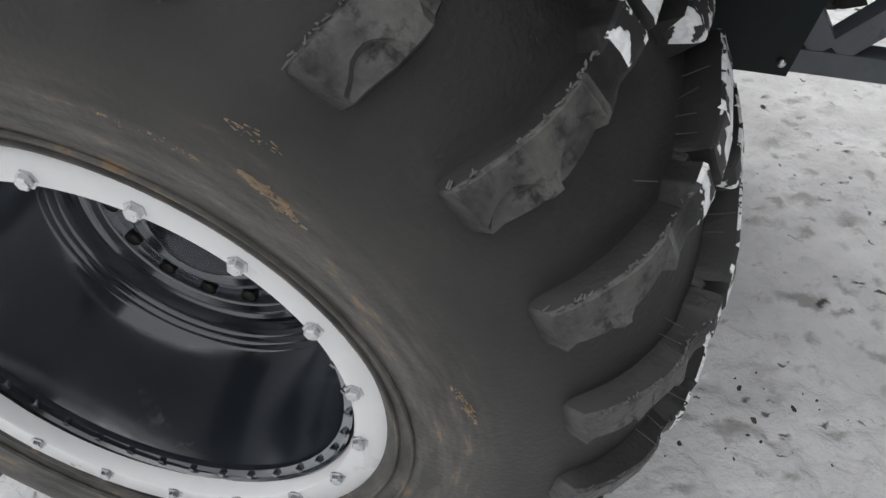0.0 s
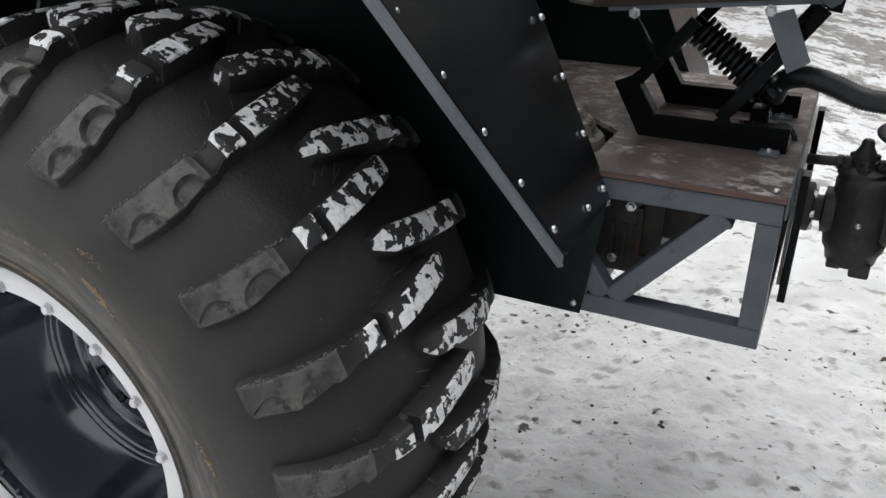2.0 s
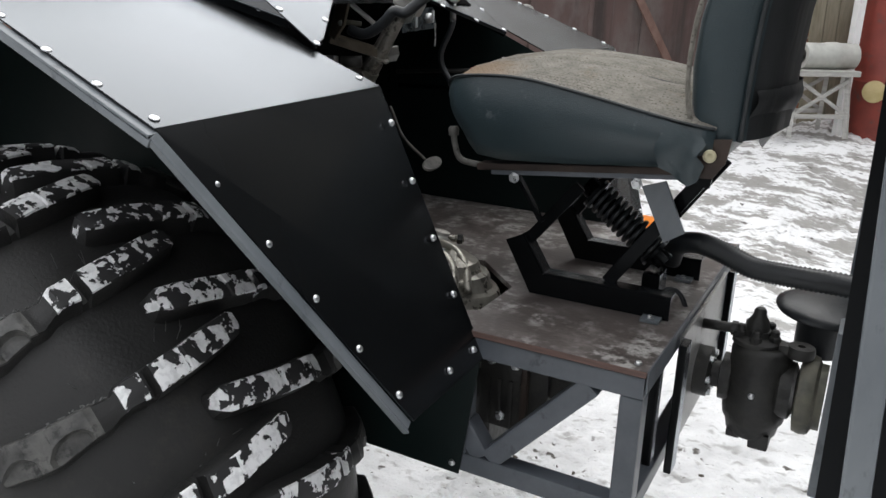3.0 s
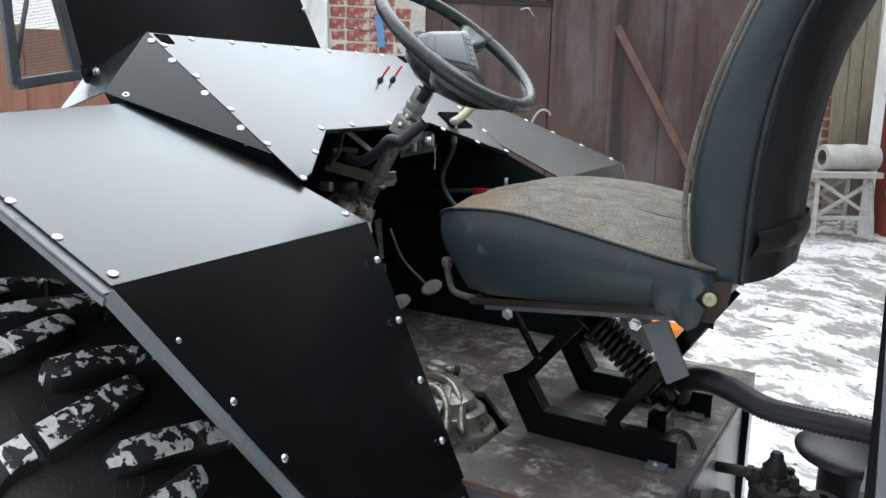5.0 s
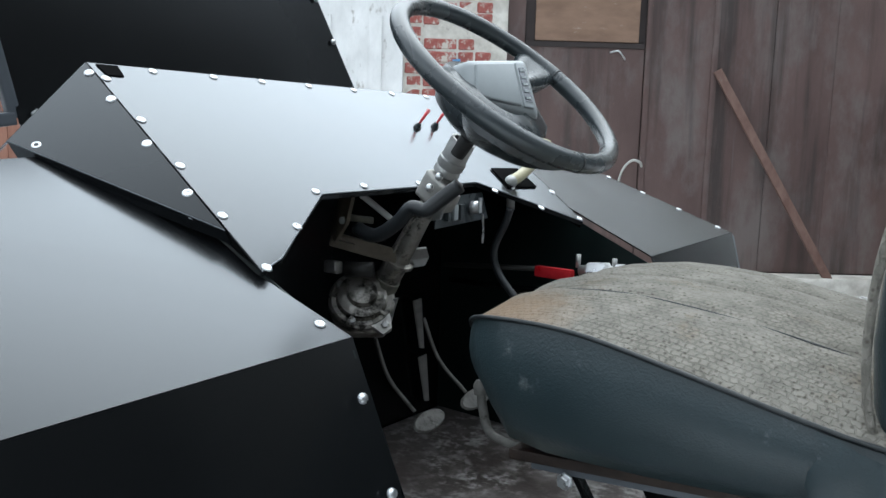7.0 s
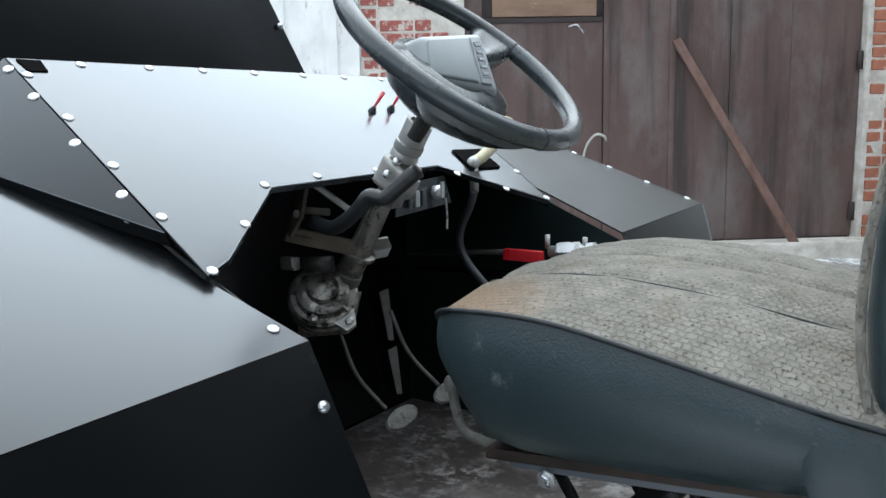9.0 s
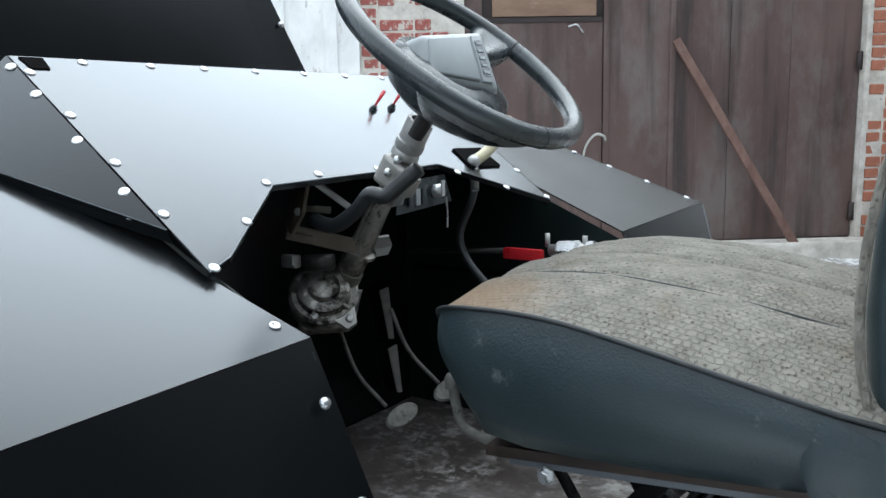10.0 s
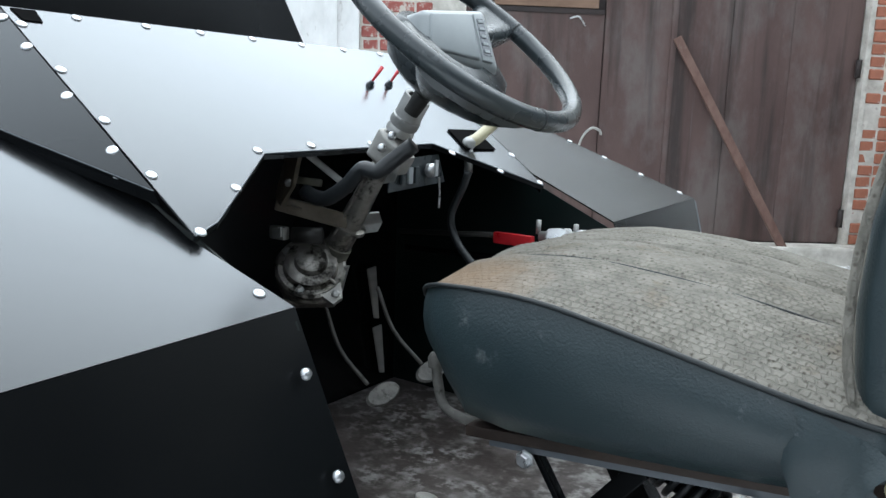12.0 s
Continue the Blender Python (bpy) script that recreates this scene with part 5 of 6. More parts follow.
# ---- rear half
def build_rear():
    s = 0.045
    for a, b in (((0.925, 2.01, 0.55), (0.925, 2.01, 1.68)), ((0.925, 1.42, 0.740), (0.925, 1.99, 0.740)), ((0.925, 1.42, 0.985), (0.925, 1.99, 0.985)), ((0.97, 1.315, 1.69), (2.3, 1.315, 1.69)), ((0.97, 1.315, 0.74), (2.3, 1.315, 0.74))):
        part("rear_frame_tube", beam(a, b, s, s, (0, 1, 0), 0.005), EDGE, CAR, "grey painted square steel tube of the rear half")
    part("rear_post", beam((0.978, 0.806, 0.62), (0.921, 0.806, 1.695), 0.031, 0.034, (0, 1, 0), 0.004), EDGE, CAR, "grey painted square steel post of the rear half")
    part("rear_post", block((0.903, 1.385, 0.760), (0.970, 1.425, 1.075), 0.004), EDGE, CAR, "short grey box-section post beside the joint")
    inner = part("rear_side_sheet", sheet([(0.918, 1.315, 0.76), (2.3, 1.315, 0.76), (2.3, 1.315, 1.685), (0.898, 1.315, 1.685)], 0.003), BLACK, CAR, "black side sheet of the rear half")
    rivets(inner, [(0.943, 1.313, 1.478), (0.950, 1.313, 1.212), (0.957, 1.313, 0.95)], (0, -1, 0), SCREW, "screw")
    # unseen far side and end sheets, added to darken what the fender slope reflects
    part("rear_side_sheet", sheet([(0.975, 2.03, 0.76), (2.3, 2.03, 0.76), (2.3, 2.03, 1.685), (0.975, 2.03, 1.685)], 0.003), BLACK, CAR, "black side sheet of the rear half")
    part("rear_end_sheet", sheet([(2.3, 1.32, 0.76), (2.3, 2.03, 0.76), (2.3, 2.03, 1.685), (2.3, 1.32, 1.685)], 0.003), BLACK, CAR, "unseen black end sheet added to close the rear half")
    upper = part("rear_fender_sheet", sheet([(0.912, 0.790, 1.71), (2.3, 0.70, 1.71), (2.3, 0.70, 2.25), (0.890, 0.790, 2.25)], 0.003), BLACK, CAR, "black upper sheet of the rear half")
    part("rear_fender_floor", sheet([(0.912, 0.792, 1.705), (2.3, 0.70, 1.705), (2.3, 1.315, 1.705), (0.905, 1.315, 1.705)], 0.003), BLACK, CAR, "black underside sheet of the rear half")
    part("rear_edge_angle", beam((0.913, 0.786, 1.706), (2.3, 0.696, 1.706), 0.006, 0.012, (0, 0, 1), 0.001), GREY, upper)
    part("rear_edge_angle", beam((0.917, 0.788, 1.695), (0.895, 0.788, 2.25), 0.016, 0.006, (0, 1, 0), 0.001), GREY, upper)
    shared("screw", SCREW, upper, along((0.929, 0.786, 1.724), (0, -1, 0)) @ Matrix.Scale(1.15, 4))


build_rear()


# ---- driver seat
def build_seat():
    ya, yb = 1.292, 1.852
    ym, hw = (ya + yb) / 2, (yb - ya) / 2
    # stations along x: seam height, bottom, crown of the cushion
    xs = [0.128, 0.140, 0.165, 0.21, 0.27, 0.33, 0.40, 0.47, 0.54, 0.60, 0.64, 0.665]
    seam = [1.452, 1.466, 1.476, 1.482, 1.485, 1.482, 1.471, 1.458, 1.444, 1.432, 1.426, 1.423]
    low = [1.402, 1.367, 1.343, 1.326, 1.323, 1.327, 1.332, 1.338, 1.344, 1.349, 1.353, 1.356]
    crown = [1.462, 1.482, 1.500, 1.513, 1.522, 1.524, 1.520, 1.512, 1.500, 1.488, 1.480, 1.478]
    inset = [0.055, 0.036, 0.020, 0.008, 0.0, -0.004, -0.006, -0.006, -0.004, 0.0, 0.004, 0.008]
    side = bmesh.new()
    top = bmesh.new()
    srows, trows = [], []
    n = 100
    for x, se, lo, cr, ins in zip(xs, seam, low, crown, inset):
        h = hw - ins
        row = []
        for sgn in (-1, 1):
            col = []
            for k in range(7):
                t = k / 6
                bulge = 0.014 * math.sin(math.pi * t) - 0.016 * (1 - t) ** 2
                col.append(side.verts.new((x - (0.02 * (1 - t) ** 2 if x < 0.2 else 0) * -1, ym + sgn * (h + bulge), lo + (se - lo) * t)))
            row.append(col)
        srows.append(row)
        cols = []
        for k in range(n + 1):
            v = -1 + 2 * k / n
            z = se + (cr - se) * (1 - abs(v) ** 3.2)
            for c in (-0.07, 0.50):   # stitched channels
                z -= 0.012 * math.exp(-((v - c) / 0.018) ** 2) + 0.006 * math.exp(-((v - c) / 0.08) ** 2)
            for c in (-0.52, 0.22):
                z -= 0.005 * math.exp(-((v - c) / 0.02) ** 2) + 0.003 * math.exp(-((v - c) / 0.09) ** 2)
            z += 0.003 * noise.noise(Vector((x * 14, v * 5, 1)))
            cols.append(top.verts.new((x, ym + v * h, z)))
        trows.append(cols)
    for a, b in zip(srows, srows[1:]):
        for s in (0, 1):
            for k in range(6):
                side.faces.new((a[s][k], a[s][k + 1], b[s][k + 1], b[s][k]))
    for s in (srows[0], srows[-1]):
        for k in range(6):
            side.faces.new((s[0][k], s[0][k + 1], s[1][k + 1], s[1][k]))
    for a, b in zip(srows, srows[1:]):
        side.faces.new((a[0][0], b[0][0], b[1][0], a[1][0]))
    for a, b in zip(trows, trows[1:]):
        for k in range(n):
            top.faces.new((a[k], a[k + 1], b[k + 1], b[k]))
    cushion = part("seat_cushion", side, VINYL, CAR, "dark teal-grey vinyl seat cushion side, scuffed", True)
    part("seat_fabric", top, FABRIC, cushion, "worn beige-grey woven seat fabric with brown stains", True)
    for sgn in (-1, 1):
        path = [(x - 0.001, ym + sgn * (hw - i + 0.003), se + 0.001) for x, se, i in zip(xs, seam, inset)]
        part("piping", tube(path, 0.0030, 8, None, 3), PIPING, cushion, smooth=True)
    part("piping", tube([(0.126, ym - hw + 0.055, 1.456), (0.122, ym, 1.460), (0.126, ym + hw - 0.055, 1.456)], 0.0030, 8, None, 4), PIPING, cushion, smooth=True)
    for v in (-0.52, -0.07, 0.22, 0.50):
        path = [(x, ym + v * (hw - i_), se + (cr - se) * (1 - abs(v) ** 3.2) - (0.0165 if v in (-0.07, 0.50) else 0.0072)) for x, se, cr, i_ in list(zip(xs, seam, crown, inset))[2:]]
        part("stitched_seam", tube(path, 0.0015, 6, None, 3), PIPING, cushion, smooth=True)
    # skirt fold at the rear corner
    sk = bmesh.new()
    rows = []
    for x, za, zb in ((0.575, 1.436, 1.352), (0.596, 1.430, 1.343), (0.612, 1.426, 1.331), (0.628, 1.420, 1.325), (0.642, 1.414, 1.334), (0.650, 1.408, 1.362)):
        rows.append([sk.verts.new((x + 0.006 * math.sin(k * 1.3), ya - 0.012 - 0.006 * math.sin(math.pi * k / 6) + 0.005 * math.sin(x * 130 + k * 0.8), za + (zb - za) * k / 6)) for k in range(7)])
    for a, b in zip(rows, rows[1:]):
        for k in range(6):
            sk.faces.new((a[k], a[k + 1], b[k + 1], b[k]))
    part("seat_skirt", sk, VINYL, cushion, smooth=True)

    # backrest: outline of its side in x and z, swept across with rounded edges
    front = [(0.622, 1.405), (0.606, 1.46), (0.600, 1.52), (0.604, 1.60), (0.620, 1.68), (0.645, 1.76), (0.676, 1.84), (0.712, 1.92), (0.752, 2.00), (0.79, 2.06)]
    back = [(0.712, 1.405), (0.714, 1.46), (0.716, 1.53), (0.722, 1.62), (0.734, 1.70), (0.756, 1.79), (0.792, 1.87), (0.828, 1.95), (0.855, 2.01), (0.86, 2.06)]
    bm = bmesh.new()
    rows = []
    for (fx, fz), (rx, rz) in zip(front, back):
        ring = []
        cx, cz = (fx + rx) / 2, (fz + rz) / 2
        hx = (rx - fx) / 2
        taper = 1 - 0.10 * max(0, (fz - 1.75) / 0.3) ** 2
        h = 0.265 * taper
        for k in range(28):
            a = k * math.tau / 28
            ca, sa = math.cos(a), math.sin(a)
            ex = math.copysign(abs(ca) ** 0.35, ca)
            ey = math.copysign(abs(sa) ** 0.35, sa)
            full = 0.040 * max(0.0, ex) * (1 - abs(ey) ** 2.2)    # the padded rear bulges
            ring.append(bm.verts.new((cx + hx * ex + full, ym + h * ey, cz + (rz - fz) / 2 * ex)))
        rows.append(ring)
    for a, b in zip(rows, rows[1:]):
        for k in range(28):
            f = bm.faces.new((a[k], a[(k + 1) % 28], b[(k + 1) % 28], b[k]))
            c = f.calc_center_median()
            i = min(range(len(front)), key=lambda q: abs(front[q][1] - c.z))
            t = (c.x - front[i][0]) / (back[i][0] - front[i][0])
            f.material_index = 1 if (abs(c.y - ym) < 0.235 and t < 0.3) else (2 if (abs(c.y - ym) < 0.243 and t > 0.8) else 0)
    bm.faces.new(rows[0][::-1])
    bm.faces.new(rows[-1])
    rest = part("seat_backrest", bm, [VINYL, FABRIC, VINYLBACK], CAR, "high seat backrest with teal-grey vinyl sides and black rear", True, 60)
    for pts, sy in ((front, -1), (front, 1), (back, -1)):
        k = -0.002 if pts is front else 0.002
        path = [(p[0] + (0.006 if pts is front else -0.008), ym + sy * (0.262 if pts is front else 0.262) * (1 - 0.10 * max(0, (p[1] - 1.75) / 0.3) ** 2), p[1]) for p in pts]
        part("piping", tube(path, 0.0045, 8, None, 3), FABRIC if pts is front else PIPING, rest, smooth=True)
    # slack pocket at the bottom of the back
    pk = bmesh.new()
    rows = []
    for i in range(9):
        t = i / 8
        d = 0.016 * math.sin(math.pi * min(t * 1.1, 1)) ** 0.7 + 0.003
        row = []
        for k in range(11):
            v = k / 10
            hem = 1.415 - 0.105 * v ** 1.5
            row.append(pk.verts.new((0.716 + 0.038 * (1 - abs(2 * v - 1) ** 2.2) * (1 - 0.85 * t) - (0.020 + 0.020 * v) * t * t + d * (1 - abs(2 * v - 1) ** 4 * 0.7) + 0.003 * math.sin(k * 2.1 + i), ym - 0.245 + 0.50 * v, 1.49 + (hem - 1.49) * t)))
        rows.append(row)
    for a, b in zip(rows, rows[1:]):
        for k in range(10):
            pk.faces.new((a[k], a[k + 1], b[k + 1], b[k]))
    part("back_pocket", pk, VINYLBACK, rest, "slack black cloth at the foot of the backrest", True)
    # recliner
    hinge = part("recliner_plate", sheet([(0.640, ya + 0.004, 1.405), (0.694, ya + 0.004, 1.410), (0.688, ya + 0.004, 1.368), (0.670, ya + 0.004, 1.340), (0.636, ya + 0.004, 1.338)], 0.008), RUSTDARK, CAR, "worn brown recliner plate", True, 40)
    part("recliner_knob", lathe([(0.0105, 0), (0.0115, 0.004), (0.0095, 0.008), (0.005, 0.009), (0.004, 0.006), (0, 0.006)], along((0.663, ya - 0.004, 1.380), (0, -1, 0)), 20), CREAM, hinge, "pale plastic recliner knob", True)
    # seat rails and handle
    for y in (1.345, 1.80):
        rail = part("seat_rail", beam((0.205, y, 1.299), (0.655, y, 1.345), 0.014, 0.040, (0, 1, 0), 0.003), RUSTDARK, CAR, "brown worn seat rail")
        part("rail_lower", beam((0.235, y, 1.290), (0.620, y, 1.329), 0.010, 0.026, (0, 1, 0), 0.002), GREY, rail, "grey lower rail")
        rivets(rail, [(0.290, y - 0.020, 1.287), (0.535, y - 0.020, 1.308)], (0, -1, 0), BOLT, "bolt")
    part("slide_handle", tube([(0.118, 1.385, 1.352), (0.126, 1.38, 1.325), (0.145, 1.37, 1.300), (0.19, 1.36, 1.296), (0.25, 1.36, 1.296)], 0.0068, 10, None, 5), PEDALSTEEL, CAR, "bent steel slide handle", True)
    part("handle_cap", lathe([(0.011, 0), (0.012, 0.014), (0.008, 0.020), (0, 0.02)], along((0.119, 1.385, 1.345), (-0.1, 0.1, 1)), 12), PEDALSTEEL, CAR, "steel cap of the slide handle", True)


def build_suspension():
    """The sprung scissor frame between deck and seat."""
    for y in (1.415, 1.70):
        br = part("seat_bracket", sheet([(0.240, y, 1.128), (0.278, y, 1.146), (0.330, y, 1.064), (0.602, y, 1.064), (0.602, y, 1.019), (0.302, y, 1.019)], 0.005), BLACK, CAR, "black bent angle-steel seat bracket")
        part("bracket_flange", sheet([(0.278, y + 0.002, 1.147), (0.330, y + 0.002, 1.066), (0.330, y + 0.038, 1.066), (0.278, y + 0.038, 1.147)], 0.005), BLACK, br)
        part("bracket_foot", sheet([(0.330, y + 0.002, 1.066), (0.602, y + 0.002, 1.066), (0.602, y + 0.038, 1.066), (0.330, y + 0.038, 1.066)], 0.005), BLACK, br)
        part("foot_plate", block((0.552, y - 0.034, 1.0185), (0.590, y - 0.004, 1.026), 0.002), EDGE, br)
        shared("bolt", BOLT, br, along((0.570, y - 0.020, 1.026), (0, 0, 1)) @ Matrix.Scale(0.6, 4))
        part("link_bar", beam((0.285, y + 0.022, 1.132), (0.390, y + 0.022, 1.262), 0.026, 0.008, (0, 1, 0), 0.002), BLACK, CAR, "black scissor link bar")
        part("link_bar", beam((0.462, y + 0.03, 1.066), (0.622, y + 0.03, 1.300), 0.028, 0.008, (0, 1, 0), 0.002), BLACK, CAR, "black scissor link bar")
    part("front_link", beam((0.276, 1.375, 1.280), (0.335, 1.375, 1.190), 0.008, 0.016, (0, 1, 0), 0.002), BLACK, CAR, "thin black front link")
    part("swing_arm", sheet([(0.523, 1.408, 1.286), (0.568, 1.408, 1.302), (0.614, 1.408, 1.206), (0.576, 1.408, 1.181)], 0.006), EDGE, CAR, "grey flat steel swing arm")
    part("rear_tab", sheet([(0.625, 1.40, 1.345), (0.655, 1.40, 1.345), (0.650, 1.40, 1.300), (0.622, 1.40, 1.305)], 0.006), BLACK, CAR, "black seat hinge tab")
    # coil spring round a damper
    a, b = Vector((0.386, 1.56, 1.222)), Vector((0.528, 1.56, 1.112))
    d = b - a
    z = d.normalized()
    x = z.orthogonal().normalized()
    y = z.cross(x)
    path = []
    for i in range(12 * 14 + 1):
        t = i / (12 * 14)
        an = 12 * math.tau * t
        path.append(a + d * t + 0.031 * (math.cos(an) * x + math.sin(an) * y))
    sp = part("coil_spring", tube(path, 0.0052, 7), HOSE, CAR, "black coil spring", True)
    part("damper", tube([a - z * 0.03, b + z * 0.03], 0.022, 12), BLACK, sp, smooth=True)
    for p in (a, b):
        part("spring_seat", lathe([(0.037, -0.004), (0.037, 0.004), (0.0, 0.004)], along(p, z), 20), BLACK, sp, smooth=True, angle=40)
    part("spring_yoke", block((0.512, 1.525, 1.0185), (0.552, 1.595, 1.072), 0.008), BLACK, CAR, "black lower spring yoke", True, 40)


build_seat()
build_suspension()


# ---- steering
def build_steering():
    C = Vector((0.040, 1.545, 1.793))
    n = Vector((math.cos(radians(51)), 0, math.sin(radians(51))))
    side = Vector((0, 1, 0))
    up = n.cross(side).normalized() * -1
    if up.z < 0:
        up = -up
    R = 0.194
    ring = [C + R * (math.cos(k * math.tau / 72) * side + math.sin(k * math.tau / 72) * up) for k in range(72)]
    bm = tube(ring, 0.0150, 16, None, 0, True)
    wheel = part("steering_wheel", bm, PLASTIC, CAR, "dark grey plastic car steering wheel with broad spokes", True)
    # hub bowl and pad
    MH = Matrix((side, up, n)).transposed().to_4x4()
    MH.translation = C
    bowl = bmesh.new()
    lathe([(0.024, -0.098), (0.060, -0.094), (0.086, -0.078), (0.100, -0.052), (0.096, -0.034), (0.05, -0.026)], MH, 36, bowl)
    part("hub_bowl", bowl, PLASTIC, wheel, smooth=True)
    quad = [Vector(p) for p in ((-0.039, 0.046, -0.004), (0.052, 0.027, 0.021), (0.039, -0.047, -0.016), (-0.052, 0.004, -0.037))]
    mid = sum(quad, Vector()) / 4
    face = newell(quad)
    face = face if face.z > 0 else -face

    def slab(pts, grow, lift, deep, bevel, flare=1.0):
        bm = bmesh.new()
        a = [bm.verts.new(MH @ (mid + (p - mid) * grow + face * lift)) for p in pts]
        b = [bm.verts.new(MH @ (mid + (p - mid) * grow * flare + face * (lift - deep))) for p in pts]
        bm.faces.new(a)
        bm.faces.new(b[::-1])
        for k in range(4):
            bm.faces.new((a[k], b[k], b[(k + 1) % 4], a[(k + 1) % 4]))
        bmesh.ops.bevel(bm, geom=bm.edges[:], offset=bevel, segments=3, affect="EDGES", profile=0.5)
        return bm

    part("hub_pad", slab(quad, 1.20, 0.0, 0.060, 0.012, 1.32), HUBPAD, wheel, "grey horn pad", True, 50)
    left = [quad[0], quad[0].lerp(quad[1], 0.80), quad[3].lerp(quad[2], 0.80), quad[3]]
    part("horn_insert", slab(left, 0.98, 0.004, 0.010, 0.004), HUBPAD, wheel, "grey horn insert", True, 50)
    right = [quad[0].lerp(quad[1], 0.83), quad[1], quad[2], quad[3].lerp(quad[2], 0.83)]
    part("emblem_strip", slab(right, 0.98, 0.003, 0.008, 0.002), HUBPAD, wheel, "grey strip with dark slots", True, 50)
    mid_ = sum(right, Vector()) / 4
    part("emblem_slot", sheet([MH @ (mid_ + (p - mid_) * 0.74 + face * 0.0030) for p in right], 0.002), GLOSS, wheel)
    for k in range(5):
        u, v = 0.14 + 0.15 * k, 0.25 + 0.15 * k
        cut = [right[0].lerp(right[3], u), right[1].lerp(right[2], u), right[1].lerp(right[2], v), right[0].lerp(right[3], v)]
        m_ = sum(cut, Vector()) / 4
        part("emblem_bar", sheet([MH @ (m_ + (p - m_) * 0.50 + face * 0.0045) for p in cut], 0.002), HUBPAD, wheel)
    # broad spokes: hollow shells that widen into the rim
    def fan(a0, a1, r0, top0, top1, low0, low1, dip):
        bm = bmesh.new()
        tops, lows = [], []
        for i in range(15):
            v = i / 14
            ang = radians(a0 + (a1 - a0) * v)
            soft = min(1.0, math.sin(math.pi * v) ** 0.5 * 1.25 + 0.02)
            tops.append([])
            lows.append([])
            for k in range(9):
                u = k / 8
                r = r0 + (R - r0) * u
                hi = top0 + (top1 - top0) * u ** 1.5 - dip * math.sin(math.pi * u) * math.sin(math.pi * v)
                lo = low0 + (low1 - low0) * u ** 1.6
                mid_z = hi * 0.75 + lo * 0.25
                e = Vector((r * math.cos(ang), r * math.sin(ang), 0))
                tops[-1].append(bm.verts.new(MH @ (e + Vector((0, 0, mid_z + (hi - mid_z) * soft)))))
                lows[-1].append(bm.verts.new(MH @ (e + Vector((0, 0, mid_z + (lo - mid_z) * soft)))))
        for i in range(14):
            for k in range(8):
                bm.faces.new((tops[i][k], tops[i + 1][k], tops[i + 1][k + 1], tops[i][k + 1]))
                bm.faces.new((lows[i][k], lows[i][k + 1], lows[i + 1][k + 1], lows[i + 1][k]))
            for k in (0, 8):
                bm.faces.new((tops[i][k], lows[i][k], lows[i + 1][k], tops[i + 1][k]))
        for i in (0, 14):
            for k in range(8):
                bm.faces.new((tops[i][k], tops[i][k + 1], lows[i][k + 1], lows[i][k]))
        bmesh.ops.recalc_face_normals(bm, faces=bm.faces)
        return bm

    part("spoke", fan(198, 258, 0.060, -0.046, 0.004, -0.088, -0.026, 0.010), PLASTIC, wheel, smooth=True, angle=50)
    part("spoke", fan(8, 34, 0.040, -0.006, 0.008, -0.072, -0.030, 0.004), PLASTIC, wheel, smooth=True, angle=50)
    blade = sheet([MH @ Vector(p) for p in ((0.080, 0.030, -0.050), (0.150, 0.012, -0.052), (0.142, -0.034, -0.062), (0.112, -0.056, -0.066), (0.086, -0.020, -0.060))], 0.012)
    part("stalk_paddle", blade, PLASTIC, wheel, "dark plastic stalk paddle behind the wheel")
    for ang in (258, 10):    # seams where the rim leaves the spokes
        a0, a1 = radians(ang - 0.5), radians(ang + 0.5)
        part("rim_seam", tube([C + R * (math.cos(q) * side + math.sin(q) * up) for q in (a0, a1)], 0.0156, 18), PIPING, wheel, smooth=True)
    # column
    d = -n
    def on(s, dy=0.0):
        return C + d * s + Vector((0, dy, 0))
    P1, P2 = Vector((-0.056, 1.556, 1.690)), Vector((-0.236, 1.560, 1.412))
    cd = (P2 - P1).normalized()

    def at(s, dx=0.0, dy=0.0, dz=0.0):
        return P1 + cd * s + Vector((dx, dy, dz))

    col = part("steering_column", tube([at(0.05), at(0.10), at(0.16), at(0.22), at(0.27), at(0.34)], 0.0165, 18, None, 0, False, [0.0150, 0.0160, 0.0175, 0.0200, 0.0225, 0.0215]), CASTOIL, CAR, "worn cast steering column", True)
    part("hub_stub", lathe([(0.022, 0), (0.022, 0.020), (0.014, 0.026), (0.013, 0.060)], along(on(0.090), d), 18), IRON, col, smooth=True, angle=40)
    part("column_collar", lathe([(0.016, 0.004), (0.016, 0.0), (0.0215, 0.0), (0.022, 0.004), (0.022, 0.036), (0.024, 0.038), (0.024, 0.050), (0.021, 0.054), (0.0235, 0.060), (0.0235, 0.066), (0.016, 0.070)], along(at(-0.012), cd), 28), STEEL, col, "turned steel collar", True, 40)
    bm = bmesh.new()
    block((-0.026, -0.030, -0.026), (0.026, 0.022, 0.026), 0.009, bm, along(at(0.085), cd), 3)
    block((-0.014, -0.042, -0.016), (0.014, -0.024, 0.020), 0.006, bm, along(at(0.088), cd), 2)
    part("column_clamp", bm, CAST, col, "cast clamp with lugs", True, 45)
    rivets(col, [at(0.088, 0.012, -0.034, 0.004), at(0.075, 0.018, -0.026, 0.012)], (0.4, -1, 0.2), SCREW, "screw")
    for dy, dz in ((-0.019, 0.006), (0.019, 0.004)):     # ribs along the casting
        part("column_rib", beam(at(0.12, 0, dy * 0.8, dz), at(0.27, 0, dy * 1.1, dz), 0.005, 0.010, (0, 1, 0), 0.002), CASTOIL, col)
    part("column_flange", lathe([(0.020, -0.004), (0.030, -0.003), (0.031, 0.003), (0.024, 0.006)], along(at(0.245), cd), 20), CASTOIL, col, smooth=True, angle=40)
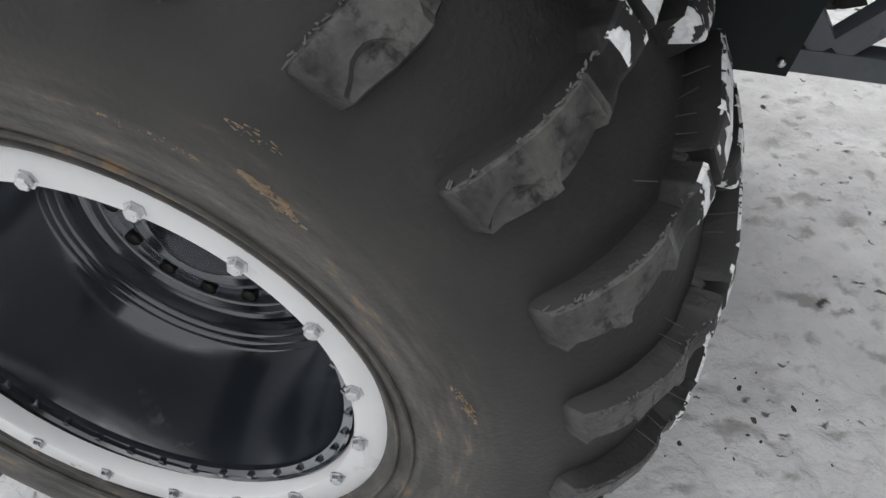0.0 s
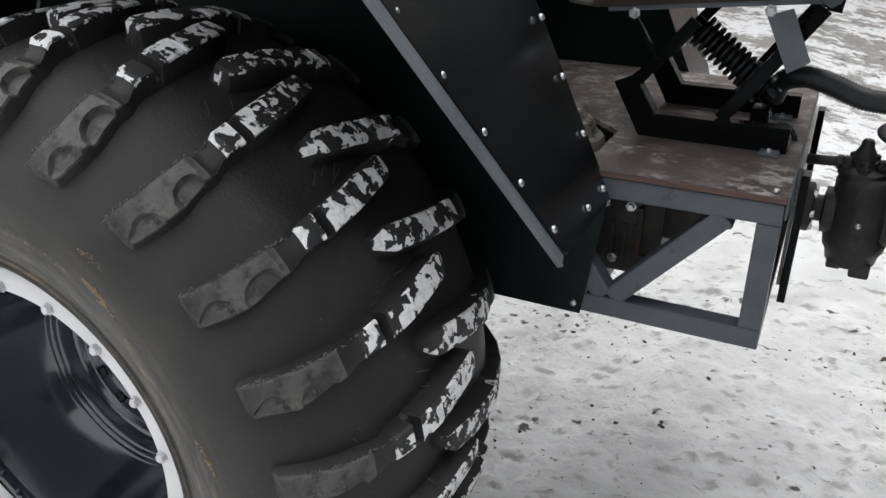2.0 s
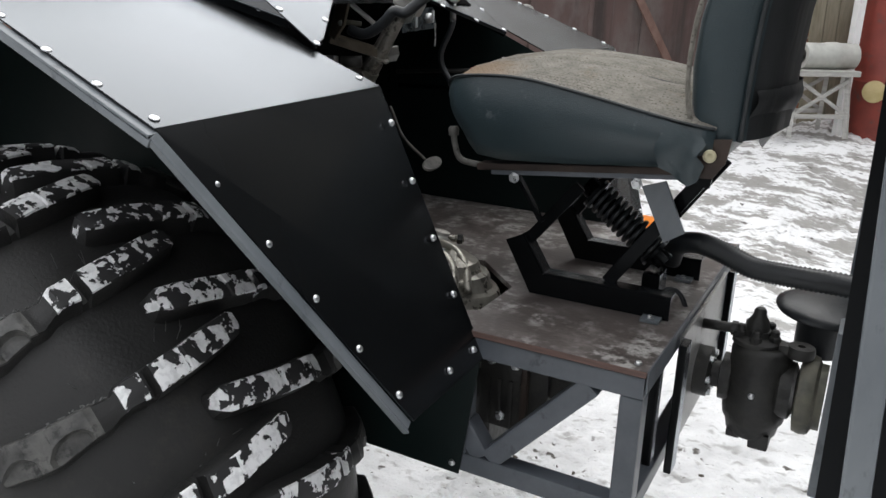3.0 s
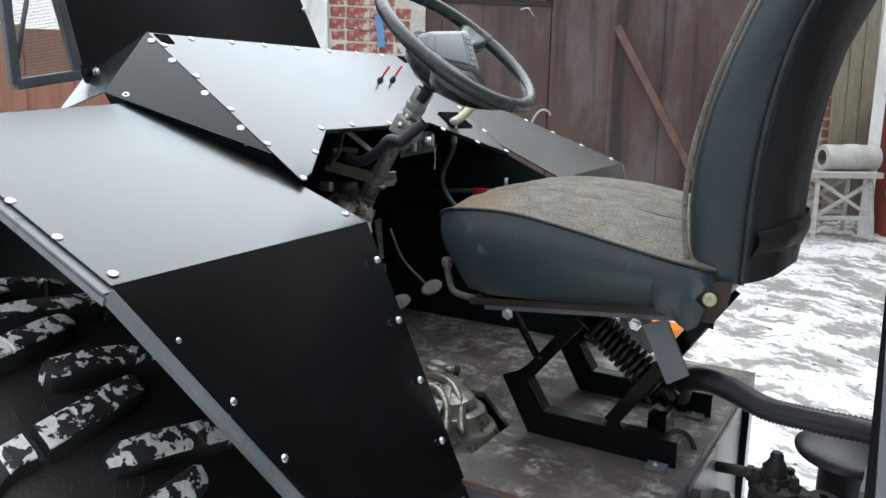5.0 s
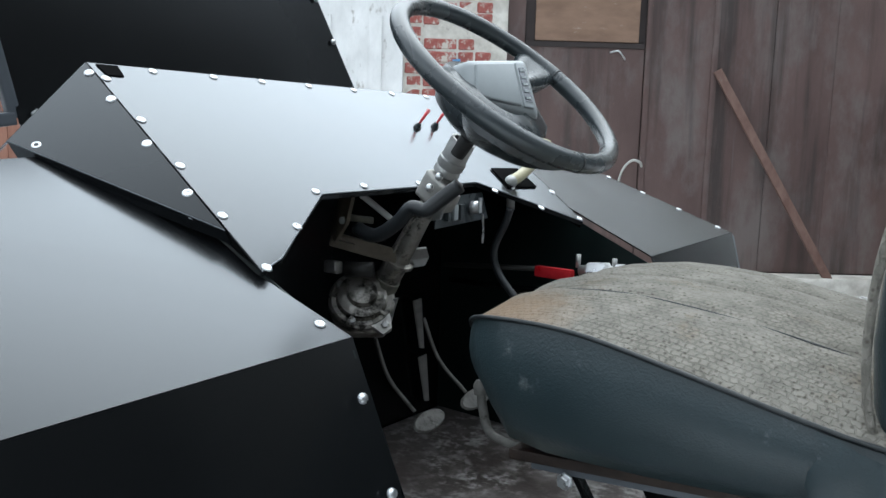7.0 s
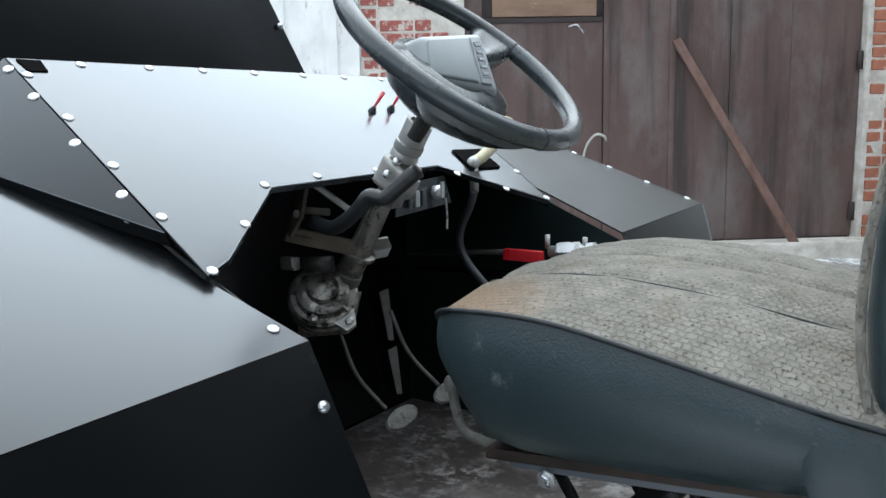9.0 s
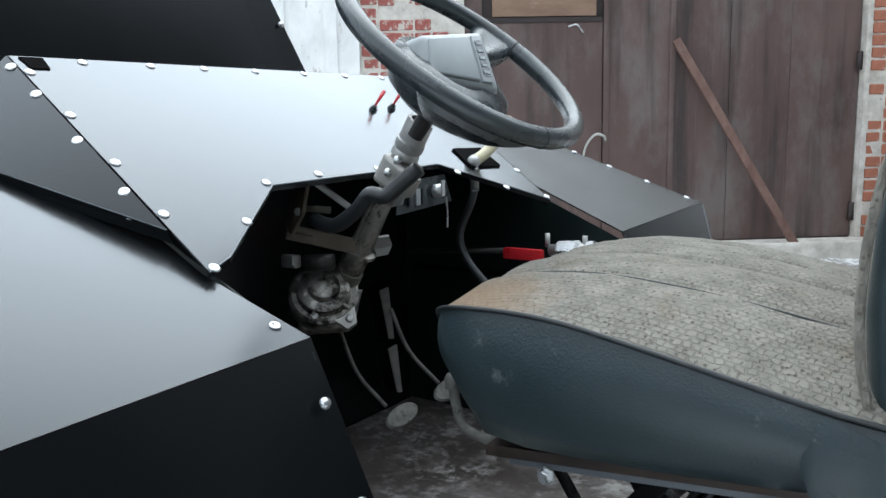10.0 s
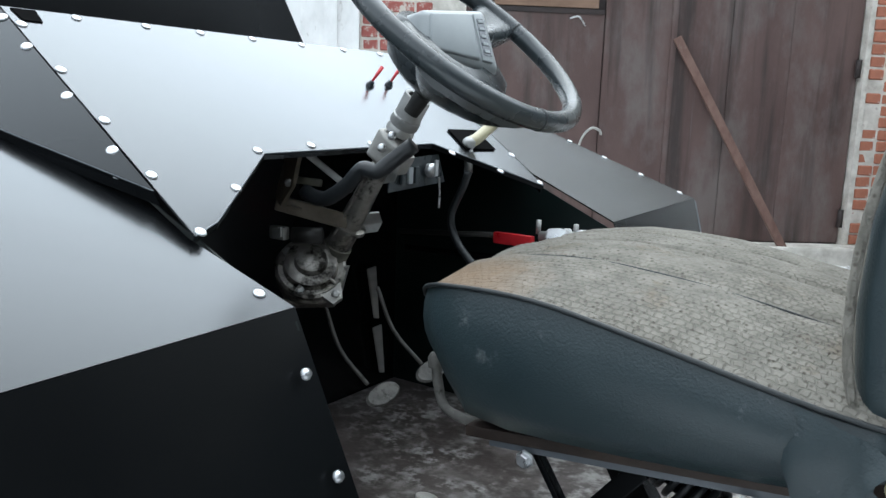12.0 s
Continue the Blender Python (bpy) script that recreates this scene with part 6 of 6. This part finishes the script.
    part("column_tab", sheet([at(0.125, 0.012, 0.004, 0.010), at(0.125, 0.040, 0.010, 0.016), at(0.150, 0.036, 0.010, 0.0), at(0.160, 0.020, 0.008, 0.004)], 0.005), STEEL, col)
    part("column_clip", sheet([(-0.205, 1.575, 1.478), (-0.200, 1.560, 1.500), (-0.158, 1.600, 1.506), (-0.165, 1.618, 1.486)], 0.004), STEEL, col, "bent steel clip")
    part("column_clip", sheet([(-0.205, 1.575, 1.478), (-0.165, 1.618, 1.486), (-0.170, 1.612, 1.470), (-0.208, 1.575, 1.462)], 0.003), STEEL, col)
    part("column_joint", lathe([(0.018, 0), (0.025, 0.004), (0.025, 0.028), (0.018, 0.034)], along(at(0.285), cd), 20), BRASSY, col, "dull brassy clamp ring", True, 40)
    part("column_plate", sheet([(-0.231, 1.545, 1.407), (-0.188, 1.560, 1.414), (-0.212, 1.565, 1.353), (-0.250, 1.550, 1.350)], 0.005), STEEL, col, "small grey steel plate")
    # round cast housing at the foot
    FD = Vector((0.50, -0.50, 0.62)).normalized()
    FM = along((-0.240, 1.520, 1.408), FD)
    foot = part("column_housing", lathe([(0.050, -0.034), (0.058, -0.028), (0.060, -0.016), (0.057, -0.010), (0.060, -0.004), (0.060, 0.004), (0.055, 0.008), (0.047, 0.008), (0.044, 0.014), (0.044, 0.020), (0.036, 0.024), (0.028, 0.024),
                                          (0.026, 0.036), (0.018, 0.040), (0, 0.040)], FM, 40), CASTOIL, CAR, "oily cast reservoir housing", True, 35)
    part("housing_skirt", block((-0.046, -0.046, -0.064), (0.046, 0.034, -0.024), 0.014, None, FM, 3), CASTOIL, foot, smooth=True, angle=45)
    part("housing_ear", sheet([FM @ Vector(p) for p in ((0.012, -0.052, 0.002), (0.050, -0.030, 0.002), (0.052, -0.060, 0.002), (0.036, -0.072, 0.002))], 0.010), CAST, foot)
    nut_ = mesh_of("housing_nut", lathe([(0.007, 0), (0.007, 0.006), (0.004, 0.007), (0, 0.007)], seg=6), STEEL, False)
    for x, y in ((0.040, -0.054), (0.046, 0.018), (-0.018, -0.046), (-0.040, 0.028)):
        shared("housing_nut", nut_, foot, along(FM @ Vector((x, y, 0.007)), FD))
    for k in range(5):     # webs between rim and boss
        a = radians(72 * k + 30)
        part("housing_web", beam(FM @ Vector((0.026 * math.cos(a), 0.026 * math.sin(a), 0.020)), FM @ Vector((0.052 * math.cos(a), 0.052 * math.sin(a), 0.008)), 0.006, 0.010, FD, 0.002), CASTOIL, foot)
    part("housing_inlet", tube([(-0.240, 1.478, 1.470), (-0.196, 1.500, 1.472)], 0.014, 14), IRON, foot, smooth=True)
    part("housing_pawl", block((-0.278, 1.460, 1.462), (-0.245, 1.476, 1.484), 0.005), CAST, foot, smooth=True, angle=40)
    part("housing_clip", sheet([(-0.262, 1.455, 1.482), (-0.240, 1.452, 1.486), (-0.240, 1.452, 1.470), (-0.262, 1.455, 1.464)], 0.004), STEEL, foot)
    part("housing_neck", tube([(-0.222, 1.553, 1.440), (-0.246, 1.535, 1.412)], 0.021, 16), CASTOIL, foot, smooth=True)
    # bent hose that crosses the column
    part("column_hose", tube([(-0.210, 1.475, 1.545), (-0.180, 1.470, 1.538), (-0.152, 1.468, 1.541), (-0.113, 1.468, 1.565), (-0.087, 1.470, 1.590), (-0.062, 1.475, 1.588), (-0.041, 1.485, 1.605), (-0.012, 1.497, 1.630)], 0.0122, 12, None, 5), HOSE, CAR, "black bent rubber hose by the column", True)
    # bracket under the dash: two folded plates and a stay
    bx = part("dash_bracket", sheet([(-0.236, 1.462, 1.606), (-0.196, 1.450, 1.604), (-0.206, 1.446, 1.556), (-0.232, 1.446, 1.522), (-0.262, 1.462, 1.530)], 0.006), BRACKET, CAR, "greasy brown folded bracket under the dash")
    part("bracket_arm", beam((-0.252, 1.452, 1.526), (-0.180, 1.545, 1.492), 0.012, 0.026), BRACKET, bx)
    part("bracket_flange", sheet([(-0.232, 1.446, 1.522), (-0.262, 1.462, 1.530), (-0.250, 1.492, 1.524), (-0.220, 1.478, 1.514)], 0.004), BRACKET, bx)
    part("bracket_stay", beam((-0.222, 1.492, 1.604), (-0.170, 1.545, 1.545), 0.005, 0.011), STEEL, bx)
    part("bracket_stay", beam((-0.236, 1.478, 1.562), (-0.196, 1.500, 1.558), 0.006, 0.012), BRASSY, bx)
    shared("housing_nut", nut_, bx, along((-0.218, 1.449, 1.560), (0.3, -1, 0.1)))
    # ignition switch with hanging key
    ig = part("ignition_plate", sheet([(-0.172, 1.640, 1.535), (-0.172, 1.815, 1.545), (-0.178, 1.800, 1.598), (-0.178, 1.655, 1.590)], 0.003), PLASTIC, CAR, "black switch plate with ignition key")
    part("ignition_lock", lathe([(0.013, 0), (0.013, 0.010), (0.009, 0.016), (0, 0.016)], along((-0.168, 1.757, 1.570), (1, 0, 0.1)), 18), ZINC, ig, smooth=True)
    part("key", block((-0.152, 1.752, 1.560), (-0.149, 1.762, 1.590), 0.001), ZINC, ig)
    part("key_chain", tube([(-0.150, 1.765, 1.558), (-0.150, 1.770, 1.530), (-0.150, 1.768, 1.500)], 0.0022, 6), ZINC, ig)
    for k in range(3):
        part("rocker_switch", block((-0.170, 1.672 + 0.020 * k, 1.548), (-0.164, 1.685 + 0.020 * k, 1.578), 0.002), HUBPAD if k == 1 else PLASTIC, ig)
    part("speed_cable", tube([(-0.140, 1.85, 1.565), (-0.150, 1.85, 1.535), (-0.176, 1.85, 1.475), (-0.160, 1.85, 1.425), (-0.105, 1.85, 1.365), (-0.08, 1.85, 1.30)], 0.008, 10, None, 5), HOSE, CAR, "black cable hanging under the dash", True)
    # fuel tap with a red handle
    body = part("ball_valve", tube([(-0.042, 1.98, 1.434), (0.085, 1.98, 1.446)], 0.012, 14), STEEL, CAR, "plated ball valve with red lever", True)
    part("valve_body", lathe([(0.013, -0.026), (0.020, -0.020), (0.020, 0.020), (0.013, 0.026)], along((0.0, 1.98, 1.438), (1, 0, 0.09)), 6), ZINC, body)
    part("valve_nut", lathe([(0.017, -0.008), (0.017, 0.008), (0, 0.008)], along((0.050, 1.98, 1.443), (1, 0, 0.09)), 6), ZINC, body)
    part("valve_handle", block((-0.140, 1.955, 1.412), (-0.050, 1.972, 1.436), 0.005), RED, body, "red plastic lever", True, 40)
    for x in (-0.048, 0.035):
        part("valve_stem", tube([(x, 1.98, 1.44), (x, 1.98, 1.468)], 0.0055, 10), STEEL, body, smooth=True)
    part("fuel_pipe", tube([(-0.40, 1.98, 1.405), (-0.15, 1.98, 1.425)], 0.006, 8), IRON, body, smooth=True)
    part("side_rail", tube([(-0.42, 2.03, 1.36), (0.05, 2.03, 1.37)], 0.008, 8), BLACK, CAR, "black rail on the side wall", True)
    part("brake_pipe", tube([(-0.20, 2.02, 1.335), (-0.19, 2.02, 1.352), (0.0, 2.02, 1.356)], 0.004, 8, None, 4), IRON, CAR, "thin dark brake pipe on the side wall", True)
    # pedals
    for a, b, pad in (((-0.288, 1.61, 1.315), (-0.184, 1.61, 1.189), (-0.148, 1.61, 1.179)), ((-0.255, 1.72, 1.340), (-0.144, 1.72, 1.208), (-0.125, 1.725, 1.198))):
        mid = (Vector(a) + Vector(b)) / 2 + Vector((-0.014, 0, -0.012))
        rod = part("pedal_rod", tube([a, mid, b], 0.0038, 8, None, 4), PEDALSTEEL, CAR, "thin steel pedal rod", True)
        m = along(pad, (0.55, -0.2, 0.75))
        part("pedal_pad", lathe([(0.0, -0.004), (0.027, -0.004), (0.030, 0.0), (0.027, 0.004), (0, 0.004)], m @ pose(0, 0, 0, 0, 0, 20) @ Matrix.Diagonal((1.35, 0.66, 1, 1)), 20), PEDALSTEEL, rod, "worn oval pedal pad", True, 40)
    # pale steel strips on the firewall
    for y0, y1, z0, z1 in ((1.93, 1.965, 1.19, 1.315), (1.955, 1.99, 1.05, 1.17)):
        part("firewall_strip", sheet([(-0.455, y0, z1), (-0.455, y0 + 0.03, z1 + 0.003), (-0.455, y1 + 0.01, z0), (-0.455, y1 - 0.006, z0 + 0.004)], 0.004), GREYWOOD, CAR, "pale steel strip on the firewall")
    part("firewall_strip", sheet([(-0.30, 1.50, 1.17), (-0.30, 1.515, 1.18), (-0.28, 1.55, 1.05), (-0.28, 1.53, 1.05)], 0.003), STEEL, CAR, "pale steel strip on the firewall")


build_steering()


# ---------------------------------------------------------------- garage wall and gate
WM = Matrix((WALL_U, WALL_N, Vector((0, 0, 1)))).transposed().to_4x4()
WM.translation = WALL_N * WALL_C   # local x along the wall, y away from the machine, z up
FLOOR_Z = 0.70
GATE_L, GATE_R = 1.405, 4.515


def wpoint(s, d, z):
    return WM @ Vector((s, d, z))


def build_wall():
    # wall_right's unseen upper part is added height that blocks sky from slope reflections
    for name, lo, hi, lab in (("wall_left", (0.62, 0.0, -0.5), (GATE_L, 0.40, 4.6), "pale mortar bed of the brick garage wall"),
                              ("wall_right", (GATE_R, 0.0, -0.5), (8.0, 0.40, 7.5), "pale mortar bed of the brick garage wall"),
                              ("wall_over_gate", (GATE_L, 0.0, 3.3), (GATE_R, 0.40, 4.6), "pale mortar bed above the gate")):
        tagged(part(name, block(lo, hi, 0.004, None, WM), MORTAR), lab, "wall", kind="structure")
    tagged(part("wall_plaster", block((-0.30, -0.05, -0.5), (0.618, 0.40, 4.6), 0.012, None, WM), PLASTER), "flaking white plastered wall corner", "wall", kind="structure")
    for s, w in ((-0.02, 0.10), (0.36, 0.10)):
        part("plaster_pilaster", block((s, -0.085, -0.5), (s + w, -0.052, 2.6), 0.010, None, WM), PLASTER, bpy.data.objects["wall_plaster"])
    tagged(part("gate_reveal", block((GATE_R - 0.004, -0.012, FLOOR_Z), (GATE_R + 0.040, -0.003, 3.3), 0.004, None, WM), MORTAR), "lime-smeared edge of the gate opening", "trim", kind="structure")


def build_gate():
    gate = thing("garage_gate", wpoint(3.0, 0.05, FLOOR_Z), "rusty dark-brown sheet steel double gate with a wicket", "gate")
    d = 0.06
    seams = [GATE_L + 0.004, 1.545, 2.475, 3.02, 3.47, 3.95, GATE_R - 0.008]
    for i, (a, b) in enumerate(zip(seams, seams[1:])):
        o = 0.004 * (i % 2)
        if i == 1:
            for z0, z1 in ((FLOOR_Z + 0.02, 2.44), (2.90, 3.28)):
                part("gate_sheet", block((a + 0.006, d + o, z0), (b - 0.006, d + o + 0.012, z1), 0.004, None, WM), GATE, gate)
        else:
            part("gate_sheet", block((a + 0.0015, d + o, FLOOR_Z + 0.02), (b - 0.0015, d + o + 0.012, 3.28), 0.004, None, WM), GATE, gate)
    part("gate_backing", block((GATE_L, d + 0.03, FLOOR_Z), (GATE_R, d + 0.05, 3.3), 0, None, WM), GATESEAM, gate, "dark steel behind the gate sheets")
    part("wicket_patch", block((1.622, d + 0.006, 2.470), (2.420, d + 0.02, 2.90), 0.004, None, WM), PLYPATCH, gate, "light brown plywood patch in the wicket")
    part("wicket_rail", block((1.555, d - 0.006, 2.425), (2.465, d + 0.02, 2.462), 0.004, None, WM), GATESEAM, gate)
    part("wicket_stile", block((2.475, d - 0.012, FLOOR_Z + 0.05), (2.52, d + 0.01, 3.28), 0.004, None, WM), GATE, gate)
    part("gate_stile", block((2.99, d - 0.012, FLOOR_Z + 0.02), (3.035, d + 0.01, 3.28), 0.004, None, WM), GATE, gate)
    part("gate_pull", tube([wpoint(2.20, d - 0.01, 2.39), wpoint(2.26, d - 0.04, 2.40), wpoint(2.32, d - 0.01, 2.34)], 0.007, 8, None, 5), ZINC, gate, "thin steel pull", True)
    part("gate_hook", tube([wpoint(2.31, d - 0.01, 1.36), wpoint(2.34, d - 0.05, 1.50), wpoint(2.40, d - 0.08, 1.575), wpoint(2.47, d - 0.06, 1.56), wpoint(2.49, d - 0.03, 1.53)], 0.010, 8, None, 5), PIPEGREY, gate, "pale bent steel hook", True)
    for z in (0.92, 2.1, 3.0):
        part("gate_hinge", tube([wpoint(GATE_R - 0.02, d - 0.02, z - 0.07), wpoint(GATE_R - 0.02, d - 0.02, z + 0.07)], 0.022, 12), GATESEAM, gate, smooth=True)


build_wall()
build_gate()


def build_yard():
    # flat bar leaning on the gate
    a, b = wpoint(3.975, -0.14, 0.66), wpoint(3.035, 0.045, 2.28)
    bar = part("leaning_bar", beam(a, b, 0.064, 0.028, WALL_N, 0.003), RUSTSTEEL)
    tagged(bar, "rusty brown steel bar leaning against the gate", "bar")
    # blue strip on the brickwork
    bs = part("blue_strip", beam(wpoint(1.05, -0.03, 2.05), wpoint(1.02, -0.03, 2.30), 0.060, 0.02, WALL_N, 0.003), BLUE)
    tagged(bs, "pale blue plastic strip leaning on the brick wall", "strip")
    # snow lump by the gate
    lump = part("threshold", block((GATE_L, -0.18, 0.55), (GATE_R + 0.25, 0.06, FLOOR_Z + 0.012), 0.02, None, WM), MORTAR)
    tagged(lump, "grey concrete gate threshold with snow", "threshold", kind="structure")
    # trestle
    W = -0.62
    g = 0.60
    tr = thing("trestle", wpoint(4.72, W, g), "grey weathered wooden trestle with crossed braces", "trestle")
    for s in (4.50, 4.95):
        for dd in (-0.14, 0.14):
            part("leg", beam(wpoint(s + (0.03 if s > 4.7 else -0.03), W + dd * 1.4, g + 0.0), wpoint(s, W + dd, 1.10), 0.035, 0.035), GREYWOOD, tr)
    for dd in (-0.14, 0.14):
        part("rail", beam(wpoint(4.46, W + dd * 1.3, 0.78), wpoint(4.99, W + dd * 1.3, 0.78), 0.022, 0.035), GREYWOOD, tr)
        part("brace", beam(wpoint(4.50, W + dd * 1.15, 1.07), wpoint(4.95, W + dd * 1.25, 0.80), 0.018, 0.03), GREYWOOD, tr)
        part("brace", beam(wpoint(4.95, W + dd * 1.15, 1.07), wpoint(4.50, W + dd * 1.25, 0.80), 0.018, 0.03), GREYWOOD, tr)
    part("top_board", block((4.44, W - 0.20, 1.10), (5.02, W + 0.20, 1.145), 0.006, None, WM), GREYWOOD, tr)
    # pipe on the trestle
    pipe = part("pipe_section", lathe([(0.06, 0), (0.10, 0.0), (0.105, 0.01), (0.105, 0.20), (0.112, 0.21), (0.112, 0.30), (0.105, 0.31), (0.105, 0.46), (0.06, 0.46)], along(wpoint(4.60, W, 1.25), WALL_U), 24), PIPEGREY, smooth=True, angle=40)
    tagged(pipe, "grey insulated pipe section lying on the trestle", "pipe")
    # whitewashed post
    tagged(part("post", block((5.02, W - 0.02, 0.45), (5.085, W + 0.05, 2.8), 0.006, None, WM), PLASTER), "whitewashed post with peeling paint", "post")
    # boards against the wall
    for k in range(3):
        ob = part("board", beam(wpoint(5.05 + 0.13 * k, -0.10, 0.60), wpoint(5.05 + 0.13 * k, -0.02, 2.9), 0.12, 0.02, WALL_N, 0.003), BEIGEWOOD)
        tagged(ob, "beige weathered board leaning on the wall", "board", "boards by the wall")
    # red oxide tank with a yellow flange
    tank = part("tank", lathe([(0, 0), (0.42, 0.0), (0.45, 0.03), (0.45, 0.5), (0.46, 0.52), (0.45, 0.54), (0.45, 1.15), (0.43, 1.22), (0.2, 1.32), (0, 1.34)], along(wpoint(5.62, W + 0.1, 0.53), (0, 0, 1)), 40), REDOXIDE, smooth=True, angle=40)
    tagged(tank, "rusty red-oxide steel tank standing on snow", "tank")
    part("flange", lathe([(0.05, 0), (0.09, 0.0), (0.09, 0.04), (0.05, 0.05), (0, 0.05)], along(wpoint(5.22, W - 0.12, 0.98), -WALL_N - WALL_U * 0.6), 18), YELLOW, tank, "faded yellow flange", True, 40)
    tagged(part("crate", block((5.20, W - 0.75, 0.50), (5.52, W - 0.50, 0.66), 0.01, None, WM), PLASTER), "white box half sunk in snow", "box")
    br = bmesh.new()
    rnd = random.Random(3)
    for k in range(7):
        s, d = 5.15 + rnd.uniform(-0.1, 0.25), W - 0.75 + rnd.uniform(-0.1, 0.1)
        z = ground_z(*wpoint(s, d, 0).xy)
        tube([wpoint(s - 0.12, d, z + 0.0), wpoint(s, d + 0.03, z + 0.10 + rnd.uniform(0, 0.08)), wpoint(s + 0.16, d + rnd.uniform(-0.1, 0.1), z + 0.12)], 0.007, 6, br, 4)
    tagged(part("dry_twigs", br, TWIG), "bent dry brown twigs in the snow", "twigs", kind="stuff")
    # orange box on the snow
    oz = ground_z(-0.3, 4.8)
    tagged(part("orange_box", block((-0.46, 4.70, oz - 0.02), (-0.20, 4.88, oz + 0.12), 0.02), ORANGE, None, "", True, 40), "bright orange plastic box lying on snow", "box")
    # board fence beyond the wall corner
    fence = thing("fence", wpoint(-3.0, 0.5, 0.4), "reddish-brown weathered board fence", "fence")
    me = mesh_of("board", block((-0.095, -0.012, 0), (0.095, 0.012, 2.0), 0.004), FENCE, False)
    for k in range(40):
        s = -0.45 - 0.192 * k
        shared("board", me, fence, Matrix.Translation(wpoint(s, 0.5 + 0.008 * (k % 2), 0.16 + 0.02 * math.sin(k * 1.7))) @ WM.to_3x3().to_4x4())
    for z in (0.7, 1.7):
        part("fence_rail", block((-8.5, 0.53, z), (-0.35, 0.58, z + 0.08), 0.004, None, WM), FENCE, fence)


build_yard()


# dark tone for the added walls out of view
UNSEENDARK = surface("unseen_wall_dark", (0.022, 0.022, 0.022), (0.045, 0.044, 0.043), 3, 0.85, 0, 0.3, 60, (6, 6, 0.6))


def build_unseen_walls():
    """Plain unseen walls round the yard, added to darken reflections in the black sheets."""
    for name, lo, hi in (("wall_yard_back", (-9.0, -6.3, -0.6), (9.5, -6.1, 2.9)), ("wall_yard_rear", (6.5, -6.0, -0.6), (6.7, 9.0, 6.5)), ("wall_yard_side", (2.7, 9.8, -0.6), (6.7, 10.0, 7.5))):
        tagged(part(name, block(lo, hi, 0.01), UNSEENDARK), "added unseen dark wall that keeps low sky out of reflections", "wall", kind="structure")


build_unseen_walls()


# ---------------------------------------------------------------- bricks
def build_bricks():
    rnd = random.Random(11)
    sizes = {}
    for w in (0.25, 0.12):
        for mat in (BRICK, OLDBRICK):
            sizes[w, mat.name] = mesh_of("brick", block((0, -0.010, 0), (w, 0.05, 0.080), 0.009, None, None, 1), mat, False)
    for wall, s0, s1, z0, z1, mat in (("wall_left", 0.635, GATE_L - 0.03, 1.72, 3.15, BRICK), ("wall_right", GATE_R + 0.045, 5.3, 0.72, 3.1, OLDBRICK)):
        parent = bpy.data.objects[wall]
        r = 0
        z = z0
        while z < z1:
            s = s0
            k = r % 2
            while s < s1 - 0.05:
                w = 0.12 if (k + r) % 2 == 0 or rnd.random() < 0.2 else 0.25
                if s + w > s1:
                    w = 0.12
                if s + w > s1 + 0.03:
                    break
                if rnd.random() > 0.08:
                    m = WM @ Matrix.Translation((s + rnd.uniform(-0.006, 0.006), rnd.uniform(-0.006, 0.012), z + rnd.uniform(-0.004, 0.004))) @ pose(0, 0, 0, rnd.uniform(-1.5, 1.5), rnd.uniform(-2, 2), rnd.uniform(-1.5, 1.5))
                    shared("brick", sizes[w, mat.name], parent, m)
                s += w + 0.013
                k += 1
            z += 0.093
            r += 1


build_bricks()
